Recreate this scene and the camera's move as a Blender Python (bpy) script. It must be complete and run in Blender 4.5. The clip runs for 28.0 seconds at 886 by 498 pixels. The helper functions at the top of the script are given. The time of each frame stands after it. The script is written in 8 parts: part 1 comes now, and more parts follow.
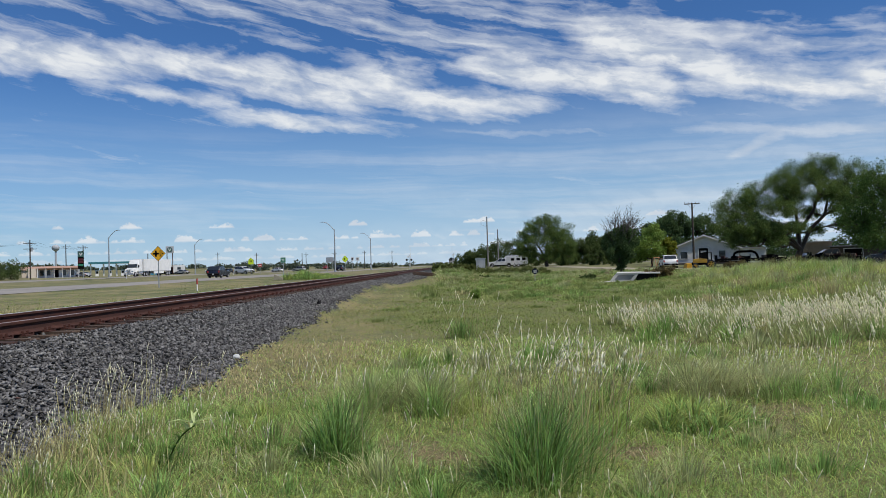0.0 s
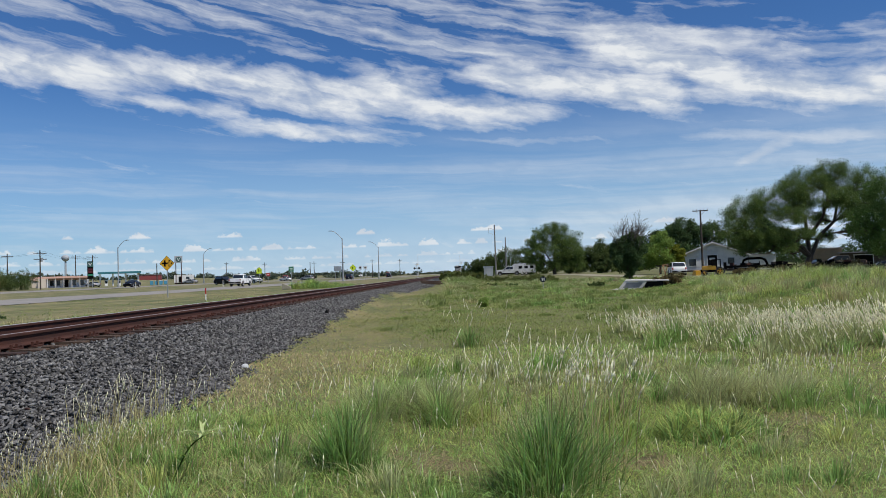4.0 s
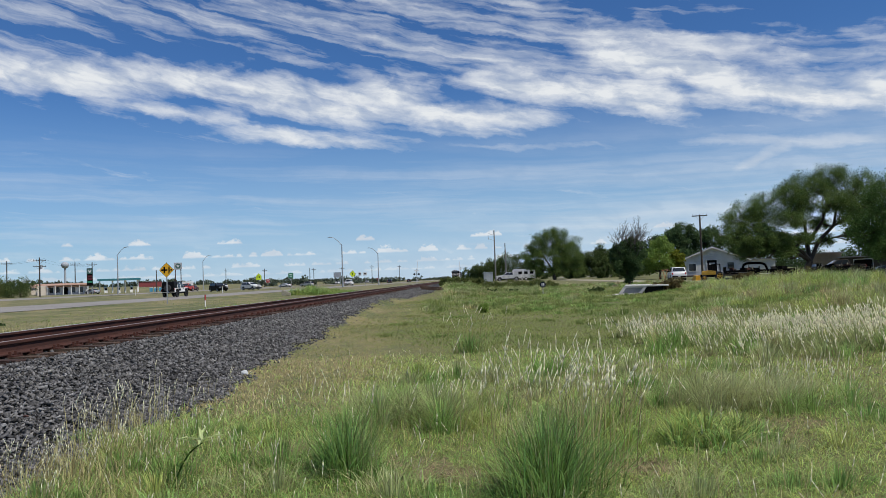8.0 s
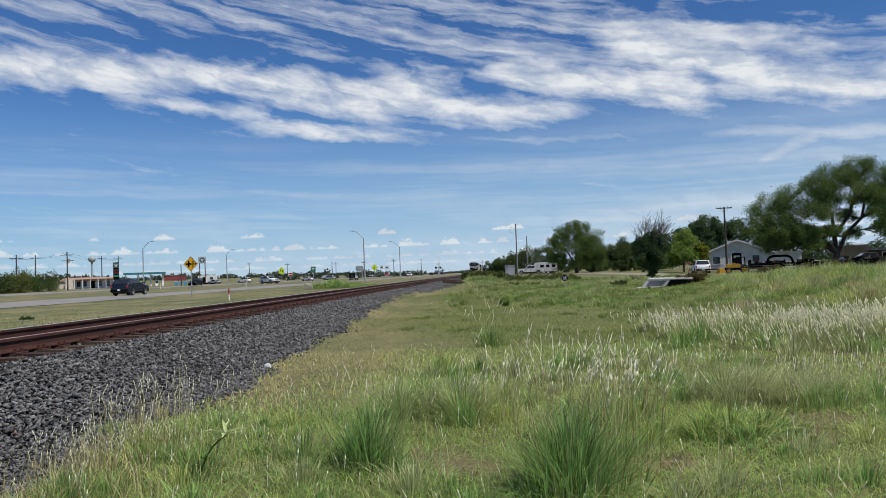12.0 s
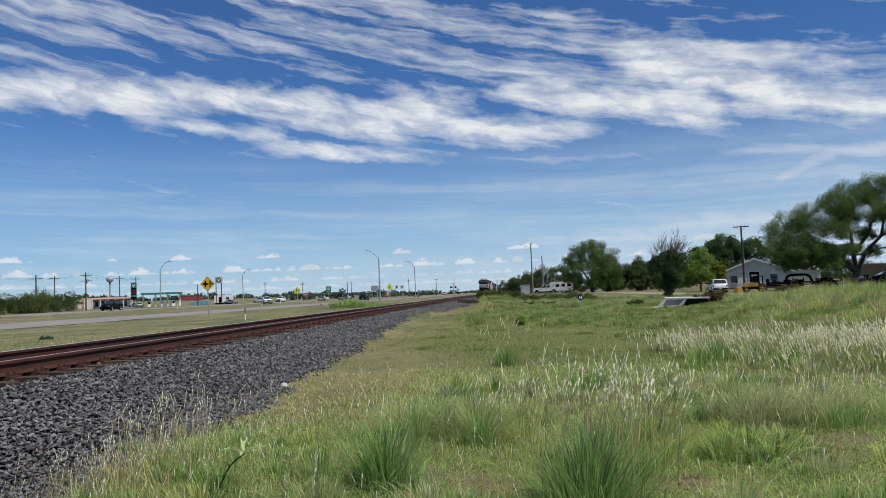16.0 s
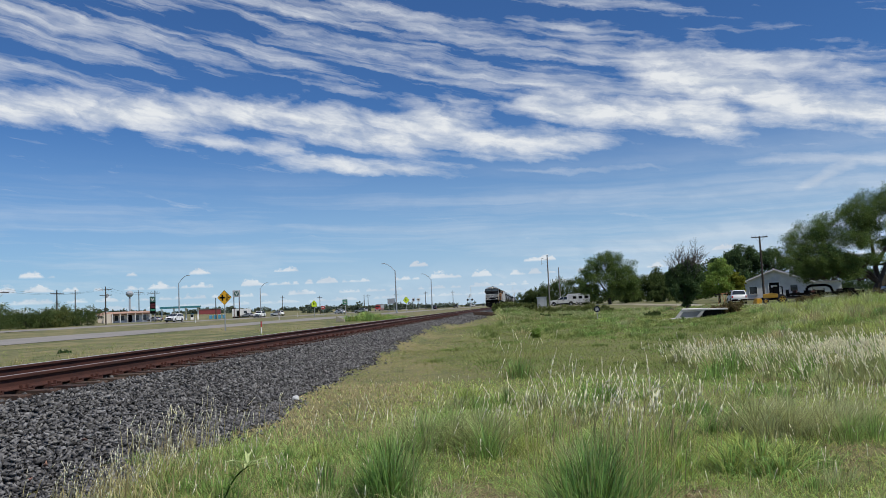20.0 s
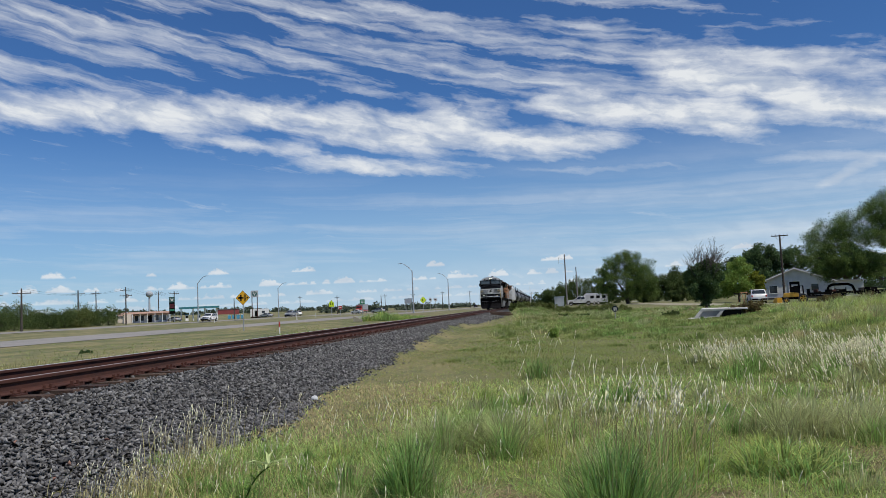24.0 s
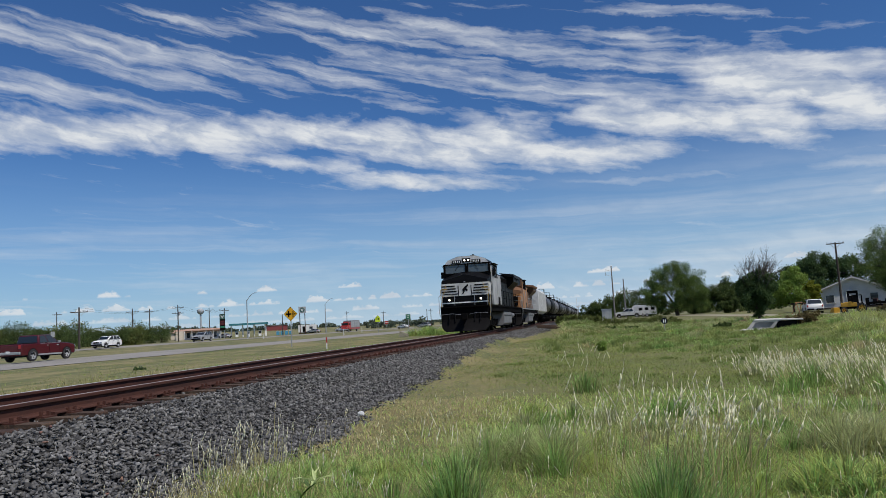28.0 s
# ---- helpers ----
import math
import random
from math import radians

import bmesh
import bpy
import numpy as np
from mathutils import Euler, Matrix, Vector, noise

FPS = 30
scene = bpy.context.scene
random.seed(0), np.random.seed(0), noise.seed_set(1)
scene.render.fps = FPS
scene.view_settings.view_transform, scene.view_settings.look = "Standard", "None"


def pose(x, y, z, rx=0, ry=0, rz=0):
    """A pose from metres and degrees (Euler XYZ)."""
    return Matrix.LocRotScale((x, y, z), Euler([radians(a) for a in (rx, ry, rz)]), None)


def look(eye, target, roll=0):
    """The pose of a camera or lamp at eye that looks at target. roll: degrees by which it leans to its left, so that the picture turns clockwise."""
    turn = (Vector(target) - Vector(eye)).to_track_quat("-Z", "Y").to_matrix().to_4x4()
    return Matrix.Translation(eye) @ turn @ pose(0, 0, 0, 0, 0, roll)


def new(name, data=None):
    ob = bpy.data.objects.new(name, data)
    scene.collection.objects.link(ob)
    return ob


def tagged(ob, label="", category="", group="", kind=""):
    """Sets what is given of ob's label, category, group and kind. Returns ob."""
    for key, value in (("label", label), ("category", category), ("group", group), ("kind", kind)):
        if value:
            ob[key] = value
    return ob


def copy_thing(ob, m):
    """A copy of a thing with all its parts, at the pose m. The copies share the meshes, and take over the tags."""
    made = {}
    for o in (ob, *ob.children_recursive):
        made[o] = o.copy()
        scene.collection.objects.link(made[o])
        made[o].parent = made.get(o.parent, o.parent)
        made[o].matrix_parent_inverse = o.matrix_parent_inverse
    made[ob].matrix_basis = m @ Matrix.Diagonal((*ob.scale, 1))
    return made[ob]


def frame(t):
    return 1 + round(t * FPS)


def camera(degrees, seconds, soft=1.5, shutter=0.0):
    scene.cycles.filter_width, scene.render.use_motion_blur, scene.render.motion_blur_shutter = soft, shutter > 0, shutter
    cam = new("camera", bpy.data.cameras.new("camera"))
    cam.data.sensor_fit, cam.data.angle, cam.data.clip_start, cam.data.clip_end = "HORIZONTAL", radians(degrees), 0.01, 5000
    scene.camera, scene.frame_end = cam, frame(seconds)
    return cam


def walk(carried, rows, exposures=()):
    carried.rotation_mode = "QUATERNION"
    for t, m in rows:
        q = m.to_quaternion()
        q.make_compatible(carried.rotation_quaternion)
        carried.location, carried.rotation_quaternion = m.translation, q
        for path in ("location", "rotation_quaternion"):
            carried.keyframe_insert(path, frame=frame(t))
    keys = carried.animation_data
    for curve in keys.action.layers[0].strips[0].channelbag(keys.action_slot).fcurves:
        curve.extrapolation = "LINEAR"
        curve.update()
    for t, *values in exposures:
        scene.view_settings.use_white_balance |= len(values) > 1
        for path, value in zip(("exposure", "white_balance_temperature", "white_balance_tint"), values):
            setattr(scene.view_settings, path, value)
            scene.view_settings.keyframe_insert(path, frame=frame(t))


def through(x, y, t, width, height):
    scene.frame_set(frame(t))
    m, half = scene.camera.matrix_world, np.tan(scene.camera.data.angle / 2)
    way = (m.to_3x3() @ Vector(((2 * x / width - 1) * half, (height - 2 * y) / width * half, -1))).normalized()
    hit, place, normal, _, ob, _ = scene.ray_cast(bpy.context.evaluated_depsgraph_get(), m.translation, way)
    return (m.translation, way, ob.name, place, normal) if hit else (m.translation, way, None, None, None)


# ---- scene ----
cam = camera(61.99, 28.0, soft=0.8)
PATH = [
    (0, 0.004, 0.023, 1.547, 91.204, 1.685, 1.480), (0.5, -0.000, 0.028, 1.548, 91.162, 1.655, 1.517),
    (1, -0.001, 0.031, 1.548, 91.191, 1.733, 1.577), (1.5, -0.003, 0.034, 1.552, 91.269, 1.777, 1.678),
    (2, -0.004, 0.038, 1.552, 91.432, 1.815, 1.800), (2.5, 0.002, 0.028, 1.553, 91.617, 1.881, 1.933),
    (3, 0.000, 0.033, 1.553, 91.751, 1.888, 2.022), (3.5, -0.001, 0.033, 1.553, 91.819, 1.886, 2.066),
    (5.5, 0.002, 0.039, 1.552, 92.070, 2.171, 2.095), (6, -0.001, 0.038, 1.554, 92.174, 2.158, 2.104),
    (6.5, -0.001, 0.039, 1.550, 92.267, 2.185, 2.083), (7, -0.002, 0.045, 1.547, 92.302, 2.151, 2.050),
    (7.5, -0.004, 0.053, 1.548, 92.301, 2.146, 2.025), (8, -0.000, 0.046, 1.548, 92.321, 2.137, 2.066),
    (8.5, -0.001, 0.043, 1.549, 92.356, 2.191, 2.204), (9, -0.003, 0.045, 1.551, 92.392, 2.140, 2.398),
    (9.5, -0.003, 0.054, 1.552, 92.365, 2.178, 2.653), (10, -0.004, 0.063, 1.551, 92.255, 2.181, 2.919),
    (10.5, -0.005, 0.068, 1.549, 92.072, 2.176, 3.150), (11, -0.002, 0.065, 1.549, 91.928, 2.184, 3.375),
    (11.5, -0.000, 0.065, 1.550, 91.852, 2.178, 3.594), (12, 0.003, 0.057, 1.552, 91.876, 2.222, 3.746),
    (12.5, 0.005, 0.053, 1.554, 91.942, 2.291, 3.814), (14.5, 0.005, 0.036, 1.555, 92.737, 2.321, 4.199),
    (15, -0.002, 0.035, 1.549, 93.009, 2.294, 4.473), (15.5, -0.004, 0.020, 1.547, 93.230, 2.313, 4.724),
    (16, -0.001, 0.004, 1.549, 93.440, 2.308, 4.915), (16.5, 0.002, -0.002, 1.550, 93.633, 2.339, 5.040),
    (17, 0.015, -0.003, 1.548, 93.755, 2.409, 5.138), (17.5, 0.042, -0.005, 1.545, 93.835, 2.429, 5.213),
    (18, 0.069, -0.007, 1.542, 93.916, 2.462, 5.306), (18.5, 0.080, 0.007, 1.537, 94.040, 2.443, 5.479),
    (19, 0.089, 0.019, 1.534, 94.194, 2.474, 5.701), (19.5, 0.099, 0.022, 1.533, 94.346, 2.498, 5.968),
    (20, 0.103, 0.026, 1.533, 94.474, 2.583, 6.235), (20.5, 0.105, 0.032, 1.535, 94.527, 2.542, 6.447),
    (21, 0.101, 0.036, 1.534, 94.527, 2.521, 6.562), (21.5, 0.094, 0.044, 1.536, 94.457, 2.358, 6.593),
    (23.5, 0.084, 0.038, 1.540, 94.307, 2.573, 7.113), (24, 0.080, 0.038, 1.541, 94.517, 2.663, 7.542),
    (24.5, 0.084, 0.037, 1.541, 94.771, 2.745, 8.029), (25, 0.084, 0.042, 1.543, 95.039, 2.743, 8.511),
    (25.5, 0.083, 0.048, 1.545, 95.326, 2.774, 8.985), (26, 0.084, 0.051, 1.549, 95.580, 2.813, 9.389),
    (26.5, 0.082, 0.068, 1.550, 95.808, 2.897, 9.770), (27, 0.081, 0.081, 1.548, 95.905, 3.029, 10.107),
    (27.5, 0.085, 0.082, 1.547, 95.910, 3.110, 10.485), (28, 0.090, 0.086, 1.544, 95.789, 3.285, 11.099),
]
walk(cam, [(r[0], pose(*r[1:])) for r in PATH], [(0, -0.08), (10, -0.08), (20, -0.09), (26, -0.14), (28, -0.19)])

# ---- light ----
SUN_EL, SUN_AZ = 56.0, 122.0          # degrees; azimuth clockwise from +Y (along the track)
scene.view_settings.exposure = -0.08


class N:
    """A value in a node tree, with arithmetic."""
    def __init__(self, nt, sock):
        self.nt, self.s = nt, sock

    def op(self, kind, *others, clamp=False):
        n = self.nt.nodes.new("ShaderNodeMath")
        n.operation, n.use_clamp = kind, clamp
        for i, v in enumerate((self, *others)):
            if isinstance(v, N):
                self.nt.links.new(v.s, n.inputs[i])
            else:
                n.inputs[i].default_value = v
        return N(self.nt, n.outputs[0])

    def __add__(self, o): return self.op("ADD", o)
    def __radd__(self, o): return self.op("ADD", o)
    def __sub__(self, o): return self.op("SUBTRACT", o)
    def __rsub__(self, o): return (self * -1.0) + o
    def __mul__(self, o): return self.op("MULTIPLY", o)
    def __rmul__(self, o): return self.op("MULTIPLY", o)
    def __truediv__(self, o): return self.op("DIVIDE", o)
    def __pow__(self, o): return self.op("POWER", o)

    def step(self, a, b):
        n = self.nt.nodes.new("ShaderNodeMapRange")
        n.interpolation_type = "SMOOTHSTEP"
        self.nt.links.new(self.s, n.inputs[0])
        n.inputs[1].default_value, n.inputs[2].default_value = a, b
        n.inputs[3].default_value, n.inputs[4].default_value = 0.0, 1.0
        return N(self.nt, n.outputs[0])


def vec(nt, x, y, z=0.0):
    n = nt.nodes.new("ShaderNodeCombineXYZ")
    for i, v in enumerate((x, y, z)):
        if isinstance(v, N):
            nt.links.new(v.s, n.inputs[i])
        else:
            n.inputs[i].default_value = v
    return n.outputs[0]


def noise_of(nt, v, scale, detail=4.0, rough=0.55, dist=0.0):
    n = nt.nodes.new("ShaderNodeTexNoise")
    n.noise_dimensions = "3D"
    if v is not None:
        nt.links.new(v, n.inputs["Vector"])
    n.inputs["Scale"].default_value, n.inputs["Detail"].default_value = scale, detail
    n.inputs["Roughness"].default_value, n.inputs["Distortion"].default_value = rough, dist
    return N(nt, n.outputs["Fac"])


def make_world():
    w = bpy.data.worlds.new("sky")
    scene.world = w
    w.use_nodes = True
    nt = w.node_tree
    nt.nodes.clear()
    sky = nt.nodes.new("ShaderNodeTexSky")
    sky.sky_type, sky.sun_disc = "NISHITA", False
    sky.sun_elevation, sky.sun_rotation = radians(SUN_EL), radians(SUN_AZ)
    sky.air_density, sky.dust_density, sky.ozone_density = 1.0, 0.0, 3.0
    tc = nt.nodes.new("ShaderNodeTexCoord")
    sp = nt.nodes.new("ShaderNodeSeparateXYZ")
    nt.links.new(tc.outputs["Generated"], sp.inputs[0])
    x, y, z = (N(nt, o) for o in sp.outputs)
    az = x.op("ARCTAN2", y) * 57.2958
    el = z.op("ARCSINE") * 57.2958
    DENSITY, body = cloud_field(nt, az, el)
    cloud = nt.nodes.new("ShaderNodeMix")
    cloud.data_type = "RGBA"
    nt.links.new(body.s, cloud.inputs["Factor"])
    cloud.inputs["A"].default_value, cloud.inputs["B"].default_value = (6.5, 7.05, 7.8, 1), (8.3, 8.6, 8.9, 1)
    mix = nt.nodes.new("ShaderNodeMix")
    mix.data_type = "RGBA"
    nt.links.new(DENSITY.s, mix.inputs["Factor"])
    tone = nt.nodes.new("ShaderNodeMix")
    tone.data_type, tone.blend_type = "RGBA", "MULTIPLY"
    tone.inputs["Factor"].default_value = 1.0
    nt.links.new(sky.outputs[0], tone.inputs["A"])
    tone.inputs["B"].default_value = (0.365, 0.61, 0.925, 1)
    haze = nt.nodes.new("ShaderNodeMix")
    haze.data_type = "RGBA"
    nt.links.new((el.step(15.0, -2.0) * (az.step(-45.0, 10.0) * 0.30 + 0.66)).s, haze.inputs["Factor"])
    nt.links.new(tone.outputs["Result"], haze.inputs["A"])
    haze.inputs["B"].default_value = (4.05, 6.0, 7.98, 1)
    nt.links.new(haze.outputs["Result"], mix.inputs["A"])
    nt.links.new(cloud.outputs["Result"], mix.inputs["B"])
    bg = nt.nodes.new("ShaderNodeBackground")
    bg.inputs["Strength"].default_value = 0.1
    nt.links.new(mix.outputs["Result"], bg.inputs["Color"])
    out = nt.nodes.new("ShaderNodeOutputWorld")
    nt.links.new(bg.outputs[0], out.inputs[0])


def cloud_field(nt, az, el):
    """Cirrus in slanting streamers above, a thin veil lower down and small puffs near the horizon."""
    across = el + az * 0.19
    along = az - el * 0.19
    w1 = noise_of(nt, vec(nt, along * 0.05, across * 0.16, 3.1), 1.0, 2.0) - 0.5
    w2 = noise_of(nt, vec(nt, along * 0.20, across * 0.45, 7.7), 1.0, 4.0) - 0.5
    w3 = noise_of(nt, vec(nt, az * 0.55, el * 0.9, 4.4), 1.0, 5.0, 0.65) - 0.5
    fib = noise_of(nt, vec(nt, along * 0.085 + w1 * 1.5 + w2 * 0.5, across * 0.75 + w2 * 1.4, 1.3), 1.0, 6.0, 0.56, 0.4)
    hair = noise_of(nt, vec(nt, along * 0.13 + w2 * 0.6, across * 1.7 + w2 * 2.0 + w3 * 0.8, 6.3), 1.0, 4.0, 0.56)
    puff = noise_of(nt, vec(nt, along * 0.32 + w2 * 0.9, across * 0.85 + w3 * 0.6, 5.0), 1.0, 6.0, 0.54, 0.25)

    def stroke(az0, el0, az1, el1, up, down, weight=1.0, wander=1.0):
        """A band of cloud along a line, feathered above and sharper below."""
        dx, dy = az1 - az0, el1 - el0
        L = math.hypot(dx, dy)
        u = (az - az0) * (dx / L) + (el - el0) * (dy / L) + w2 * 5.0
        v = (el - el0) * (dx / L) - (az - az0) * (dy / L) + (w1 * 0.9 + w2 * 1.3 + w3 * 0.7) * wander
        soft = min(3.5, L * 0.3)
        return (v / up).step(1.0, 0.0) * (v / -down).step(1.0, 0.0) * u.step(-soft, soft) * u.step(L + soft, L - soft) * weight

    def gather(rows):
        out = None
        for r in rows:
            g = stroke(*r)
            out = g if out is None else out.op("MAXIMUM", g)
        return out

    mass = gather([(-60.0, 14.6, -31.0, 14.5, 2.6, 2.1), (-36.0, 14.5, -17.0, 14.9, 2.7, 2.1), (-19.0, 14.6, -2.0, 13.9, 2.4, 2.0), (-14.0, 13.4, 8.0, 11.9, 2.0, 1.6, 0.9),
                   (1.0, 15.2, 17.5, 12.0, 3.0, 2.4), (9.0, 17.0, 20.5, 13.6, 2.9, 2.8), (15.5, 13.4, 29.0, 11.0, 2.8, 2.1), (26.0, 11.6, 48.0, 9.0, 3.0, 2.2)])
    fray = gather([(-29.5, 13.4, -16.5, 12.2, 1.6, 1.1, 0.85), (-20.5, 14.2, -5.0, 11.8, 1.8, 1.3, 0.9), (-19.2, 11.5, -4.0, 10.3, 1.5, 0.9), (14.0, 16.6, 29.0, 13.2, 2.8, 2.6, 0.95),
                   (8.5, 18.6, 18.0, 16.4, 2.0, 1.6, 0.85), (-5.0, 11.9, 5.0, 11.1, 1.3, 0.9, 0.85), (27.0, 14.5, 46.0, 11.0, 2.6, 2.4, 0.9), (-9.0, 16.2, 5.0, 14.6, 1.2, 1.0, 0.6)])
    comb = gather([(-29.0, 20.3, -21.0, 17.6, 1.9, 1.5, 0.9), (-24.0, 20.6, -12.0, 17.0, 2.0, 1.4, 0.95), (-20.5, 21.2, 0.0, 17.1, 2.6, 2.2), (-5.5, 18.1, 14.0, 14.4, 1.9, 1.4),
                   (-8.0, 21.2, 13.5, 16.8, 2.0, 1.6), (0.5, 17.2, 13.5, 12.2, 1.7, 1.2), (-39.0, 19.4, -23.5, 17.7, 1.9, 1.4, 0.85), (-38.0, 17.6, -25.5, 15.8, 1.7, 1.4, 0.9),
                   (-16.0, 22.9, 9.0, 18.9, 2.3, 1.9, 0.95), (2.0, 22.7, 13.0, 20.4, 1.3, 0.8), (-46.0, 21.7, -26.0, 19.6, 2.0, 1.6, 0.9), (-36.0, 23.7, -15.0, 21.2, 1.9, 1.5, 0.8), (-60.0, 18.5, -36.0, 17.0, 2.2, 1.7), (-36.0, 20.8, -21.0, 18.6, 1.9, 1.6, 0.95), (-22.0, 23.4, -3.0, 20.0, 1.9, 1.6, 0.95)])
    a = (mass * 1.35 + (puff - 0.5) * 1.7 + (fib - 0.5) * 1.2 + (hair - 0.5) * 1.0 - 0.30) * 0.86
    b = (fray * 1.15 + (puff - 0.5) * 1.5 + (fib - 0.5) * 1.4 + (hair - 0.5) * 1.3 - 0.38) * 0.80
    c = (comb * 1.02 + (fib - 0.5) * 2.0 + (hair - 0.5) * 2.6 + (puff - 0.5) * 0.5 - 0.40) * 0.68
    zen = el.step(25.0, 36.0) * (fib * 1.5 + hair * 1.0 - 1.25) * 1.5
    flat = el + az * 0.02
    veil = noise_of(nt, vec(nt, az * 0.035 + w1, flat * 0.70 + w2 * 0.5, 9.0), 1.0, 6.0, 0.6)
    low = (veil - 0.46) * 1.5 * el.step(0.3, 2.5) * el.step(12.0, 6.0) + az.step(-14.0, 30.0) * el.step(17.0, 3.0) * 0.25
    film = (gather([(-1.5, 10.4, 12.5, 9.3, 0.5, 0.4, 0.5), (16.0, 9.3, 40.0, 7.4, 1.2, 0.9, 0.75), (19.5, 6.6, 24.5, 9.1, 1.1, 1.0, 0.8)]) * 0.75 + (veil - 0.5) * 0.5 + (hair - 0.5) * 0.5 - 0.14) * 1.1
    # small fair-weather cumulus with level bases, in three tiers
    fluff = noise_of(nt, vec(nt, az * 2.6, el * 3.4, 8.0), 1.0, 4.0, 0.6) - 0.5
    small = None
    for k, (base, grow, most, cut) in enumerate(((0.75, 0.62, 0.42, 0.42), (1.35, 0.50, 0.50, 0.46), (2.15, 0.42, 0.62, 0.48), (3.15, 0.30, 0.55, 0.535))):
        lump = noise_of(nt, vec(nt, az * grow, 11.0 + 5.0 * k, 2.0), 1.0, 2.0, 0.55) - cut
        h = el - base - fluff * 0.10
        top = (lump * 9.0).op("MAXIMUM", 0.0).op("MINIMUM", 1.0) ** 0.4 * most * (fluff * 1.5 + 1.0) - h
        g = h.step(-0.05, 0.16) * top.step(-0.02, 0.26) * (0.62 + 0.1 * k)
        small = g if small is None else small.op("MAXIMUM", g)
    mist = el.step(5.0, -0.5) * (az.step(-40.0, 5.0) * 0.26 + 0.14)
    low = low.op("MAXIMUM", mist)
    d = a.op("MAXIMUM", b).op("MAXIMUM", c).op("MAXIMUM", zen)
    d = d.op("MAXIMUM", low).op("MAXIMUM", film).op("MAXIMUM", small)
    return d.op("MULTIPLY", 0.95, clamp=True), puff.step(0.36, 0.60)


make_world()
sun = new("sun", bpy.data.lights.new("sun", "SUN"))
sun.data.energy, sun.data.angle, sun.data.color = 4.4, radians(0.53), (1.0, 0.95, 0.88)
sun.matrix_world = look((0, 0, 0), (-math.sin(radians(SUN_AZ)) * math.cos(radians(SUN_EL)),
                                    -math.cos(radians(SUN_AZ)) * math.cos(radians(SUN_EL)), -math.sin(radians(SUN_EL))))

# ---- materials ----
def material(name, c1, c2, rough=0.8, metal=0.0, scale=3.0, fine=40.0, bump=0.2, c3=None, coords="Object", mix=0.0, random_tone=0.0, spec=0.4, island=0.0):
    """Two-scale mottled surface: c1 and c2 blended by broad noise, c3 in fine grain."""
    m = bpy.data.materials.new(name)
    m.use_nodes = True
    nt = m.node_tree
    b = nt.nodes["Principled BSDF"]
    b.inputs["Roughness"].default_value, b.inputs["Metallic"].default_value = rough, metal
    b.inputs["Specular IOR Level"].default_value = spec
    tc = nt.nodes.new("ShaderNodeTexCoord")
    v = tc.outputs[coords]
    big = noise_of(nt, v, scale, 5.0, 0.6)
    small = noise_of(nt, v, fine, 4.0, 0.65)
    f = big.step(0.36, 0.64) * 0.75 + small * 0.5 - 0.12
    mx = nt.nodes.new("ShaderNodeMix")
    mx.data_type = "RGBA"
    nt.links.new(f.op("MULTIPLY", 1.0, clamp=True).s, mx.inputs["Factor"])
    mx.inputs["A"].default_value, mx.inputs["B"].default_value = (*c1, 1), (*c2, 1)
    col = mx.outputs["Result"]
    if c3:
        m2 = nt.nodes.new("ShaderNodeMix")
        m2.data_type = "RGBA"
        nt.links.new(small.step(0.52, 0.66).s, m2.inputs["Factor"])
        nt.links.new(col, m2.inputs["A"])
        m2.inputs["B"].default_value = (*c3, 1)
        col = m2.outputs["Result"]
    if random_tone or island:
        if island:
            g = nt.nodes.new("ShaderNodeNewGeometry")
            rnd, amount = N(nt, g.outputs["Random Per Island"]), island
        else:
            g = nt.nodes.new("ShaderNodeObjectInfo")
            rnd, amount = N(nt, g.outputs["Random"]), random_tone
        hs = nt.nodes.new("ShaderNodeHueSaturation")
        nt.links.new((rnd * (2 * amount) + (1 - amount)).s, hs.inputs["Value"])
        nt.links.new((rnd * 0.03 + 0.485).s, hs.inputs["Hue"])
        nt.links.new(col, hs.inputs["Color"])
        col = hs.outputs["Color"]
    nt.links.new(col, b.inputs["Base Color"])
    r = small * 0.25 + (rough - 0.12)
    nt.links.new(r.op("MULTIPLY", 1.0, clamp=True).s, b.inputs["Roughness"])
    if bump:
        bp = nt.nodes.new("ShaderNodeBump")
        bp.inputs["Strength"].default_value, bp.inputs["Distance"].default_value = bump, 0.02
        nt.links.new((small + big * 0.5).s, bp.inputs["Height"])
        nt.links.new(bp.outputs[0], b.inputs["Normal"])
    return m


def paint(name, c, rough=0.35, metal=0.0, dirt=0.12, spec=0.5):
    d = tuple(v * (1 - dirt * 2) + 0.12 * dirt for v in c)
    return material(name, c, d, rough, metal, 1.2, 14.0, 0.02, spec=spec)


def glow(name, c, strength):
    m = bpy.data.materials.new(name)
    m.use_nodes = True
    b = m.node_tree.nodes["Principled BSDF"]
    b.inputs["Base Color"].default_value = (*c, 1)
    b.inputs["Emission Color"].default_value = (*c, 1)
    b.inputs["Emission Strength"].default_value = strength
    return m


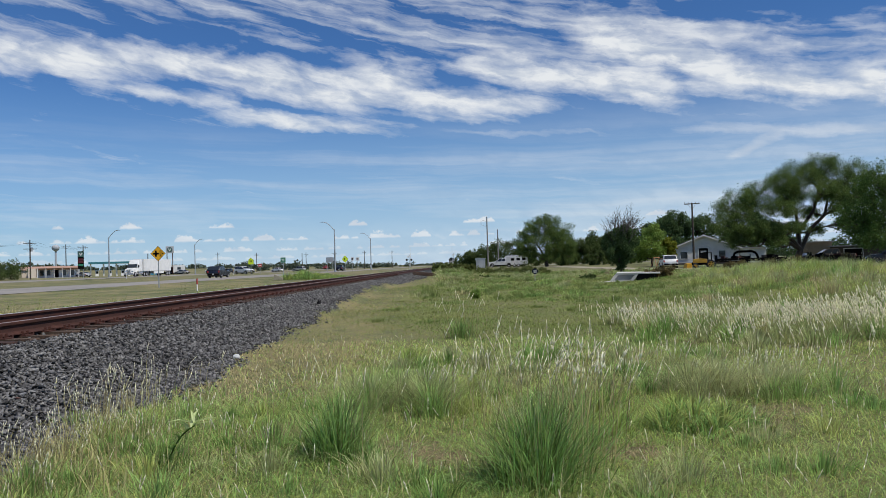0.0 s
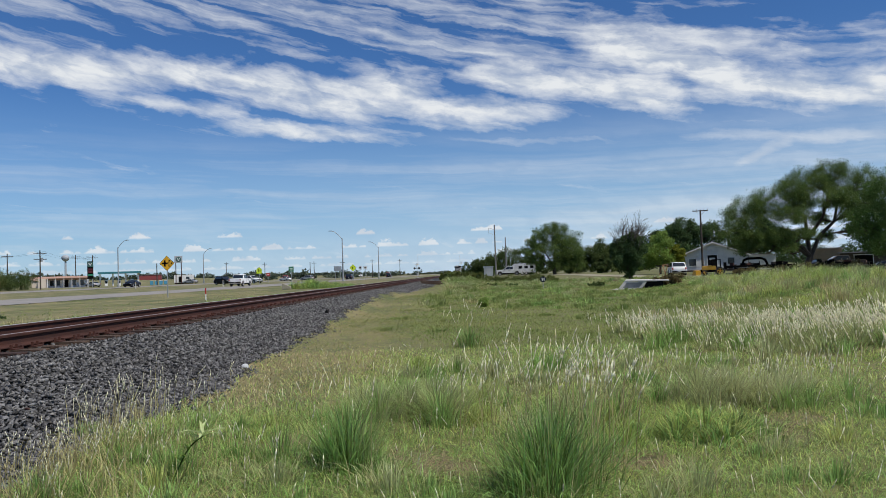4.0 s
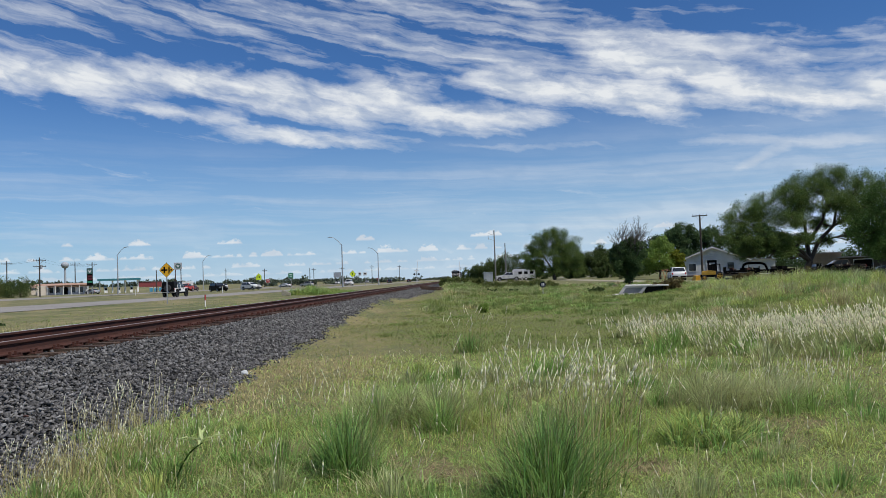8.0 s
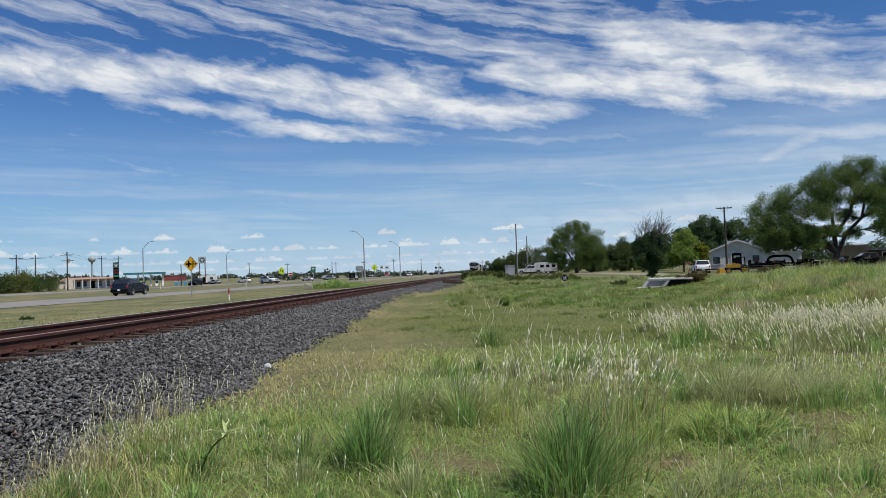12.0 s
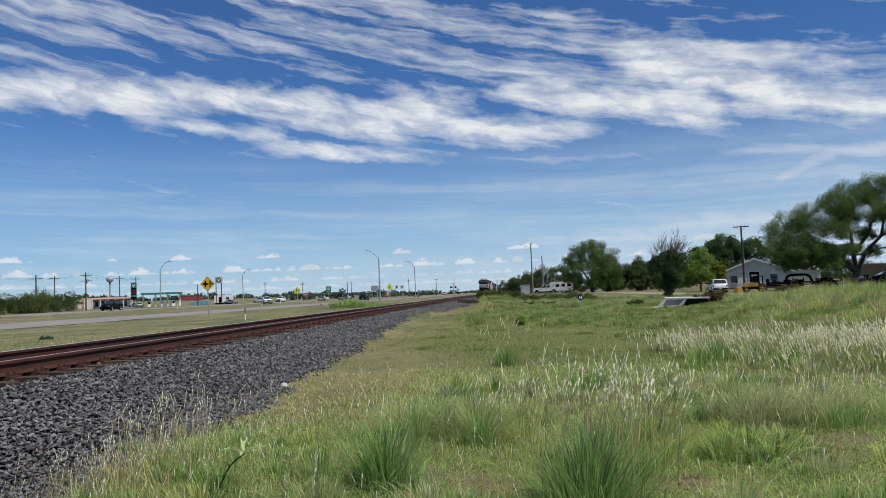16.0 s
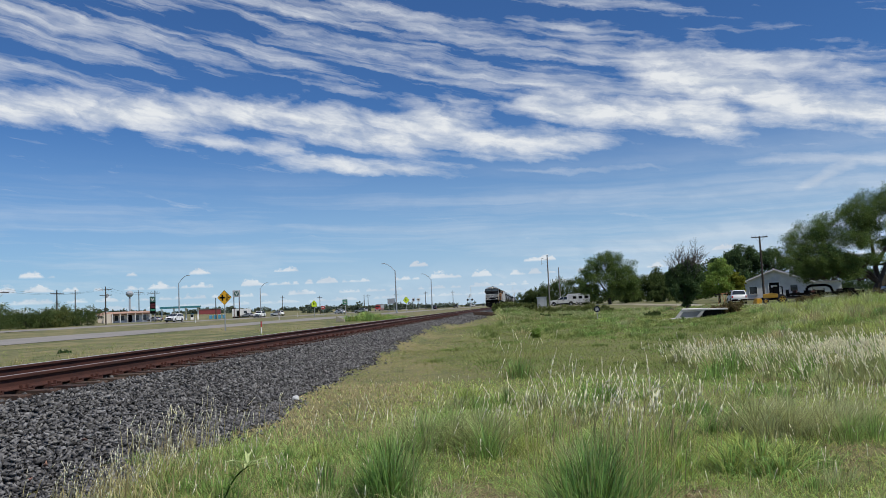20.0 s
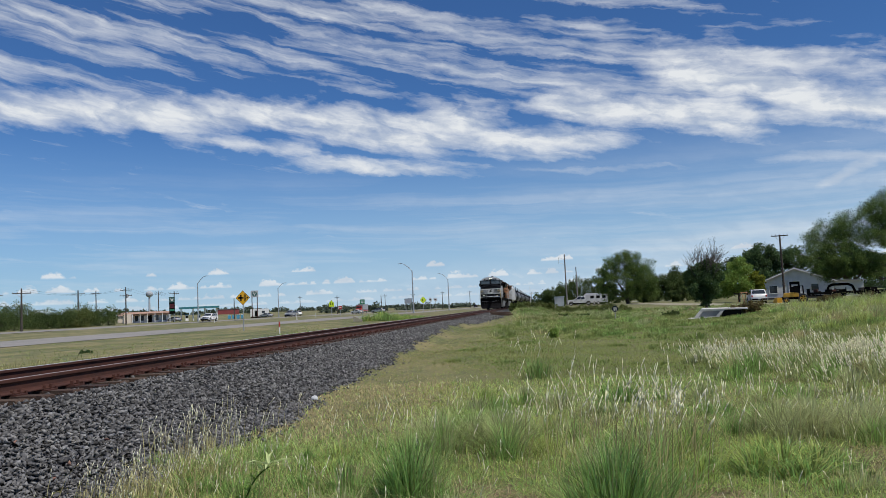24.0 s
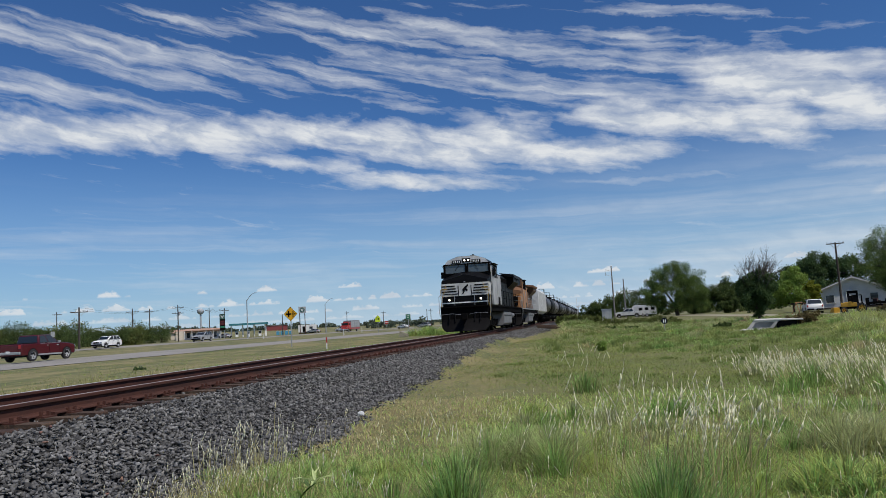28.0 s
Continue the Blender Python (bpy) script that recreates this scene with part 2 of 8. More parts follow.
def foliage(name, c1, c2, through=0.35, scale=0.6, vary=0.35, rough=0.85, spec=0.08):
    """Leaf or blade: mottled green, varied leaf by leaf, with some light passing through."""
    m = material(name, c1, c2, rough, 0.0, scale, 30.0, 0.0, spec=spec, island=vary)
    nt = m.node_tree
    b = nt.nodes["Principled BSDF"]
    col = b.inputs["Base Color"].links[0].from_socket
    tr = nt.nodes.new("ShaderNodeBsdfTranslucent")
    nt.links.new(col, tr.inputs["Color"])
    ms = nt.nodes.new("ShaderNodeMixShader")
    ms.inputs[0].default_value = through
    nt.links.new(b.outputs[0], ms.inputs[1])
    nt.links.new(tr.outputs[0], ms.inputs[2])
    nt.links.new(ms.outputs[0], nt.nodes["Material Output"].inputs[0])
    return m


ASPHALT = material("pale_worn_asphalt", (0.265, 0.245, 0.22), (0.215, 0.20, 0.18), 0.9, 0, 0.15, 20.0, 0.1, (0.33, 0.32, 0.30))
DIRT = material("pale_dirt_track", (0.36, 0.32, 0.25), (0.27, 0.25, 0.18), 0.95, 0, 0.3, 8.0, 0.3, (0.2, 0.19, 0.1))
STONE = material("crushed_grey_stone", (0.060, 0.059, 0.061), (0.168, 0.164, 0.158), 0.85, 0, 9.0, 40.0, 0.2, island=0.72)
STONE_PIECE = material("loose_crushed_stone", (0.085, 0.084, 0.086), (0.205, 0.201, 0.195), 0.85, 0, 2.0, 12.0, 0.2, random_tone=0.72)
STONE_RED = material("reddish_crushed_stone", (0.26, 0.14, 0.105), (0.20, 0.115, 0.09), 0.85, 0, 2.0, 12.0, 0.2, random_tone=0.3)
# near-black bed: the shade in the gaps between stones is put into its colour
GAP_SHADE_BED = material("gap_shade_ballast_bed", (0.012, 0.012, 0.013), (0.035, 0.035, 0.036), 0.95, 0, 3.0, 22.0, 1.0, (0.07, 0.069, 0.069))
RUST = material("rusted_steel", (0.078, 0.028, 0.019), (0.046, 0.020, 0.016), 0.85, 0.2, 2.0, 50.0, 0.2, (0.10, 0.040, 0.026))
# sky sheen painted as a pale colour; the dull head goes without it
RAIL_SHEEN = material("sky_sheen_rail_head", (0.74, 0.75, 0.76), (0.62, 0.62, 0.61), 0.35, 0.5, 2.0, 40.0, 0.02)
RAIL_DULL = material("dull_rail_head", (0.42, 0.36, 0.33), (0.34, 0.28, 0.25), 0.5, 0.5, 2.0, 40.0, 0.02)
TIE = material("weathered_timber_tie", (0.040, 0.026, 0.020), (0.075, 0.047, 0.033), 0.95, 0, 3.0, 30.0, 0.6, (0.12, 0.06, 0.04), random_tone=0.3)
LEAF_MESQUITE = foliage("mesquite_leaf", (0.102, 0.160, 0.046), (0.155, 0.212, 0.066), 0.45)
LEAF_DARK = foliage("dark_leaf", (0.060, 0.105, 0.040), (0.098, 0.145, 0.060))
LEAF_OAK = foliage("oak_leaf", (0.075, 0.135, 0.034), (0.112, 0.175, 0.048), 0.40)
LEAF_DRY = foliage("dry_weed_leaf", (0.15, 0.13, 0.055), (0.20, 0.15, 0.075), 0.35)
# leaf greyed and paled: distance haze is painted into the colour
LEAF_HAZED = foliage("hazed_far_leaf", (0.088, 0.112, 0.080), (0.125, 0.150, 0.105))
LEAF_PALE = foliage("pale_weed_leaf", (0.52, 0.60, 0.26), (0.66, 0.70, 0.40), 0.4)
LEAF_WEED = foliage("olive_weed_leaf", (0.125, 0.155, 0.048), (0.190, 0.205, 0.072), 0.42)
LEAF_BRIGHT = foliage("bright_leaf", (0.19, 0.29, 0.06), (0.26, 0.35, 0.09), 0.45)
LEAF_BRUSH = foliage("brush_leaf", (0.072, 0.108, 0.036), (0.112, 0.148, 0.052), 0.42)
BARK = material("grey_brown_bark", (0.055, 0.043, 0.035), (0.088, 0.073, 0.060), 0.95, 0, 4.0, 40.0, 0.8)
BLADE = foliage("green_grass_blade", (0.355, 0.445, 0.114), (0.53, 0.56, 0.195), 0.45, 0.5, 0.52)
BLADE_FIELD = foliage("field_grass_blade", (0.190, 0.270, 0.075), (0.315, 0.345, 0.122), 0.45, 0.3, 0.25)
BLADE_LUSH = foliage("lush_grass_blade", (0.245, 0.385, 0.104), (0.365, 0.485, 0.165), 0.45, 0.8, 0.52)
BLADE_TUFT = foliage("blue_green_grass_blade", (0.210, 0.350, 0.096), (0.340, 0.475, 0.160), 0.45, 1.2, 0.6)
BLADE_SAGE = foliage("sage_grass_blade", (0.365, 0.410, 0.172), (0.53, 0.54, 0.28), 0.42, 0.9, 0.45)
BLADE_DRY = foliage("straw_grass_blade", (0.56, 0.48, 0.26), (0.44, 0.40, 0.19), 0.4, 0.5, 0.4)
BLADE_VERGE = foliage("verge_grass_blade", (0.40, 0.365, 0.17), (0.31, 0.315, 0.13), 0.45, 0.3, 0.2)
BLADE_DEAD = foliage("dead_grass_blade", (0.42, 0.33, 0.20), (0.30, 0.22, 0.14), 0.25, 2.0)
SEED = foliage("pale_seed_head", (0.97, 0.94, 0.79), (0.95, 0.91, 0.71), 0.68, 2.0, 0.2)
BLACK = paint("black_paint", (0.0035, 0.0035, 0.004), 0.5, dirt=0.01, spec=0.12)
DARK = paint("dark_grime", (0.0045, 0.0042, 0.0042), 0.95, dirt=0.01, spec=0.05)
WHITE = paint("white_paint", (0.80, 0.80, 0.78), 0.35, dirt=0.08)
SILVER = paint("grey_silver_paint", (0.42, 0.43, 0.44), 0.35, 0.3)
GALV = paint("galvanised_steel", (0.40, 0.42, 0.43), 0.5, 0.5)
ORANGE = paint("weathered_orange_paint", (0.44, 0.20, 0.075), 0.5, dirt=0.2)
YELLOW = paint("yellow_sign_paint", (0.78, 0.40, 0.01), 0.45, dirt=0.05)
LIME = paint("fluorescent_yellow_green", (0.62, 0.80, 0.03), 0.5, dirt=0.05)
RED = paint("red_paint", (0.42, 0.025, 0.02), 0.3)
OLD_DARK = paint("rusting_dark_paint", (0.030, 0.022, 0.019), 0.8, dirt=0.3, spec=0.2)
MAROON = paint("maroon_car_paint", (0.075, 0.008, 0.012), 0.22, dirt=0.03)
NAVY = paint("dark_blue_car_paint", (0.008, 0.011, 0.021), 0.2, dirt=0.02)
GREEN_SIGN = paint("green_sign_paint", (0.015, 0.19, 0.10), 0.45)
EMBLEM_GREEN = paint("dull_dark_green", (0.035, 0.10, 0.085), 0.5)
BIN_BLUE = paint("light_blue_plastic", (0.06, 0.27, 0.42), 0.5)
TEAL = paint("teal_fascia", (0.03, 0.17, 0.20), 0.4)
TANK_GREY = paint("tank_car_grey", (0.060, 0.058, 0.064), 0.45, dirt=0.2)
TANK_PALE = paint("tank_car_pale_grey", (0.20, 0.20, 0.21), 0.5, dirt=0.2)
PLOUGH = paint("worn_dark_steel", (0.0065, 0.006, 0.0065), 0.85, dirt=0.02, spec=0.08)
HOPPER = paint("pale_grey_hopper_paint", (0.56, 0.57, 0.57), 0.5, dirt=0.15)
TWIG = material("dry_grey_twig", (0.085, 0.076, 0.068), (0.13, 0.118, 0.105), 0.95, 0, 4.0, 40.0, 0.3)
POLE = material("weathered_pole_timber", (0.045, 0.037, 0.031), (0.075, 0.062, 0.052), 0.95, 0, 2.0, 30.0, 0.3)
POLE_GREY = material("silvered_pole_timber", (0.16, 0.15, 0.14), (0.23, 0.22, 0.21), 0.95, 0, 2.0, 30.0, 0.3)
CONCRETE = material("weathered_concrete", (0.42, 0.41, 0.39), (0.33, 0.325, 0.31), 0.9, 0, 1.2, 24.0, 0.3, (0.25, 0.245, 0.235))
SIDING = material("white_siding", (0.66, 0.66, 0.64), (0.54, 0.545, 0.54), 0.7, 0, 0.8, 9.0, 0.1)
ROOF = material("grey_metal_roof", (0.30, 0.30, 0.31), (0.22, 0.22, 0.22), 0.6, 0.2, 0.7, 9.0, 0.1)
PALE_CONCRETE = material("pale_concrete", (0.62, 0.60, 0.56), (0.50, 0.485, 0.45), 0.9, 0, 1.2, 24.0, 0.2)
STUCCO = material("cream_stucco", (0.60, 0.53, 0.44), (0.52, 0.45, 0.37), 0.9, 0, 0.5, 12.0, 0.1)
TILE_ROOF = material("salmon_roof", (0.50, 0.33, 0.26), (0.42, 0.28, 0.22), 0.85, 0, 0.8, 6.0, 0.2)
RUBBER = paint("tyre_rubber", (0.018, 0.018, 0.019), 0.85)
CHROME = paint("bright_wheel_metal", (0.70, 0.70, 0.71), 0.25, 0.9)
RIM = paint("bright_alloy", (0.60, 0.60, 0.61), 0.35, 0.3, dirt=0.04)
FEATHER = paint("dark_feathers", (0.03, 0.028, 0.027), 0.8, dirt=0.05, spec=0.2)
TRACTOR = paint("tractor_yellow", (0.55, 0.30, 0.02), 0.5)


def glass_material():
    m = bpy.data.materials.new("dark_window_glass")
    m.use_nodes = True
    b = m.node_tree.nodes["Principled BSDF"]
    b.inputs["Base Color"].default_value = (0.022, 0.028, 0.034, 1)
    b.inputs["Roughness"].default_value = 0.06
    b.inputs["Specular IOR Level"].default_value = 0.7
    return m


GLASS = glass_material()
# windscreen glass with a sky reflection painted into its base colour
SKY_SCREEN = paint("sky_pale_windscreen_glass", (0.075, 0.095, 0.11), 0.1, dirt=0.05, spec=0.7)
LIT = glow("headlight_lens", (1.0, 0.93, 0.78), 2.4)

# ---- shaping helpers ----
class G:
    """Gathers vertices and faces of one mesh."""
    def __init__(self):
        self.v, self.f = [], []

    def add(self, vs, fs):
        o = len(self.v)
        self.v += [tuple(p) for p in vs]
        self.f += [tuple(i + o for i in q) for q in fs]
        return self

    def box(self, c, s, rz=0.0, rx=0.0, taper=1.0):
        m = Matrix.Translation(c) @ Euler((radians(rx), 0, radians(rz))).to_matrix().to_4x4()
        vs = []
        for z in (-1, 1):
            k = taper if z > 0 else 1.0
            for x, y in ((-1, -1), (1, -1), (1, 1), (-1, 1)):
                vs.append(m @ Vector((x * s[0] / 2 * k, y * s[1] / 2 * k, z * s[2] / 2)))
        return self.add(vs, [(3, 2, 1, 0), (4, 5, 6, 7), (0, 1, 5, 4), (1, 2, 6, 5), (2, 3, 7, 6), (3, 0, 4, 7)])

    def tube(self, p0, p1, r0, r1=None, n=10, caps=True):
        r1 = r0 if r1 is None else r1
        p0, p1 = Vector(p0), Vector(p1)
        d = (p1 - p0).normalized()
        a = d.orthogonal().normalized()
        b = d.cross(a)
        vs = []
        for p, r in ((p0, r0), (p1, r1)):
            vs += [p + (a * math.cos(2 * math.pi * i / n) + b * math.sin(2 * math.pi * i / n)) * r for i in range(n)]
        fs = [(i, (i + 1) % n, n + (i + 1) % n, n + i) for i in range(n)]
        if caps:
            fs += [tuple(reversed(range(n))), tuple(range(n, 2 * n))]
        return self.add(vs, fs)

    def path(self, pts, r, n=6):
        for a, b in zip(pts, pts[1:]):
            self.tube(a, b, r, r, n)
        return self

    def slab(self, prof, axis, a, b, scale_b=1.0):
        """A polygon drawn across an axis ('x', 'y' or 'z'), drawn out from a to b."""
        n = len(prof)
        cu = sum(p[0] for p in prof) / n
        cv = sum(p[1] for p in prof) / n

        def at(u, w, t):
            return {"x": (t, u, w), "y": (u, t, w), "z": (u, w, t)}[axis]
        vs = [at(u, w, a) for u, w in prof] + [at(cu + (u - cu) * scale_b, cv + (w - cv) * scale_b, b) for u, w in prof]
        fs = [(i, (i + 1) % n, n + (i + 1) % n, n + i) for i in range(n)] + [tuple(reversed(range(n))), tuple(range(n, 2 * n))]
        return self.add(vs, fs)

    def loft(self, rings, caps=True):
        n = len(rings[0])
        vs = [p for r in rings for p in r]
        fs = []
        for k in range(len(rings) - 1):
            for i in range(n):
                j = (i + 1) % n
                fs.append((k * n + i, k * n + j, (k + 1) * n + j, (k + 1) * n + i))
        if caps:
            fs += [tuple(reversed(range(n))), tuple(range((len(rings) - 1) * n, len(rings) * n))]
        return self.add(vs, fs)

    def dome(self, c, r, squash=1.0, n=14, rings=6, axis="z", half=True):
        c = Vector(c)
        out = []
        lo = 0.0 if half else -90.0
        for k in range(rings + 1):
            a = radians(lo + (89.0 - lo) * k / rings)
            ring = []
            for i in range(n):
                t = 2 * math.pi * i / n
                u, w, h = r * math.cos(a) * math.cos(t), r * math.cos(a) * math.sin(t), r * squash * math.sin(a)
                ring.append(c + Vector({"z": (u, w, h), "y": (u, h, w), "x": (h, u, w), "-y": (w, -h, u)}[axis]))
            out.append(ring)
        return self.loft(out)

    def mesh(self, name, mat, smooth=False):
        me = bpy.data.meshes.new(name)
        me.from_pydata(self.v, [], self.f)
        bm = bmesh.new()
        bm.from_mesh(me)
        bmesh.ops.recalc_face_normals(bm, faces=bm.faces)
        bm.to_mesh(me)
        bm.free()
        me.materials.append(mat)
        if smooth:
            me.shade_smooth()
            me.set_sharp_from_angle(angle=radians(35))
        return me


def part(name, g, mat, parent=None, label="", bevel=0.0, smooth=False, at=None, kind=""):
    """Links one mesh under a thing (or alone)."""
    ob = new(name, g.mesh(name, mat, smooth) if isinstance(g, G) else g)
    if parent is not None:
        ob.parent = parent
    if at is not None:
        ob.matrix_basis = at
    if bevel:
        md = ob.modifiers.new("edge", "BEVEL")
        md.width, md.segments, md.limit_method, md.angle_limit = bevel, 3 if bevel > 0.08 else 2, "ANGLE", radians(40)
    if label or kind:
        tagged(ob, label, kind=kind)
    return ob


def thing(name, label, category, at=None, group="", kind=""):
    ob = new(name)
    ob.empty_display_size = 0.2
    if at is not None:
        ob.matrix_basis = at
    return tagged(ob, label, category, group, kind)


def soup(name, verts, faces, mat, smooth=False):
    """A mesh from arrays of vertices and of faces that all have the same number of corners."""
    me = bpy.data.meshes.new(name)
    verts, faces = np.asarray(verts, np.float32), np.asarray(faces, np.int32)
    k = faces.shape[1]
    me.vertices.add(len(verts))
    me.vertices.foreach_set("co", verts.ravel())
    me.loops.add(faces.size)
    me.loops.foreach_set("vertex_index", faces.ravel())
    me.polygons.add(len(faces))
    me.polygons.foreach_set("loop_start", np.arange(0, faces.size, k, dtype=np.int32))
    me.materials.append(mat)
    me.update(calc_edges=True)
    if smooth:
        me.shade_smooth()
    return me


def sstep(x, a, b):
    t = np.clip((np.asarray(x, float) - a) / (b - a), 0, 1)
    return t * t * (3 - 2 * t)


RAIL_Z, TRACK_X = 0.908, -7.20


def ripple(x, y):
    return (np.sin(x * 0.9 + 1.3) * np.sin(y * 0.7 + 0.4) * 0.5 + np.sin(x * 0.37 - y * 0.23) * 0.6 + np.sin(x * 2.3 + y * 1.7) * 0.2)


def toe(y):
    """Ragged foot of the stone bank: its x at each y."""
    run = np.interp(y, [0, 18, 27, 42, 50, 60, 84, 100], [0.0, 0.0, -0.45, -1.0, -0.9, 1.25, 1.25, 0.2])
    return TRACK_X + 2.95 + 0.10 * np.sin(y * 1.3) + 0.06 * np.sin(y * 3.7 + 1) + 0.6 * (1 - sstep(y, 8.0, 18.0)) + run


def ground_z(x, y):
    """Height of the ground."""
    x, y = np.asarray(x, float), np.asarray(y, float)
    right = np.interp(y, [0, 20, 48, 75, 100, 150, 400], [0.0, 0.02, 0.16, 0.14, 0.12, 0.50, 0.85])
    right = right + sstep(x, 5, 13) * 0.28 * (1 - sstep(y, 20, 38)) + (sstep(x, 9, 20) * 0.42 - sstep(x, 19, 28) * 0.22) * sstep(y, 16, 28) * (1 - sstep(y, 45, 75))
    # a grassy hump beside the track, and spilt stone at its foot
    right = right + 1.20 * np.exp(-((x + 1.0) / 1.8) ** 2 - ((y - 67) / 12) ** 2) + 0.40 * np.exp(-((x + 4.1) / 1.0) ** 2 - ((y - 64) / 9) ** 2)
    right = right + ripple(x, y) * 0.035
    left = np.interp(-x, [9, 13, 22, 30, 42, 60, 75, 110, 135, 170, 300, 900], [0.35, 0.40, 0.46, 0.53, 0.53, 0.60, 0.79, 0.95, 1.5, 3.6, 5.0, 8.0]) + ripple(x * 0.4, y * 0.4) * 0.03
    k = sstep(x, -10.0, -4.6)
    z = left * (1 - k) + right * k
    # turf that has crept up the flank of the stone bank
    flank = np.interp(x, [-5.75, -4.25], [0.70, 0.06]) - 0.3 * np.clip((toe(y) - x) / 0.4, 0, 1)
    return np.where((x > -5.8) & (x < -4.2), np.maximum(z, flank), z)

# ---- ground, road, track ----
def grid_axis(knots):
    out = []
    for (a, step), (b, _) in zip(knots, knots[1:]):
        out += list(np.arange(a, b - 1e-6, step))
    return np.array(out + [knots[-1][0]])


def make_ground():
    xs = grid_axis([(-4500, 600), (-900, 120), (-180, 20), (-60, 5), (-30, 2), (-14, 0.8), (-6, 0.2), (-3, 0.8), (14, 2), (30, 6), (90, 30), (180, 120), (900, 600), (4500, 1)])
    ys = grid_axis([(-1500, 300), (-60, 15), (-15, 1.0), (30, 2), (90, 6), (180, 20), (400, 100), (1000, 500), (4500, 1)])
    X, Y = np.meshgrid(xs, ys)
    Z = ground_z(X, Y)
    # the shoulder of the track bed hides the ground under it; keep the sheet below it
    Z = np.where((X > TRACK_X - 2.6) & (X < TRACK_X + 1.5), np.minimum(Z, 0.05), Z)
    nx, ny = len(xs), len(ys)
    idx = np.arange(nx * ny).reshape(ny, nx)
    q = np.stack([idx[:-1, :-1], idx[:-1, 1:], idx[1:, 1:], idx[1:, :-1]], -1).reshape(-1, 4)
    me = soup("ground", np.stack([X, Y, Z], -1).reshape(-1, 3), q, GROUND, True)
    tagged(new("ground", me), "wide flat ground of green and straw-coloured mown grass", "ground", kind="structure")


def ground_material():
    m = material("field_ground", (0.122, 0.138, 0.043), (0.178, 0.170, 0.066), 0.95, 0, 0.22, 7.0, 0.6, (0.12, 0.095, 0.055))
    nt = m.node_tree
    b = nt.nodes["Principled BSDF"]
    col = b.inputs["Base Color"].links[0].from_socket
    tc = nt.nodes.new("ShaderNodeTexCoord")
    sp = nt.nodes.new("ShaderNodeSeparateXYZ")
    nt.links.new(tc.outputs["Object"], sp.inputs[0])
    x, y = N(nt, sp.outputs[0]), N(nt, sp.outputs[1])
    n1 = noise_of(nt, tc.outputs["Object"], 0.16, 5.0, 0.62)
    n2 = noise_of(nt, tc.outputs["Object"], 1.6, 5.0, 0.7)
    n3 = noise_of(nt, tc.outputs["Object"], 9.0, 4.0, 0.7)
    n4 = noise_of(nt, vec(nt, x * 0.9, y * 0.16), 1.0, 5.0, 0.65)
    straw = nt.nodes.new("ShaderNodeMix")
    straw.data_type = "RGBA"
    straw.inputs["A"].default_value, straw.inputs["B"].default_value = (0.235, 0.198, 0.092, 1), (0.088, 0.108, 0.036, 1)
    nt.links.new((n1 * 3.6 + n4 * 3.4 + n2 * 2.2 + n3 * 1.0 - 4.62).op("MULTIPLY", 1.0, clamp=True).s, straw.inputs["Factor"])
    side = (x + (n2 - 0.5) * 1.8).step(-2.9, -4.2).op("MAXIMUM", (x + (n2 - 0.5) * 2.0 + (n1 - 0.5) * 2.5).step(-0.6, -2.4) * y.step(6.5, 10.5) * y.step(60.0, 40.0) * 0.88)
    mx = nt.nodes.new("ShaderNodeMix")
    mx.data_type = "RGBA"
    nt.links.new(side.s, mx.inputs["Factor"])
    nt.links.new(col, mx.inputs["A"])
    nt.links.new(straw.outputs["Result"], mx.inputs["B"])
    nt.links.new(mx.outputs["Result"], b.inputs["Base Color"])
    return m


GROUND = ground_material()
make_ground()


def strip(name, xs, ys, lift, mat, label, cat, edge=0.0):
    """A road laid on the ground: x limits at each y."""
    vs, fs = [], []
    for k, y in enumerate(ys):
        a, b = xs(y)
        for i in range(9):
            x = a + (b - a) * i / 8
            vs.append((x, y, float(ground_z(x, y)) + lift + (0.06 * (1 - abs(i - 4) / 4))))
    for k in range(len(ys) - 1):
        for i in range(8):
            o = k * 9 + i
            fs.append((o, o + 1, o + 10, o + 9))
    return tagged(new(name, soup(name, vs, fs, mat, True)), label, cat, kind="structure")


YS = [-400, -200, -100, -50, -20] + list(range(0, 260, 8)) + [300, 360, 450, 600, 900, 1400]
strip("road", lambda y: (-38.6, -28.0), YS, 0.02, ASPHALT, "pale worn asphalt carriageway beside the mown verge", "road")
strip("road_far", lambda y: (-81.0, -69.0), YS, 0.02, ASPHALT, "pale asphalt far carriageway beyond the median", "road")


def make_track():
    track = thing("railway_track", "single railway track of rusty steel rails on dark timber ties", "railway track", kind="structure")
    h, w = 0.186, 0.0375
    prof = [(-0.076, 0), (0.076, 0), (0.076, 0.012), (0.018, 0.03), (0.009, 0.05), (0.009, 0.135), (w, 0.146), (w, h - 0.008), (w - 0.008, h),
            (-w + 0.008, h), (-w, h - 0.008), (-w, 0.146), (-0.009, 0.135), (-0.009, 0.05), (-0.018, 0.03), (-0.076, 0.012)]
    for s in (-1, 1):
        x = TRACK_X + s * 0.7535
        part("rail", G().slab([(x + u, RAIL_Z - h + v) for u, v in prof], "y", -60, 700), RUST, track, "rust-brown steel rail")
        # far head gets the painted sky sheen, near head the duller colour
        part("rail_head", G().slab([(x - 0.030, RAIL_Z - 0.002), (x + 0.030, RAIL_Z - 0.002), (x + 0.026, RAIL_Z + 0.003), (x - 0.026, RAIL_Z + 0.003)], "y", -60, 700),
             RAIL_SHEEN if s < 0 else RAIL_DULL, track, "polished running surface")
    return track


TRACK = make_track()
BED_Z = RAIL_Z - 0.186 - 0.02          # top of the ties


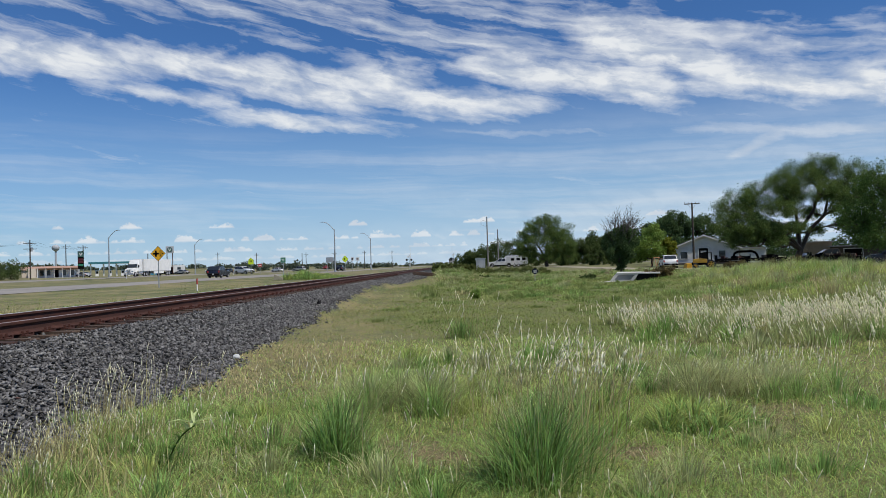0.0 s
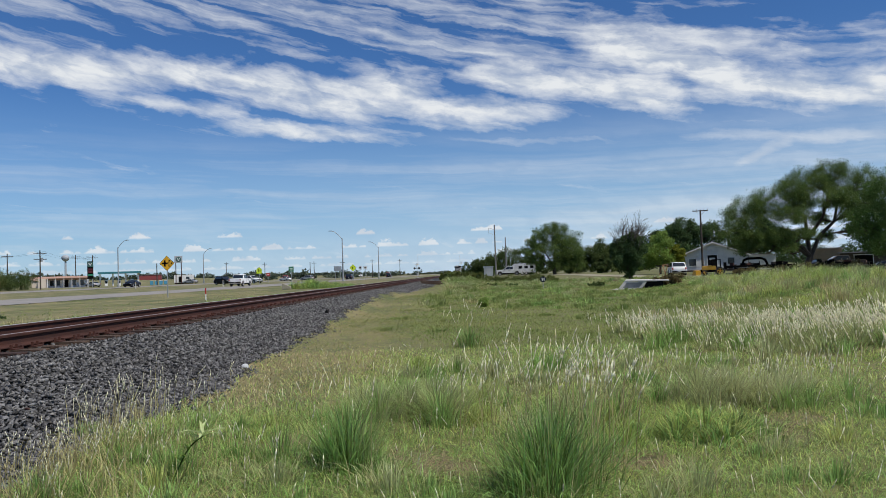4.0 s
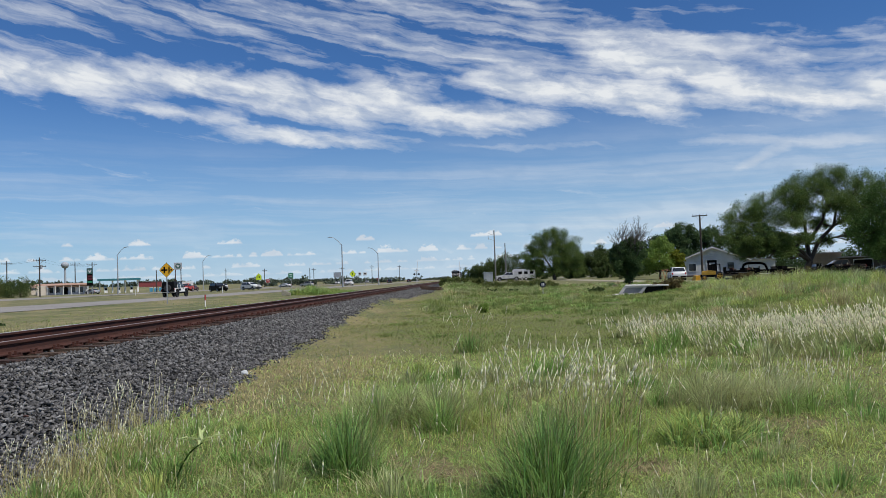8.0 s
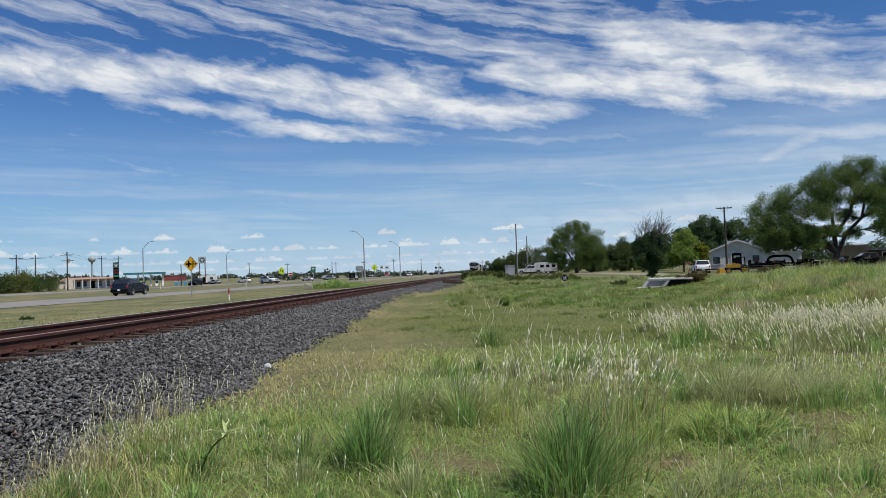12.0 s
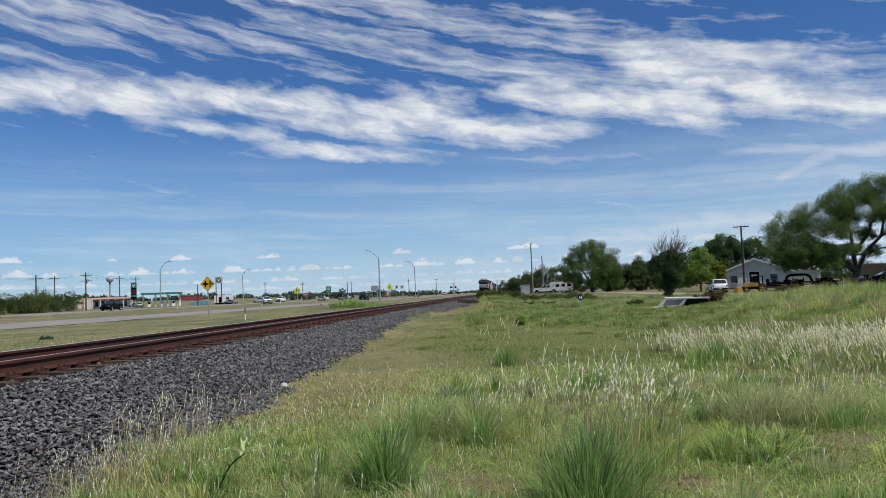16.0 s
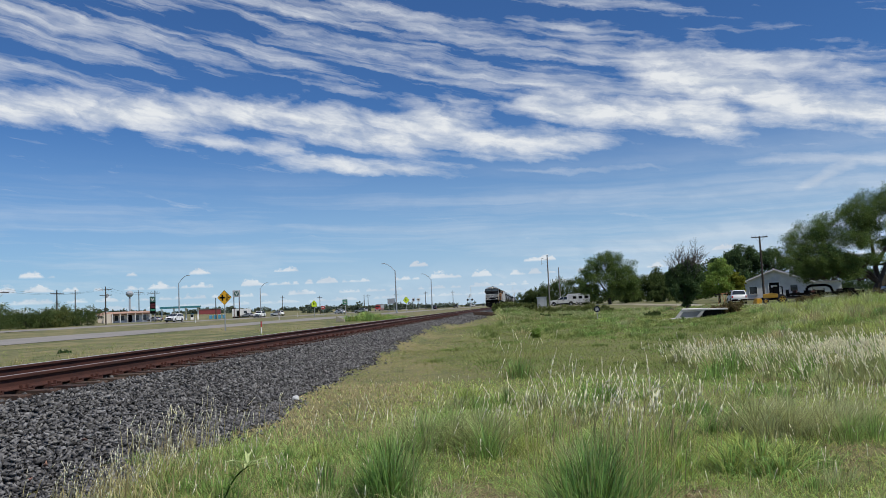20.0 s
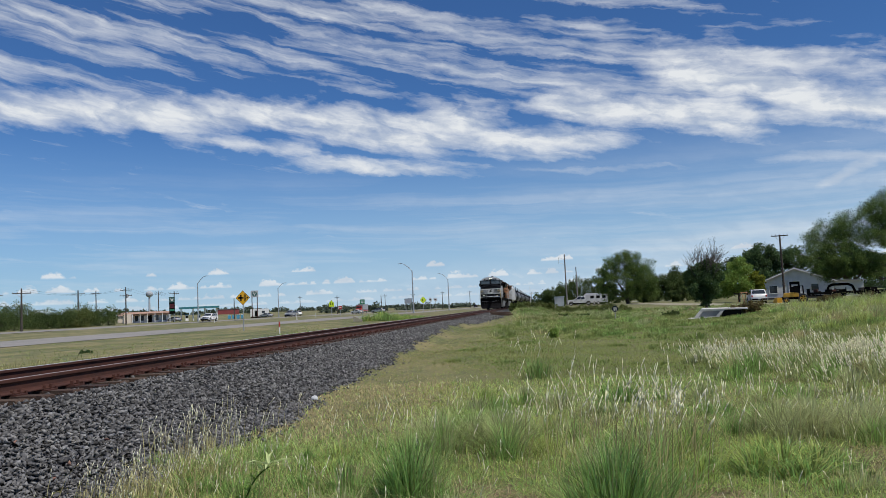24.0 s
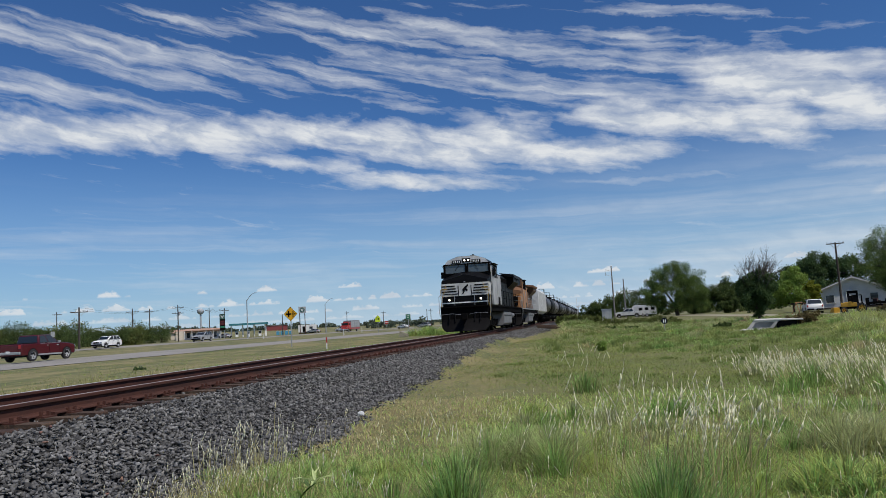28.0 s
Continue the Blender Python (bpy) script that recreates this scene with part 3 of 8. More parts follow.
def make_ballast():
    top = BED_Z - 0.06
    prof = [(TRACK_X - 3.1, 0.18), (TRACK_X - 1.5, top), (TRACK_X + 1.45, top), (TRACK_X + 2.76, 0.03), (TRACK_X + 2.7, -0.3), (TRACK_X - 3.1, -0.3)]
    # bed coloured as dark as the shade between the loose stones
    ob = part("ballast", G().slab(prof, "y", -60, 700), GAP_SHADE_BED, None)
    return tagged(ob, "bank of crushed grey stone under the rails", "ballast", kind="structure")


BALLAST = make_ballast()

# ---- ties and loose stone ----
def make_ties():
    rng = np.random.RandomState(3)
    tie = G().slab([(-1.3, BED_Z - 0.17), (1.3, BED_Z - 0.17), (1.3, BED_Z - 0.012), (1.288, BED_Z), (-1.288, BED_Z), (-1.3, BED_Z - 0.012)], "y", -0.115, 0.115).mesh("tie", TIE)
    plate = G()
    for s in (-1, 1):
        plate.box((s * 0.7535, 0, BED_Z + 0.009), (0.36, 0.2, 0.018))
        for dx in (-0.105, 0.105):
            for dy in (-0.06, 0.06):
                plate.box((s * 0.7535 + dx, dy, BED_Z + 0.045), (0.035, 0.03, 0.055), 15)
        plate.box((s * 0.7535 + 0.03, 0.16, BED_Z + 0.02), (0.2, 0.035, 0.05))
    plate = plate.mesh("tie_plate", RUST)
    far_v, far_f, k = [], [], 0
    for y in np.arange(-18, 420, 0.53):
        m = pose(TRACK_X + rng.uniform(-0.05, 0.05), y + rng.uniform(-0.03, 0.03), rng.uniform(-0.012, 0.006), 0, 0, rng.uniform(-1.5, 1.5))
        if 2 < y < 72:
            ob = part("tie", tie, None, TRACK, at=m)
            part("tie_plate", plate, None, ob)
        else:
            v = np.array([(m @ Vector(p.co))[:] for p in tie.vertices])
            far_v.append(v)
            for s0 in range(6):
                far_f.append((k + s0, k + (s0 + 1) % 6, k + 6 + (s0 + 1) % 6, k + 6 + s0))
            k += len(v)
    part("far_ties", soup("far_ties", np.concatenate(far_v), np.array(far_f), TIE), None, TRACK, "timber ties further along", kind="stuff")


make_ties()


def stone_shapes(n, rng):
    """Angular convex lumps of crushed rock."""
    out = []
    for _ in range(n):
        p = np.sign(rng.normal(size=(7, 3))) * rng.uniform(0.25, 1.0, (7, 3)) ** 0.6
        p = p * rng.uniform(0.55, 1.35, 3) * (1, 1, 0.55)
        bm = bmesh.new()
        for q in p:
            bm.verts.new(q)
        bmesh.ops.convex_hull(bm, input=bm.verts[:])
        bmesh.ops.delete(bm, geom=[v for v in bm.verts if not v.link_faces], context="VERTS")
        bmesh.ops.triangulate(bm, faces=bm.faces[:])
        bm.verts.index_update()
        out.append((np.array([v.co[:] for v in bm.verts]), np.array([[v.index for v in q.verts] for q in bm.faces])))
        bm.free()
    return out


def bed_z(x):
    top = BED_Z - 0.06
    return np.interp(np.abs(x - TRACK_X), [0, 1.46, 2.95, 3.9], [top, top, 0.02, -0.02])


def scatter_stones():
    rng = np.random.RandomState(5)
    shapes = stone_shapes(40, rng)
    zones = [(2.5, 11, -5.85, -3.2, 1150, 0.029), (11, 24, -5.85, -3.5, 800, 0.031), (24, 48, -5.85, -4.0, 360, 0.038), (48, 110, -5.75, -4.2, 110, 0.046),
             (-14, 2.5, -5.85, -3.4, 210, 0.052), (2.5, 40, -6.35, -5.85, 85, 0.03), (4, 40, -8.6, -6.3, 50, 0.032), (52, 94, -5.2, -2.4, 75, 0.055)]
    V, F, k, singles = [], [], 0, []
    for zone, (y0, y1, x0, x1, dens, size) in enumerate(zones):
        n = int((y1 - y0) * (x1 - x0) * dens)
        x = rng.uniform(x0, x1, n)
        y = rng.uniform(y0, y1, n)
        # ragged toe
        edge = toe(y)
        keep = x < edge + rng.exponential(0.09, n)
        x, y = x[keep], y[keep]
        z = np.maximum(bed_z(x), ground_z(x, y) + 0.0) + rng.uniform(-0.012, 0.030, len(x))
        sz = size * rng.uniform(0.55, 1.3, len(x))
        for i in range(len(x)):
            e = Euler((rng.normal(0, 0.45), rng.normal(0, 0.45), rng.uniform(0, 6.28)))
            if zone == 0 and 6.0 < y[i] < 9.8 and x[i] < -4.4 and len(singles) < 300 and rng.rand() < 0.18:
                singles.append((x[i], y[i], z[i] + 0.022, sz[i] * 1.12, e, i % 40))
                continue
            v, f = shapes[i % 40]
            V.append(v @ np.array(e.to_matrix()).T * sz[i] + (x[i], y[i], z[i]))
            F.append(f + k)
            k += len(v)
    part("loose_stone", soup("loose_stone", np.concatenate(V), np.concatenate(F), STONE), None, BALLAST, "angular crushed stones, grey with a few pale and reddish ones", kind="stuff")
    meshes = [soup("stone", v, f, STONE_PIECE) for v, f in shapes]
    ruddy = [soup("stone", v, f, STONE_RED) for v, f in shapes[:6]]
    for x, y, z, s, e, i in singles:
        me = ruddy[i % 6] if rng.rand() < 0.035 else meshes[i]
        part("stone", me, None, BALLAST, at=Matrix.LocRotScale((x, y, z), e, (s, s, s)))


scatter_stones()

# ---- grass ----
def blades(x, y, h, w, lean, rng, z=None, heading=None, fine=True, twist=0.0):
    """Tapering blades at x, y: height h, width w, lean as a share of the height. Returns vertices, triangles, tips and headings."""
    n = len(x)
    z = ground_z(x, y) - 0.01 if z is None else z
    a = rng.uniform(0, 2 * np.pi, n) if heading is None else heading
    t = a + np.pi / 2 + twist + rng.normal(0, 0.5, n)
    lv, wd, off = ((0.0, 0.38, 0.74, 1.0), (0.8, 1.0, 0.7, 0.0), (0.0, 0.15, 0.52, 1.0)) if fine else ((0.0, 0.55, 1.0), (0.8, 1.0, 0.0), (0.0, 0.3, 1.0))
    top = len(lv) - 1
    drop = 1 - 0.35 * np.clip(lean, 0, 1.6)
    P = []
    for k in range(top + 1):
        cx = x + np.cos(a) * h * lean * off[k]
        cy = y + np.sin(a) * h * lean * off[k]
        cz = z + h * lv[k] * (drop if k == top else 1 - (1 - drop) * lv[k] ** 2)
        dx, dy = np.cos(t) * w * wd[k] / 2, np.sin(t) * w * wd[k] / 2
        if k < top:
            P += [np.stack([cx - dx, cy - dy, cz], 1), np.stack([cx + dx, cy + dy, cz], 1)]
        else:
            P.append(np.stack([cx, cy, cz], 1))
    V = np.stack(P, 1).reshape(-1, 3)
    tri = np.array([(0, 1, 3), (0, 3, 2), (2, 3, 5), (2, 5, 4), (4, 5, 6)] if fine else [(0, 1, 3), (0, 3, 2), (2, 3, 4)])
    F = (np.arange(n)[:, None, None] * len(P) + tri[None]).reshape(-1, 3)
    return V, F, P[-1], a


def seed_heads(tip, a, rng, length=0.13, width=0.010, droop=0.25):
    """Fluffy spikelets: three slim spindles, one above the other, at the tip of each stalk."""
    length, width = length * 0.66, width * 1.08
    tip, a = np.repeat(tip, 3, 0), np.repeat(a, 3)
    n = len(tip)
    step = np.tile([0.0, 0.45, 0.85], n // 3)
    base = np.stack([np.cos(a) * droop, np.sin(a) * droop, np.ones(n)], 1) + np.repeat(rng.normal(0, 0.20, (n // 3, 3)), 3, 0)
    tip = tip + base * (step * length)[:, None] - base * length * 0.5
    L = length * rng.uniform(0.6, 1.0, n)
    d = base + rng.normal(0, 0.03, (n, 3))
    d /= np.linalg.norm(d, axis=1, keepdims=True)
    u = np.cross(d, rng.normal(size=(n, 3)))
    u /= np.linalg.norm(u, axis=1, keepdims=True)
    w = np.cross(d, u)
    W = (width * rng.uniform(0.5, 0.95, n))[:, None]
    lo, mid, hi = tip - d * 0.01, tip + d * (L * 0.4)[:, None], tip + d * L[:, None]
    V = np.stack([lo, mid + u * W, mid + w * W, mid - (u + w) * W * 0.7, hi], 1).reshape(-1, 3)
    tri = np.array([(0, 2, 1), (0, 3, 2), (0, 1, 3), (4, 1, 2), (4, 2, 3), (4, 3, 1)])
    F = (np.arange(n)[:, None, None] * 5 + tri[None]).reshape(-1, 3)
    return V, F


class Sward:
    """Gathers many batches of blades of one look into one mesh."""
    def __init__(self):
        self.V, self.F, self.k = [], [], 0

    def add(self, V, F):
        self.V.append(V)
        self.F.append(F + self.k)
        self.k += len(V)

    def link(self, name, mat, label, cat="grass"):
        me = soup(name, np.concatenate(self.V), np.concatenate(self.F), mat)
        return tagged(new(name, me), label, cat, kind="stuff")


RNG = np.random.RandomState(11)
GREEN, LUSH, STRAW, HEADS, VERGE, THATCH, FIELD, TUFT, SAGE = (Sward() for _ in range(9))


def patchy(x, y, s=1.0):
    return 0.5 + 0.5 * (np.sin(x * 1.1 * s + 0.7 * np.sin(y * 0.9 * s)) * np.sin(y * 0.8 * s + 1.9 + 0.6 * np.sin(x * 1.3 * s)))


def lawn():
    # distance bands: from, to, blades a square metre, height, width, least and most lean
    bands = [(2.2, 5.5, 4600, 0.085, 0.0042, 0.4, 2.0), (5.5, 9, 2500, 0.085, 0.0056, 0.4, 2.0), (9, 15, 760, 0.085, 0.0090, 0.5, 2.0), (15, 26, 330, 0.075, 0.015, 0.8, 2.2),
             (26, 48, 150, 0.075, 0.022, 1.0, 2.6), (48, 95, 20, 0.11, 0.055, 1.0, 2.6)]
    for r0, r1, dens, h, w, l0, l1 in bands:
        n = int(dens * 0.5 * radians(80) * (r1 * r1 - r0 * r0))
        r = np.sqrt(RNG.uniform(r0 * r0, r1 * r1, n))
        a = np.radians(RNG.uniform(-46, 34, n))
        x, y = r * np.sin(a), r * np.cos(a)
        edge = toe(y)
        keep = (x > edge + RNG.exponential(0.12, n)) & (RNG.rand(n) < 0.6 + 0.4 * patchy(x, y))
        # bare spots
        for bx, by, br in BARE:
            keep &= (np.hypot(x - bx, y - by) > br * 0.8) | (RNG.rand(n) < 0.2)
        x, y = x[keep], y[keep]
        n = len(x)
        off = x - edge[keep]
        dry = np.clip(1.5 - off / (2.3 + 0.5 * np.sin(y * 0.5) + 0.3 * np.sin(y * 1.7)), 0, 1) * sstep(y, 7.5, 10.5) + 0.04 + 0.26 * patchy(x + 9, y, 0.6) ** 2
        isdry = RNG.rand(n) < np.minimum(dry, 0.92) * 0.95
        hh = h * RNG.uniform(0.55, 1.5, n) * (0.75 + 0.6 * patchy(x, y, 0.45)) * np.where(isdry, 0.6, 1)
        ww = w * RNG.uniform(0.7, 1.3, n)
        ln = RNG.uniform(l0, l1, n)
        lush = ~isdry & (RNG.rand(n) < 0.28 + 0.5 * patchy(x - 4, y + 3, 0.7))
        dead = isdry & (RNG.rand(n) < 0.25)
        sage = ~isdry & ~lush & (RNG.rand(n) < 0.12)
        far = r0 >= 15
        for sel, S in ((~isdry & ~lush & ~sage, FIELD if far else GREEN), (sage, FIELD if far else SAGE), (lush, FIELD if far else LUSH), (isdry & ~dead, VERGE if far else STRAW), (dead, VERGE if far else THATCH)):
            V, F, _, _ = blades(x[sel], y[sel], hh[sel], ww[sel], ln[sel], RNG, fine=r0 < 9)
            S.add(V, F)
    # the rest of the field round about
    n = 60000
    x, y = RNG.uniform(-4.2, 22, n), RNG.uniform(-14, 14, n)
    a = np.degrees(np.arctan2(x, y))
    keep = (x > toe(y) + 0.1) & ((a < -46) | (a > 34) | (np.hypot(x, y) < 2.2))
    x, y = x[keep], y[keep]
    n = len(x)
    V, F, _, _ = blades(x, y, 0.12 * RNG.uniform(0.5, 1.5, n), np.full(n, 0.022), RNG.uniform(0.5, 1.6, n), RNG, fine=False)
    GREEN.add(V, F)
    # mown verge between the track and the road
    for x0, x1, y0, y1, n, h, w in ((-13.5, -10.0, 9, 60, 12000, 0.12, 0.010),):
        x, y = RNG.uniform(x0, x1, n), RNG.uniform(y0, y1, n)
        keep = RNG.rand(n) < patchy(x, y, 0.35) + 0.15
        x, y = x[keep], y[keep]
        n = len(x)
        V, F, _, _ = blades(x, y, h * RNG.uniform(0.5, 1.4, n), w * RNG.uniform(0.6, 1.3, n), RNG.uniform(0.6, 2.4, n), RNG)
        VERGE.add(V, F)
    # sparse tufts left by the mower, out to the road
    n = 26000
    x, y = RNG.uniform(-27.4, -12.5, n), 12 + 88 * RNG.rand(n) ** 1.4
    keep = RNG.rand(n) < patchy(x * 0.7, y * 0.35, 0.9) ** 2 * 1.2 + 0.04
    x, y = x[keep], y[keep]
    n = len(x)
    V, F, _, _ = blades(x, y, RNG.uniform(0.04, 0.13, n), RNG.uniform(0.010, 0.024, n), RNG.uniform(0.6, 2.2, n), RNG, fine=False)
    m = np.repeat(RNG.choice(2, n, p=[0.4, 0.6]), 3)
    for k, S in enumerate((VERGE, FIELD)):
        S.add(V, F[m == k])


BARE = ((-1.83, 6.9, 0.4), (-0.54, 6.3, 0.42), (-0.2, 6.0, 0.3), (2.65, 6.85, 0.45), (3.1, 7.4, 0.4), (1.35, 6.0, 0.3), (4.9, 13.3, 0.6), (5.6, 12.4, 0.6), (3.8, 8.6, 0.4), (4.6, 6.6, 0.4))
lawn()


def tussock(cx, cy, r, n, h, w=0.006, S=None, heads=0, spread=0.55, head_h=1.25, head_len=0.085, head_w=0.0065, wind=0.0):
    """A bunch of blades fanning out from one root, with pale seed stalks."""
    S = LUSH if S is None else S
    a = RNG.uniform(0, 2 * np.pi, n)
    q = np.abs(RNG.normal(0, 0.5, n))
    x, y = cx + np.cos(a) * q * r, cy + np.sin(a) * q * r
    V, F, _, _ = blades(x, y, h * RNG.uniform(0.55, 1.1, n), w * RNG.uniform(0.7, 1.4, n), np.clip(q * spread + RNG.uniform(0, 0.25, n), 0, 1.4), RNG, heading=a + RNG.normal(0, 0.4, n), fine=cy < 10)
    S.add(V, F)
    if heads:
        a = RNG.uniform(0, 2 * np.pi, heads)
        q = np.abs(RNG.normal(0, 0.6, heads))
        x, y = cx + np.cos(a) * q * r, cy + np.sin(a) * q * r
        V, F, tip, a = blades(x, y, h * head_h * RNG.uniform(0.7, 1.12, heads), np.full(heads, 0.0075), np.abs(RNG.normal(0.12 + wind, 0.34, heads)), RNG, heading=RNG.normal(np.pi, 0.5, heads) if wind else RNG.normal(0.4, 1.5, heads))
        (SAGE if wind else STRAW).add(V, F)
        V, F = seed_heads(tip, a, RNG, head_len, head_w)
        HEADS.add(V, F)


def stalks(cx, cy, sx, sy, n, h0, h1, lean=0.12, way=0.4, turn=1.5, length=0.14, width=0.0070, S=None):
    """Thin stalks scattered round a point, each ending in a pale seed head."""
    x, y = RNG.normal(cx, sx, n), RNG.normal(cy, sy, n)
    h, lean, head = RNG.uniform(h0, h1, n), np.abs(RNG.normal(lean, 0.14, n)), RNG.normal(way, turn, n)
    for twist in (0.0, np.pi / 2):
        V, F, tip, a = blades(x, y, h, RNG.uniform(0.0045, 0.007, n), lean, RNG, heading=head, twist=twist)
        (S or STRAW).add(V, F)
    V, F = seed_heads(tip, a, RNG, length, width)
    HEADS.add(V, F)


def tussocks():
    # the large bunches close by: upright blue-green blades with a drooping skirt
    tussock(0.50, 5.30, 0.34, 640, 0.64, 0.0075, S=TUFT, spread=0.46)
    tussock(0.50, 5.30, 0.34, 260, 0.68, 0.0065, S=LUSH, spread=0.46)
    tussock(0.50, 5.26, 0.40, 340, 0.50, 0.0075, S=TUFT, spread=1.3)
    tussock(0.48, 5.22, 0.46, 420, 0.34, 0.0056, S=LUSH, spread=1.7)
    tussock(0.52, 5.36, 0.40, 200, 0.74, 0.0042, S=SAGE, spread=0.40)
    stalks(0.48, 5.50, 0.22, 0.2, 26, 0.80, 1.06, 0.10, 0.6, 1.6)
    stalks(0.86, 5.75, 0.16, 0.2, 40, 0.70, 0.96, 0.18, 0.5, 0.8, 0.15, 0.0078)
    tussock(-1.07, 6.05, 0.22, 270, 0.60, 0.0075, S=TUFT, spread=0.48)
    tussock(-1.05, 6.05, 0.24, 150, 0.64, 0.0046, S=LUSH, spread=0.42)
    tussock(-1.05, 6.02, 0.32, 170, 0.42, 0.0075, S=TUFT, spread=1.3)
    tussock(-1.00, 5.95, 0.42, 260, 0.28, 0.0058, S=LUSH, spread=1.6)
    tussock(-0.95, 6.10, 0.30, 90, 0.66, 0.0042, S=SAGE, spread=0.45)
    stalks(-1.00, 6.3, 0.30, 0.3, 10, 0.60, 0.85, 0.2, 0.3, 0.9)
    for x, y in ((-0.62, 5.35), (-1.5, 5.6), (-0.2, 4.9), (1.15, 4.9), (1.5, 5.2), (-2.1, 5.0)):
        tussock(x, y, 0.34, 170, RNG.uniform(0.2, 0.3), 0.0055, S=TUFT if RNG.rand() < 0.5 else SAGE, spread=1.2)
    # broad-bladed bunch, bright green, sprawling
    for dx, dy, k in ((0, 0, 1.0), (-0.28, -0.1, 0.8), (0.30, 0.05, 0.85), (0.1, -0.25, 0.7), (-0.1, 0.2, 0.9)):
        tussock(2.08 + dx, 6.85 + dy, 0.26, 60, 0.38 * k, 0.0115, S=GREEN, spread=1.6)
        tussock(2.08 + dx, 6.85 + dy, 0.26, 95, 0.34 * k, 0.0105, S=LUSH, spread=1.6)
    tussock(2.05, 6.6, 0.4, 190, 0.2, 0.007, S=TUFT, spread=1.3)
    # stalks standing behind the large bunch, with pale heads
    for _ in range(26):
        x, y = RNG.normal(0.95, 0.6), RNG.normal(7.7, 0.6)
        tussock(x, y, RNG.uniform(0.15, 0.3), 120, RNG.uniform(0.25, 0.42), 0.0055, S=(GREEN, LUSH, SAGE)[RNG.randint(3)], spread=0.8)
    stalks(0.50, 7.3, 0.40, 0.5, 38, 0.60, 0.98, 0.22, 0.5, 1.2, 0.17, 0.0080)
    stalks(1.30, 7.6, 0.45, 0.5, 44, 0.50, 0.88, 0.30, 0.4, 0.9, 0.16, 0.0080)
    stalks(2.3, 8.8, 0.5, 0.4, 20, 0.45, 0.7, 0.25, 0.4, 0.9, 0.12, 0.0060)
    # leaning grey-green bunches either side of it
    for cx, cy, m in ((-0.62, 8.2, 15), (3.15, 8.4, 17)):
        for _ in range(m):
            x, y = cx + RNG.normal(0, 0.4), cy + RNG.normal(0, 0.35)
            tussock(x, y, 0.25, 190, RNG.uniform(0.34, 0.55), 0.0052, S=SAGE if RNG.rand() < 0.75 else LUSH, spread=1.2)
        stalks(cx + 0.1, cy, 0.42, 0.35, 66, 0.36, 0.64, 0.6, 0.3, 0.45, 0.11, 0.0070, SAGE)
    stalks(4.0, 8.6, 0.5, 0.5, 24, 0.4, 0.7, 0.35, 0.4, 0.8)
    stalks(-1.5, 7.6, 0.6, 0.8, 16, 0.3, 0.55, 0.3, 0.4, 1.2, 0.11)
    stalks(-2.2, 6.4, 0.5, 0.6, 12, 0.3, 0.5, 0.4, 0.4, 1.2, 0.11)
    for _ in range(46):
        x, y = RNG.uniform(-1.0, 4.2), RNG.uniform(8.6, 12.0)
        tussock(x, y, RNG.uniform(0.15, 0.4), 150, RNG.uniform(0.18, 0.36), 0.008, S=(GREEN, LUSH, SAGE)[RNG.randint(3)], heads=int(RNG.uniform(0, 2.2)), spread=1.0, head_h=1.7)
    tussock(-0.05, 15.3, 0.42, 170, 0.50, 0.008, S=TUFT, spread=0.7)
    tussock(-0.05, 15.3, 0.55, 150, 0.40, 0.008, S=FIELD, spread=0.9)
    stalks(-0.05, 15.4, 0.40, 0.4, 18, 0.55, 0.95, 0.12, 0.4, 1.4, 0.16, 0.010)
    # foot of the ballast: a wispy pale stand, straw and green bunches before it
    for _ in range(13):
        y = RNG.normal(7.7, 0.7)
        tussock(float(toe(y)) - 0.02 + RNG.normal(0, 0.16), y, 0.22, 45, RNG.uniform(0.12, 0.22), 0.005, S=STRAW if RNG.rand() < 0.5 else LUSH, heads=int(RNG.uniform(2, 7)), head_h=RNG.uniform(1.6, 2.9), head_len=0.13, head_w=0.008)
    n = 1500
    y = RNG.uniform(3.6, 7.0, n)
    x = toe(y) + 0.1 + np.abs(RNG.normal(0, 0.55, n))
    V, F, tip, a = blades(x, y, RNG.uniform(0.14, 0.42, n), np.full(n, 0.0055), RNG.uniform(0.1, 0.8, n), RNG)
    STRAW.add(V, F)
    pick = RNG.rand(n) < 0.06
    V, F = seed_heads(tip[pick], a[pick], RNG, 0.09, 0.0045)
    HEADS.add(V, F)
    stalks(-3.45, 7.9, 0.22, 0.7, 34, 0.22, 0.55, 0.2, 0.4, 1.2, 0.12, 0.0065)
    stalks(-3.75, 8.2, 0.10, 0.4, 8, 0.40, 0.66, 0.08, 0.4, 1.2, 0.14, 0.0060)
    stalks(-3.3, 5.8, 0.25, 0.5, 60, 0.25, 0.5, 0.35, 0.3, 0.6, 0.09, 0.0045)
    for _ in range(30):
        y = RNG.uniform(3.8, 7.8)
        tussock(float(toe(y)) + 0.3 + abs(RNG.normal(0, 0.8)), y, 0.3, 150, RNG.uniform(0.16, 0.36), 0.006, S=LUSH if RNG.rand() < 0.6 else GREEN, heads=int(RNG.uniform(0, 3)), spread=0.8)
    # flattened brown thatch in the gaps
    for bx, by, br in BARE:
        m = 230
        a, q = RNG.uniform(0, 6.28, m), np.sqrt(RNG.rand(m)) * br * 1.1
        V, F, _, _ = blades(bx + np.cos(a) * q, by + np.sin(a) * q, RNG.uniform(0.04, 0.11, m), np.full(m, 0.006), RNG.uniform(1.4, 3.0, m), RNG)
        THATCH.add(V, F)
    # loose straw stems all over
    n = 3800
    x, y = RNG.uniform(-3.2, 7.0, n), 3.0 + 11.0 * RNG.rand(n) ** 1.4
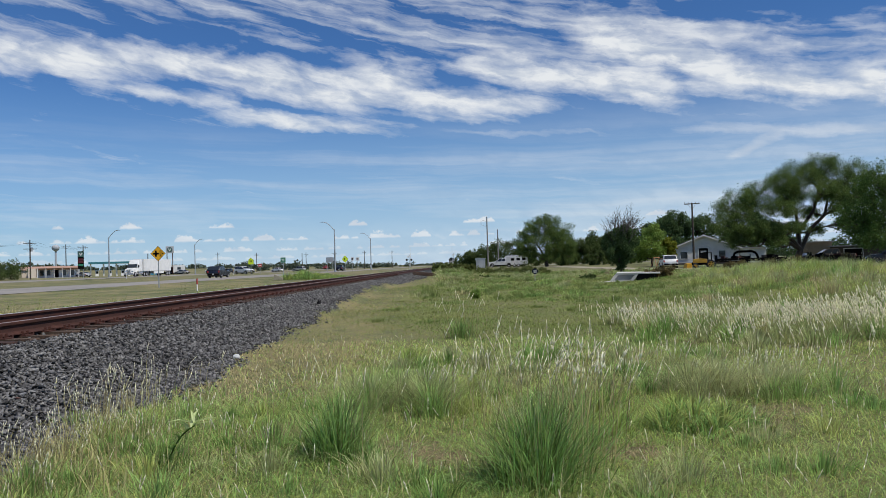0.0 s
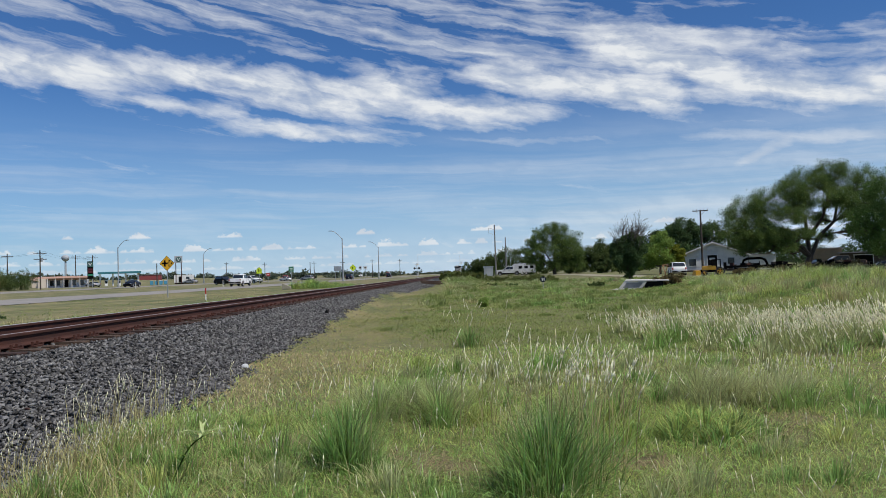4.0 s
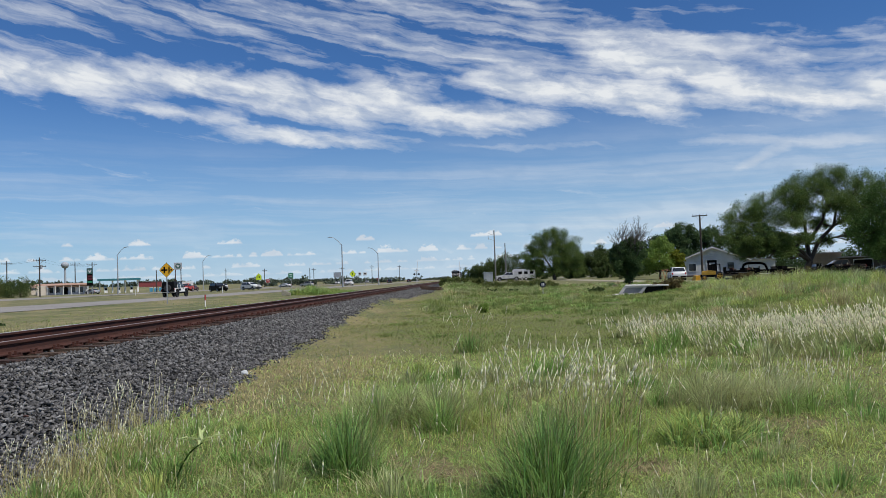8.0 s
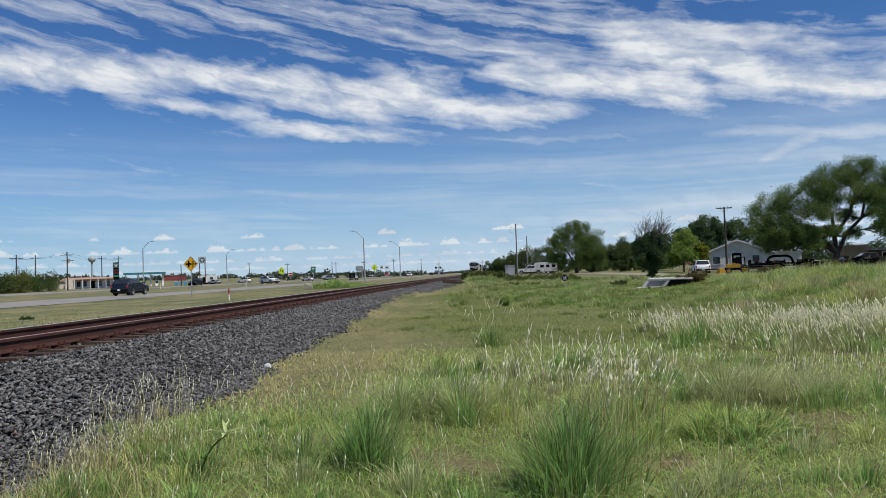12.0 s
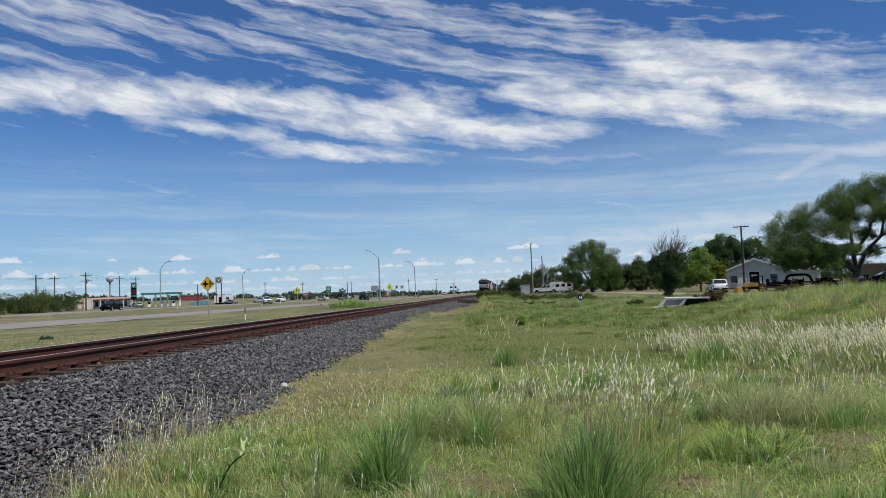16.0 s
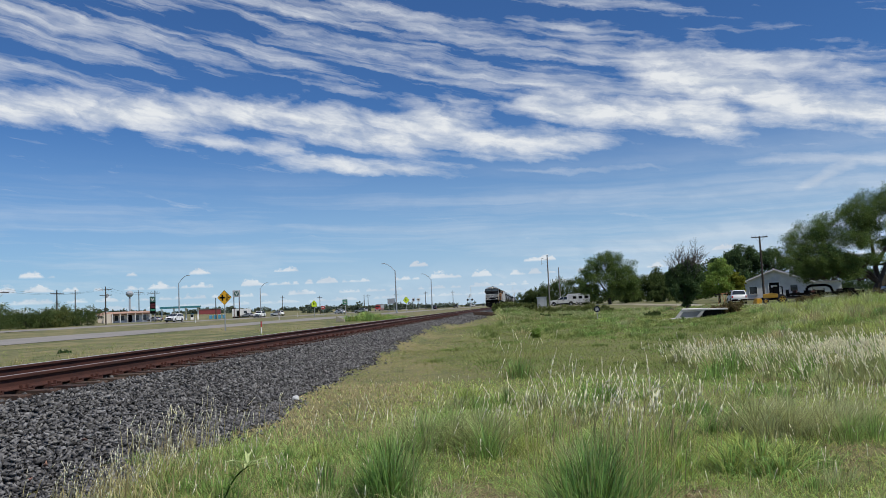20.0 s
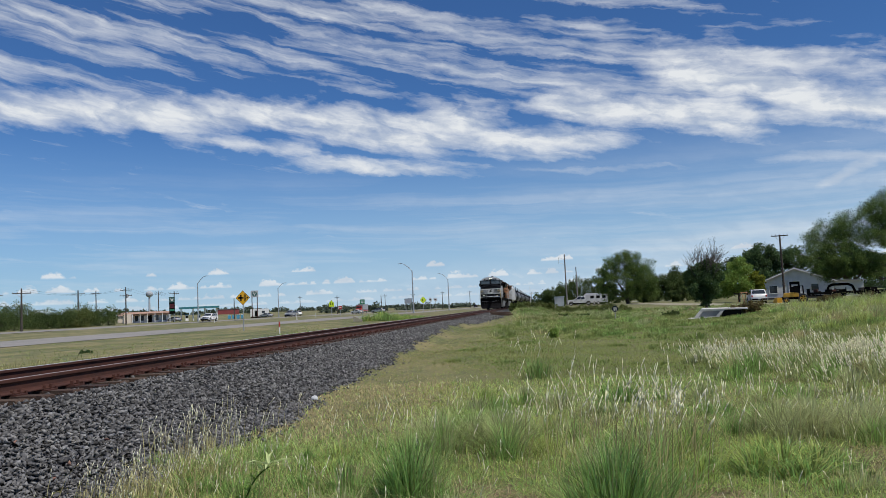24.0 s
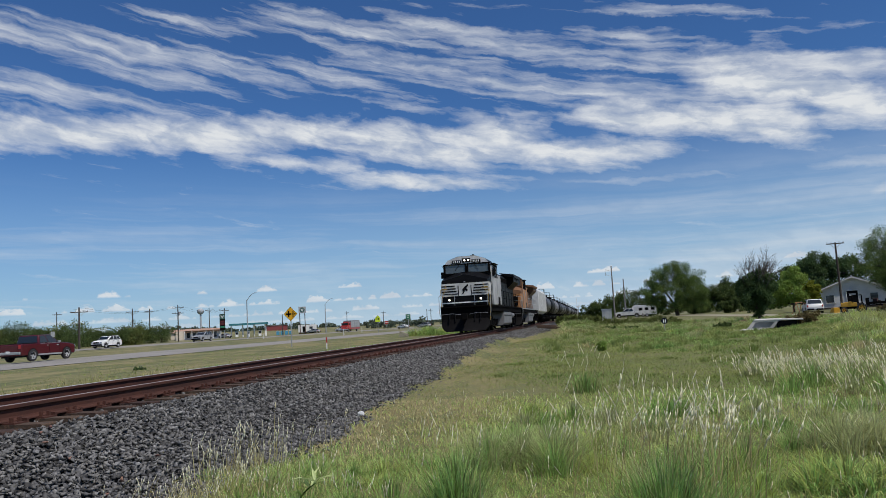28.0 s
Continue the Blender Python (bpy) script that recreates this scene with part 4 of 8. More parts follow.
    V, F, tip, a = blades(x, y, RNG.uniform(0.14, 0.36, n), np.full(n, 0.0042), RNG.uniform(0.15, 1.3, n), RNG)
    STRAW.add(V, F)
    pick = RNG.rand(n) < 0.14
    V, F = seed_heads(tip[pick], a[pick], RNG, 0.10, 0.0055)
    HEADS.add(V, F)
    for _ in range(70):
        x, y = RNG.uniform(-2.6, 6.0), RNG.uniform(3.8, 8.0)
        tussock(x, y, RNG.uniform(0.2, 0.45), 170, RNG.uniform(0.11, 0.22), 0.0052, S=(GREEN, LUSH, SAGE, TUFT)[RNG.randint(4)], heads=int(RNG.uniform(0, 2)), spread=0.9)
    # drift of white-headed grass
    for _ in range(230):
        u = RNG.rand()
        x, y = 3.7 + u * 6.6 + RNG.normal(0, 0.45), 16.2 - u * 2.3 + RNG.normal(0, 1.4)
        tussock(x, y, RNG.uniform(0.2, 0.45), 115, RNG.uniform(0.32, 0.55), 0.011, S=(SAGE, LUSH, STRAW)[int(RNG.choice(3, p=[0.68, 0.27, 0.05]))], heads=int(RNG.uniform(3, 17) * (0.5 + u)), spread=0.9, head_w=0.0145, head_len=0.15, wind=0.6 * (1 - u) + 0.35)
    for _ in range(26):
        u = RNG.rand()
        tussock(4.0 + u * 5.0, 13.6 - u * 1.8 + RNG.normal(0, 0.35), 0.45, 90, 0.15, 0.008, S=THATCH if RNG.rand() < 0.25 else SAGE, spread=1.4)
    # rank grass further off on the bank, and round the ditch structure
    for _ in range(360):
        x, y = RNG.uniform(5, 34), RNG.uniform(17, 52)
        if 8.5 < math.degrees(math.atan2(x, y)) < 17.0 and y > 22:
            continue
        tussock(x, y, RNG.uniform(0.4, 0.9), 110, RNG.uniform(0.3, 0.65) * (0.6 if x < 11 else 1.0 - 0.45 * float(sstep(x, 18, 26))), 0.014, S=(GREEN, SAGE, STRAW)[int(RNG.choice(3, p=[0.36, 0.40, 0.24]))], heads=2 if y < 30 else 0, spread=0.8)
    for _ in range(330):
        x = RNG.uniform(13.5, 33)
        y = 36 + RNG.normal(0, 4.0) + x * 0.2
        k = float(sstep(x, 12.5, 19))
        tussock(x, y, RNG.uniform(0.4, 0.8), 125, (0.35 + 0.5 * k) * (1 - 0.5 * float(sstep(x, 18.5, 27))) * RNG.uniform(0.75, 1.2), 0.013, S=(GREEN, STRAW, LUSH, SAGE)[int(RNG.choice(4, p=[0.46, 0.14, 0.18, 0.22]))], heads=1, spread=0.7, wind=0.2)
    # lumpy darker bunches across the middle of the field
    for _ in range(230):
        x, y = RNG.uniform(1.0, 13.0), RNG.uniform(26, 56)
        tussock(x, y, RNG.uniform(0.5, 1.1), 90, RNG.uniform(0.12, 0.32), 0.016, S=FIELD if RNG.rand() < 0.6 else LUSH, spread=1.1)
    # the hump beside the track
    for _ in range(420):
        x, y = RNG.normal(-0.8, 2.4), RNG.normal(66, 11)
        if x > (-1.7 if y > 44 else -4.0):
            tussock(x, y, RNG.uniform(0.5, 1.2), 80, RNG.uniform(0.16, 0.40) + 0.25 * math.exp(-((x + 1.5) / 1.4) ** 2) * RNG.rand(), 0.016, S=(FIELD, STRAW, LUSH, SAGE)[int(RNG.choice(4, p=[0.5, 0.08, 0.14, 0.28]))], spread=1.2)
    for _ in range(260):
        x, y = RNG.uniform(-2.6, 16), RNG.uniform(17, 60)
        x = max(x, -1.4) if y > 42 else x
        tussock(x, y, RNG.uniform(0.5, 1.0), 110, RNG.uniform(0.07, 0.17), 0.016, S=FIELD, spread=1.6)
    # rough bank between the hump and the ditch structure
    for _ in range(330):
        x, y = RNG.uniform(-1.5, 9.5), RNG.uniform(52, 66)
        tussock(x, y, RNG.uniform(0.5, 1.1), 100, RNG.uniform(0.16, 0.42), 0.018, S=(FIELD, STRAW, LUSH, SAGE)[int(RNG.choice(4, p=[0.5, 0.08, 0.14, 0.28]))], spread=1.1)
    # rank weeds in front of the side road and the yard
    for _ in range(230):
        x, y = RNG.uniform(0.5, 22.0), RNG.uniform(66, 92)
        tussock(x, y, RNG.uniform(0.5, 1.1), 70, RNG.uniform(0.2, 0.6) * (1.2 if x < 9 else 0.9), 0.026, S=(FIELD, SAGE, LUSH, THATCH)[int(RNG.choice(4, p=[0.42, 0.3, 0.22, 0.06]))], spread=1.0)
    # tall tufts beside the road on the far side of the track
    for _ in range(60):
        x = RNG.uniform(-18.2, -12.8)
        k = float(sstep(x, -13.5, -16.6)) * float(sstep(x, -18.4, -17.4))
        tussock(x, RNG.uniform(74, 82), 0.7, 120, RNG.uniform(0.25, 0.5) + RNG.uniform(0.3, 0.95) * k, 0.022, S=LUSH if RNG.rand() < 0.75 else GREEN, spread=0.8)
    for _ in range(120):
        tussock(RNG.uniform(-12.5, -9.9), RNG.uniform(9, 26), 0.35, 45, RNG.uniform(0.2, 0.42), 0.012, S=STRAW)
    for _ in range(110):
        tussock(RNG.uniform(-12.6, -10.4), RNG.uniform(9, 17), 0.35, 34, RNG.uniform(0.25, 0.6), 0.006, S=VERGE, spread=0.8)
    for _ in range(240):
        tussock(RNG.uniform(-12.6, -10.6), RNG.uniform(14, 75), 0.45, 45, RNG.uniform(0.14, 0.36), 0.014, S=LUSH if RNG.rand() < 0.6 else GREEN, spread=1.0)


tussocks()
GREEN.link("grass", BLADE, "green field grass, uneven and ankle to knee high")
FIELD.link("field_grass", BLADE_FIELD, "low matted olive green grass of the field")
TUFT.link("bunch_grass", BLADE_TUFT, "upright blue-green bunches of thin grass")
SAGE.link("sage_grass", BLADE_SAGE, "grey-green leaning grass and stalks")
LUSH.link("lush_grass", BLADE_LUSH, "dense deep green bunches of grass")
STRAW.link("dry_grass", BLADE_DRY, "straw-coloured dry grass and stalks")
THATCH.link("thatch", BLADE_DEAD, "flattened brown dead grass between the bunches")
VERGE.link("verge_grass", BLADE_VERGE, "short mown olive and straw grass of the verge")
HEADS.link("seed_heads", SEED, "pale fluffy seed heads on the grass stalks")

# ---- trees ----
def leaf_cloud(centres, radii, count, size, rng, slim=0.36):
    """Small pointed leaf sprays gathered round the given centres."""
    V = []
    for c, r, n in zip(centres, radii, count):
        p = np.clip(rng.normal(0, 0.48, (n, 3)), -0.85, 0.85) * r + c
        V.append(p)
    p = np.concatenate(V)
    n = len(p)
    d = rng.normal(size=(n, 3)) + (0, 0, -0.25)
    d /= np.linalg.norm(d, axis=1, keepdims=True)
    u = np.cross(d, rng.normal(size=(n, 3)))
    u /= np.linalg.norm(u, axis=1, keepdims=True)
    s = (size * rng.uniform(0.6, 1.4, n))[:, None]
    q = np.stack([p, p + d * s * 0.5 + u * s * slim, p + d * s, p + d * s * 0.5 - u * s * slim], 1).reshape(-1, 3)
    return q, np.arange(n * 4).reshape(n, 4)


def limb(g, a, b, r0, r1, rng, bends=4, wander=0.12):
    """A crooked, tapering limb; returns its points."""
    a, b = Vector(a), Vector(b)
    L = (b - a).length
    pts = [a]
    for i in range(1, bends):
        t = i / bends
        pts.append(a.lerp(b, t) + Vector(rng.normal(0, wander * L * 0.4, 3)) * math.sin(t * math.pi))
    pts.append(b)
    for i in range(bends):
        g.tube(pts[i], pts[i + 1], r0 + (r1 - r0) * i / bends, r0 + (r1 - r0) * (i + 1) / bends, 7, caps=True)
    return pts


def tree(name, x, y, lobes, leaf, label, seed, trunk=0.35, fork=1.6, leaf_size=0.3, leaves=9000, z=None, lean=(0, 0), clumps=26, twigs=True, cat="tree", slim=0.36):
    """lobes: (across, away, height, radius, flatness) of the crown's masses, from the root."""
    rng = np.random.RandomState(seed)
    z = float(ground_z(x, y)) if z is None else z
    ob = thing(name, label, cat, pose(x, y, z))
    g = G()
    top = Vector((lean[0], lean[1], fork))
    limb(g, (0, 0, -0.3), top, trunk, trunk * 0.72, rng, 3, 0.08)
    C, R, limbs = [], [], []
    for dx, dy, h, r, flat in lobes:
        c = Vector((dx, dy, h))
        # the first few lobes have limbs of their own, the others fork from the nearest of those
        near = [p for L in limbs for p in L[1:4] if p.z < h - 0.4]
        if len(limbs) < 5 or not near:
            pts = limb(g, top, top.lerp(c, 0.9), trunk * 0.55, trunk * 0.16, rng, 4, 0.16)
            limbs.append(pts)
        else:
            root = min(near, key=lambda p: (p - c).length)
            pts = limb(g, root, root.lerp(c, 0.9), trunk * 0.26, trunk * 0.09, rng, 4, 0.16)
        for _ in range(clumps):
            d = Vector(rng.normal(size=3)).normalized()
            k = rng.uniform(0.45, 1.08)
            e = c + Vector((d.x * r, d.y * r, d.z * r * flat)) * k
            C.append(np.array(e))
            R.append(r * rng.uniform(0.22, 0.42))
            if twigs and rng.rand() < 0.5:
                limb(g, pts[rng.randint(2, 5)], e, trunk * 0.11, trunk * 0.03, rng, 2, 0.15)
    part("trunk", g, BARK, ob, "crooked grey-brown trunk and limbs", smooth=True)
    cnt = np.maximum((np.array(R) ** 2 / np.sum(np.array(R) ** 2) * leaves).astype(int), 3)
    q, f = leaf_cloud(C, R, cnt, leaf_size, rng, slim)
    part("crown", soup("crown", q, f, leaf), None, ob)
    return ob


def tall_weed(x, y):
    """A leafy weed with one bowed stem and narrow pale-tipped leaves."""
    rng = np.random.RandomState(14)
    ob = thing("tall_weed", "green weed with a bowed stem and narrow leaves", "weed", pose(x, y, float(ground_z(x, y))))
    pts = [Vector((0.08 * t + 0.20 * t * t + 0.02 * math.sin(5 * t), 0, 0.47 * t - 0.09 * t * t)) for t in np.linspace(0, 1, 9)]
    part("stem", G().path([tuple(q) for q in pts], 0.0065, 6), LEAF_OAK, ob)
    lance = G().add([(0, 0, 0), (-0.011, 0.04, 0.014), (0.011, 0.04, 0.014), (-0.009, 0.09, 0.012), (0.009, 0.09, 0.012), (0, 0.15, -0.012),
                     (0, 0.04, 0.009), (0, 0.09, 0.007)], [(0, 6, 1), (0, 2, 6), (1, 6, 7, 3), (6, 2, 4, 7), (3, 7, 5), (7, 4, 5)]).mesh("leaf", LEAF_BRIGHT)
    pale = lance.copy()
    pale.materials[0] = LEAF_PALE
    for k in range(40):
        p = pts[1 + k % 8].lerp(pts[min(2 + k % 8, 8)], rng.rand())
        s = rng.uniform(0.5, 0.9) if k % 8 < 6 else rng.uniform(1.0, 1.7)
        part("leaf", lance if k % 8 < 6 else pale, None, ob, at=Matrix.LocRotScale(p, Euler((rng.uniform(0.1, 0.7), 0, rng.uniform(0, 6.28))), (s, s, s)))


def trees():
    tall_weed(-2.34, 5.64)
    # the great spreading tree and its neighbour
    tree("mesquite_tree", 44.6, 100.2, [(-7.8, 0, 7.6, 2.5, 0.8), (-1.4, 0, 10.9, 2.8, 0.7), (5.0, 1, 13.1, 2.7, 0.8), (8.2, 0, 11.5, 2.5, 0.8), (-3.6, -2, 4.7, 2.0, 0.6), (-9.2, 0, 5.6, 2.3, 0.8), (-5.4, 1, 9.3, 2.8, 0.75), (-6.6, -1, 5.1, 2.0, 0.7), (-9.0, -1, 4.2, 1.4, 0.7), 
                                        (1.6, 0, 12.0, 2.7, 0.75), (9.2, 0, 8.5, 2.0, 0.8), (-2.2, -2, 7.7, 2.3, 0.6), (0.8, 2, 9.1, 2.0, 0.6), (5.4, -1, 9.9, 2.1, 0.7),
                                        (-0.6, -2, 4.9, 1.5, 0.6), (8.0, 1, 5.5, 1.7, 0.7), (3.0, 2, 7.1, 1.6, 0.6), (5.4, -2, 7.5, 1.7, 0.6), (7.2, -2, 9.1, 1.9, 0.7), (2.8, -2, 9.5, 1.7, 0.7), (3.6, 1, 4.7, 1.3, 0.6), (-6.2, -1, 3.6, 1.5, 0.6), (-3.0, -2, 3.4, 1.5, 0.6), (-8.2, -1, 3.4, 1.2, 0.7)],
         LEAF_MESQUITE, "large spreading green mesquite with a leaning dark trunk", 1, 0.55, 2.0, 0.155, 150000, lean=(0.9, 0), clumps=38, slim=0.26)
    tree("oak_tree", 48.3, 82.0, [(-5.0, 0, 4.6, 2.0, 0.8), (-3.4, 0, 6.0, 3.0, 0.9), (0.5, 0, 8.6, 3.4, 0.9), (-2.6, 0, 9.0, 2.4, 0.8), (4, 0, 7, 3.5, 0.9), (-3.2, 0, 3.9, 2.2, 0.8), (1, 0, 4.6, 3.0, 0.8), (6, 0, 10, 3.2, 0.8), (-4.0, -1, 3.0, 1.8, 0.7), (-1.0, -1, 3.0, 2.0, 0.7), (2.6, -1, 3.0, 2.0, 0.7)],
         LEAF_OAK, "broad dense dark green shade tree beside the shed", 2, 0.5, 2.0, 0.17, 76000, clumps=40, slim=0.3)
    # clump by the side road
    tree("mesquite_tree", 17.0, 149.2, [(-3.2, 0, 6.8, 2.8, 0.85), (0, 0, 8.4, 2.9, 0.75), (3.0, 0, 7.0, 2.7, 0.85), (-4.2, 0, 4.2, 2.2, 0.8), (0.6, -1, 5.0, 3.0, 0.7), (4.2, 0, 4.4, 2.3, 0.9), (2, 0, 3.0, 2.4, 0.7), (-3.4, 0, 2.3, 2.0, 0.8), (0.4, -1, 2.2, 2.0, 0.7), (4.6, 0, 1.9, 1.8, 0.8)],
         LEAF_MESQUITE, "rounded green tree on a short dark trunk by the side road", 3, 0.42, 1.6, 0.19, 60000, clumps=30, slim=0.28)
    tree("mesquite_tree", 26.4, 152.9, [(-2.2, 0, 3.4, 2.3, 0.9), (0.6, 0, 4.8, 2.1, 0.8), (3.0, 0, 3.2, 2.2, 0.9), (0, -1, 2.4, 2.4, 0.8)],
         LEAF_BRUSH, "low dull green tree by the side road", 4, 0.3, 1.0, 0.2, 26000)
    for i, (x, y, h) in enumerate([(0.6, 178, 3.6), (3.2, 177, 4.6), (5.6, 178, 5.8), (8.8, 178, 5.6), (11.6, 176, 5.6), (14.5, 172, 4.2), (21.0, 156, 3.2), (23.0, 160, 4.0), (29.0, 157, 3.8), (32, 160, 3.6), (36, 158, 3.4), (26.5, 148, 2.4)]):
        tree("brush", x, y, [(-1.1, 0, h * 0.55, h * 0.45, 0.8), (0.9, 0, h * 0.8, h * 0.42, 0.8), (0.2, 0, h * 0.4, h * 0.5, 0.7)], LEAF_BRUSH,
             "grey-green thorn brush at the edge of the side road", 30 + i, 0.14, 0.6, 0.19, 8000, clumps=14, cat="bush")
    for i, (x, y, h) in enumerate([(47, 150, 4.0), (53, 149, 4.6), (59, 147, 4.2), (65, 145, 4.8), (71, 143, 4.4), (77, 140, 4.8), (83, 136, 4.6)]):
        tree("brush", x, y, [(-2.2, 0, h * 0.5, h * 0.55, 0.7), (1.9, 0, h * 0.6, h * 0.5, 0.8), (0.2, 0, h * 0.35, h * 0.6, 0.6)], LEAF_DARK,
             "dark green thorn brush behind the sheds", 200 + i, 0.14, 0.6, 0.26, 3600, clumps=14, cat="bush")
    for i, (x, y, h) in enumerate([(8, 188, 2.4), (13, 190, 2.8), (18.5, 186, 2.6), (24, 184, 3.0), (29.5, 182, 2.8), (35, 180, 3.0), (40.5, 178, 3.2)]):
        tree("brush", x, y, [(-2.4, 0, h * 0.45, h * 0.7, 0.6), (2.2, 0, h * 0.5, h * 0.7, 0.6), (0.2, 0, h * 0.45, h * 0.7, 0.6)], LEAF_BRUSH,
             "low thorn brush filling the ground beneath the trees", 220 + i, 0.12, 0.5, 0.26, 3000, clumps=14, cat="bush")
    # dark oval juniper with bare twigs on top
    bushy = tree("juniper_bush", 15.7, 73.4, [(0, 0, 0.7, 0.45, 1.0), (0, 0, 1.5, 0.85, 0.9), (-0.7, 0, 2.4, 1.0, 0.9), (0.6, 0, 2.5, 1.0, 0.9), (-0.6, 0, 3.4, 0.9, 0.9), (0.7, 0, 3.5, 0.9, 0.9), (0.05, 0, 4.2, 0.8, 0.8), (-1.3, 0, 3.5, 0.5, 0.8), (1.35, 0, 3.2, 0.5, 0.8)],
                 LEAF_DARK, "dark evergreen bush with bare dry twigs at the top", 5, 0.16, 0.9, 0.14, 30000, clumps=30, cat="bush", slim=0.28)
    rng = np.random.RandomState(8)
    g = G()

    def sprig(p0, d, L, r, level):
        """A bare twig that forks into finer ones."""
        p1 = p0 + d * L
        pts = limb(g, p0, p1, r, r * 0.55, rng, 3, 0.035)
        if level:
            for _ in range(6):
                at = pts[rng.randint(1, 4)]
                e = (d + Vector((rng.normal(0.05, 0.38), rng.normal(0, 0.38), rng.normal(0.02, 0.22)))).normalized()
                sprig(at, e, L * rng.uniform(0.35, 0.6), r * 0.55, level - 1)
    for _ in range(40):
        d = Vector((rng.normal(0.14, 0.34), rng.normal(0, 0.3), 1.0)).normalized()
        sprig(Vector((rng.normal(0.0, 0.4), rng.normal(0, 0.3), 2.7)), d, rng.uniform(1.6, 2.5), 0.024, 2)
    part("bare_twig_spray", g, TWIG, bushy, "dry leafless grey twigs")
    # round the house
    tree("ash_tree", 29.9, 117.0, [(-1.8, 0, 3.2, 1.9, 0.9), (0.2, 0, 4.9, 1.9, 0.8), (-0.4, -1, 3.0, 2.0, 0.8), (-2.4, 0, 2.0, 1.4, 0.9)], LEAF_BRIGHT, "bright green young tree before the house", 6, 0.2, 1.2, 0.22, 18000)
    tree("ash_tree", 32.2, 116.8, [(0, 0, 3.4, 1.4, 0.8), (0.6, 0, 2.4, 1.3, 0.8)], foliage("yellowing_leaf", (0.21, 0.22, 0.03), (0.16, 0.19, 0.03)), "small tree with yellowing leaves beside the house", 7, 0.14, 1.0, 0.3, 5200)
    tree("live_oak", 39.0, 140.0, [(-4.4, 0, 5.6, 2.6, 0.8), (-1.8, 0, 7.0, 2.6, 0.8), (1.4, 0, 7.6, 2.6, 0.8), (4.0, 0, 6.6, 2.4, 0.8), (0, 0, 4.5, 3.5, 0.8), (7, 0, 6.4, 2.4, 0.9)], LEAF_DARK, "dark live oak behind the house", 9, 0.4, 2.4, 0.27, 32000)
    tree("live_oak", 52.0, 132.0, [(-3, 0, 5.0, 2.8, 0.8), (1, 0, 6.4, 3.0, 0.8), (4, 0, 5, 3.0, 0.8)], LEAF_DARK, "dark live oak behind the yard", 10, 0.4, 2.0, 0.28, 17000)
    # brush on the hump beside the track
    for i, (x, y, h) in enumerate([(0.4, 68, 0.75), (-1.4, 80, 0.7), (-1.9, 66, 0.6), (-1.0, 61, 0.5), (-2.1, 72, 0.7), (-0.2, 73, 0.6), (-2.0, 86, 0.7)]):
        tree("weed_bush", x, y, [(-0.5, 0, h * 0.45, h * 0.5, 0.8), (0.5, 0.3, h * 0.55, h * 0.55, 0.8), (0, -0.3, h * 0.75, h * 0.4, 0.8)], LEAF_WEED,
             "knee-high green weeds on the bank beside the track", 50 + i, 0.04, 0.3, 0.13, 1500, clumps=10, cat="bush", twigs=False)
    for i, (x, y, h) in enumerate([(35.6, 86.5, 1.0), (38.2, 85.2, 1.3), (40.5, 84.0, 1.1), (43.0, 84.2, 1.4), (33.0, 88.5, 0.9), (30.8, 85.6, 0.8), (46.0, 82.5, 1.0), (12.3, 47.4, 0.62), (12.9, 47.9, 0.7)]):
        tree("dry_weed_bush", x, y, [(-0.5, 0, h * 0.45, h * 0.5, 0.8), (0.5, 0.3, h * 0.55, h * 0.55, 0.8), (0, -0.3, h * 0.75, h * 0.4, 0.8)], LEAF_DRY,
             "dry brown and olive weeds standing at the edge of the yard", 90 + i, 0.04, 0.3, 0.12, 1300, clumps=12, cat="bush")
    tree("weed_bush", 0.50, 30.9, [(0, 0, 0.18, 0.22, 0.9), (0.12, 0.1, 0.24, 0.18, 0.9), (-0.08, -0.1, 0.22, 0.17, 0.9)], LEAF_BRIGHT, "small bright green leafy weed in the field", 70, 0.03, 0.1, 0.06, 1300, clumps=12, cat="bush", twigs=False)
    tree("weed_bush", -16.83, 25.5, [(0, 0, 0.03, 0.14, 0.25), (0.2, 0.1, 0.02, 0.12, 0.25)], LEAF_DARK, "low dark weed on the mown verge", 71, 0.02, 0.05, 0.06, 900, clumps=10, cat="bush", twigs=False)
    for i, (x, y, h) in enumerate([(1.6, 60, 0.34), (3.4, 61, 0.30), (8.9, 52.5, 0.38)]):
        tree("weed_bush", x, y, [(-0.35, 0, h * 0.4, h * 0.7, 0.6), (0.35, 0.3, h * 0.45, h * 0.7, 0.6), (0, -0.2, h * 0.6, h * 0.6, 0.7)], LEAF_BRUSH,
             "low dull green weeds in the rough grass", 60 + i, 0.03, 0.2, 0.09, 1700, clumps=12, cat="bush", twigs=False)
    for i, (x, y, h) in enumerate([(19.6, 33.0, 0.42), (20.9, 33.6, 0.48), (22.3, 34.2, 0.46), (23.8, 34.6, 0.50), (25.2, 35.2, 0.44)]):
        tree("weed_bush", x, y, [(-0.5, 0, h * 0.45, h * 0.8, 0.6), (0.5, 0.2, h * 0.5, h * 0.8, 0.6), (0, -0.2, h * 0.7, h * 0.7, 0.6)], LEAF_WEED,
             "low leafy olive weeds among the rank grass", 280 + i, 0.03, 0.2, 0.06, 2200, clumps=14, cat="bush", twigs=False)
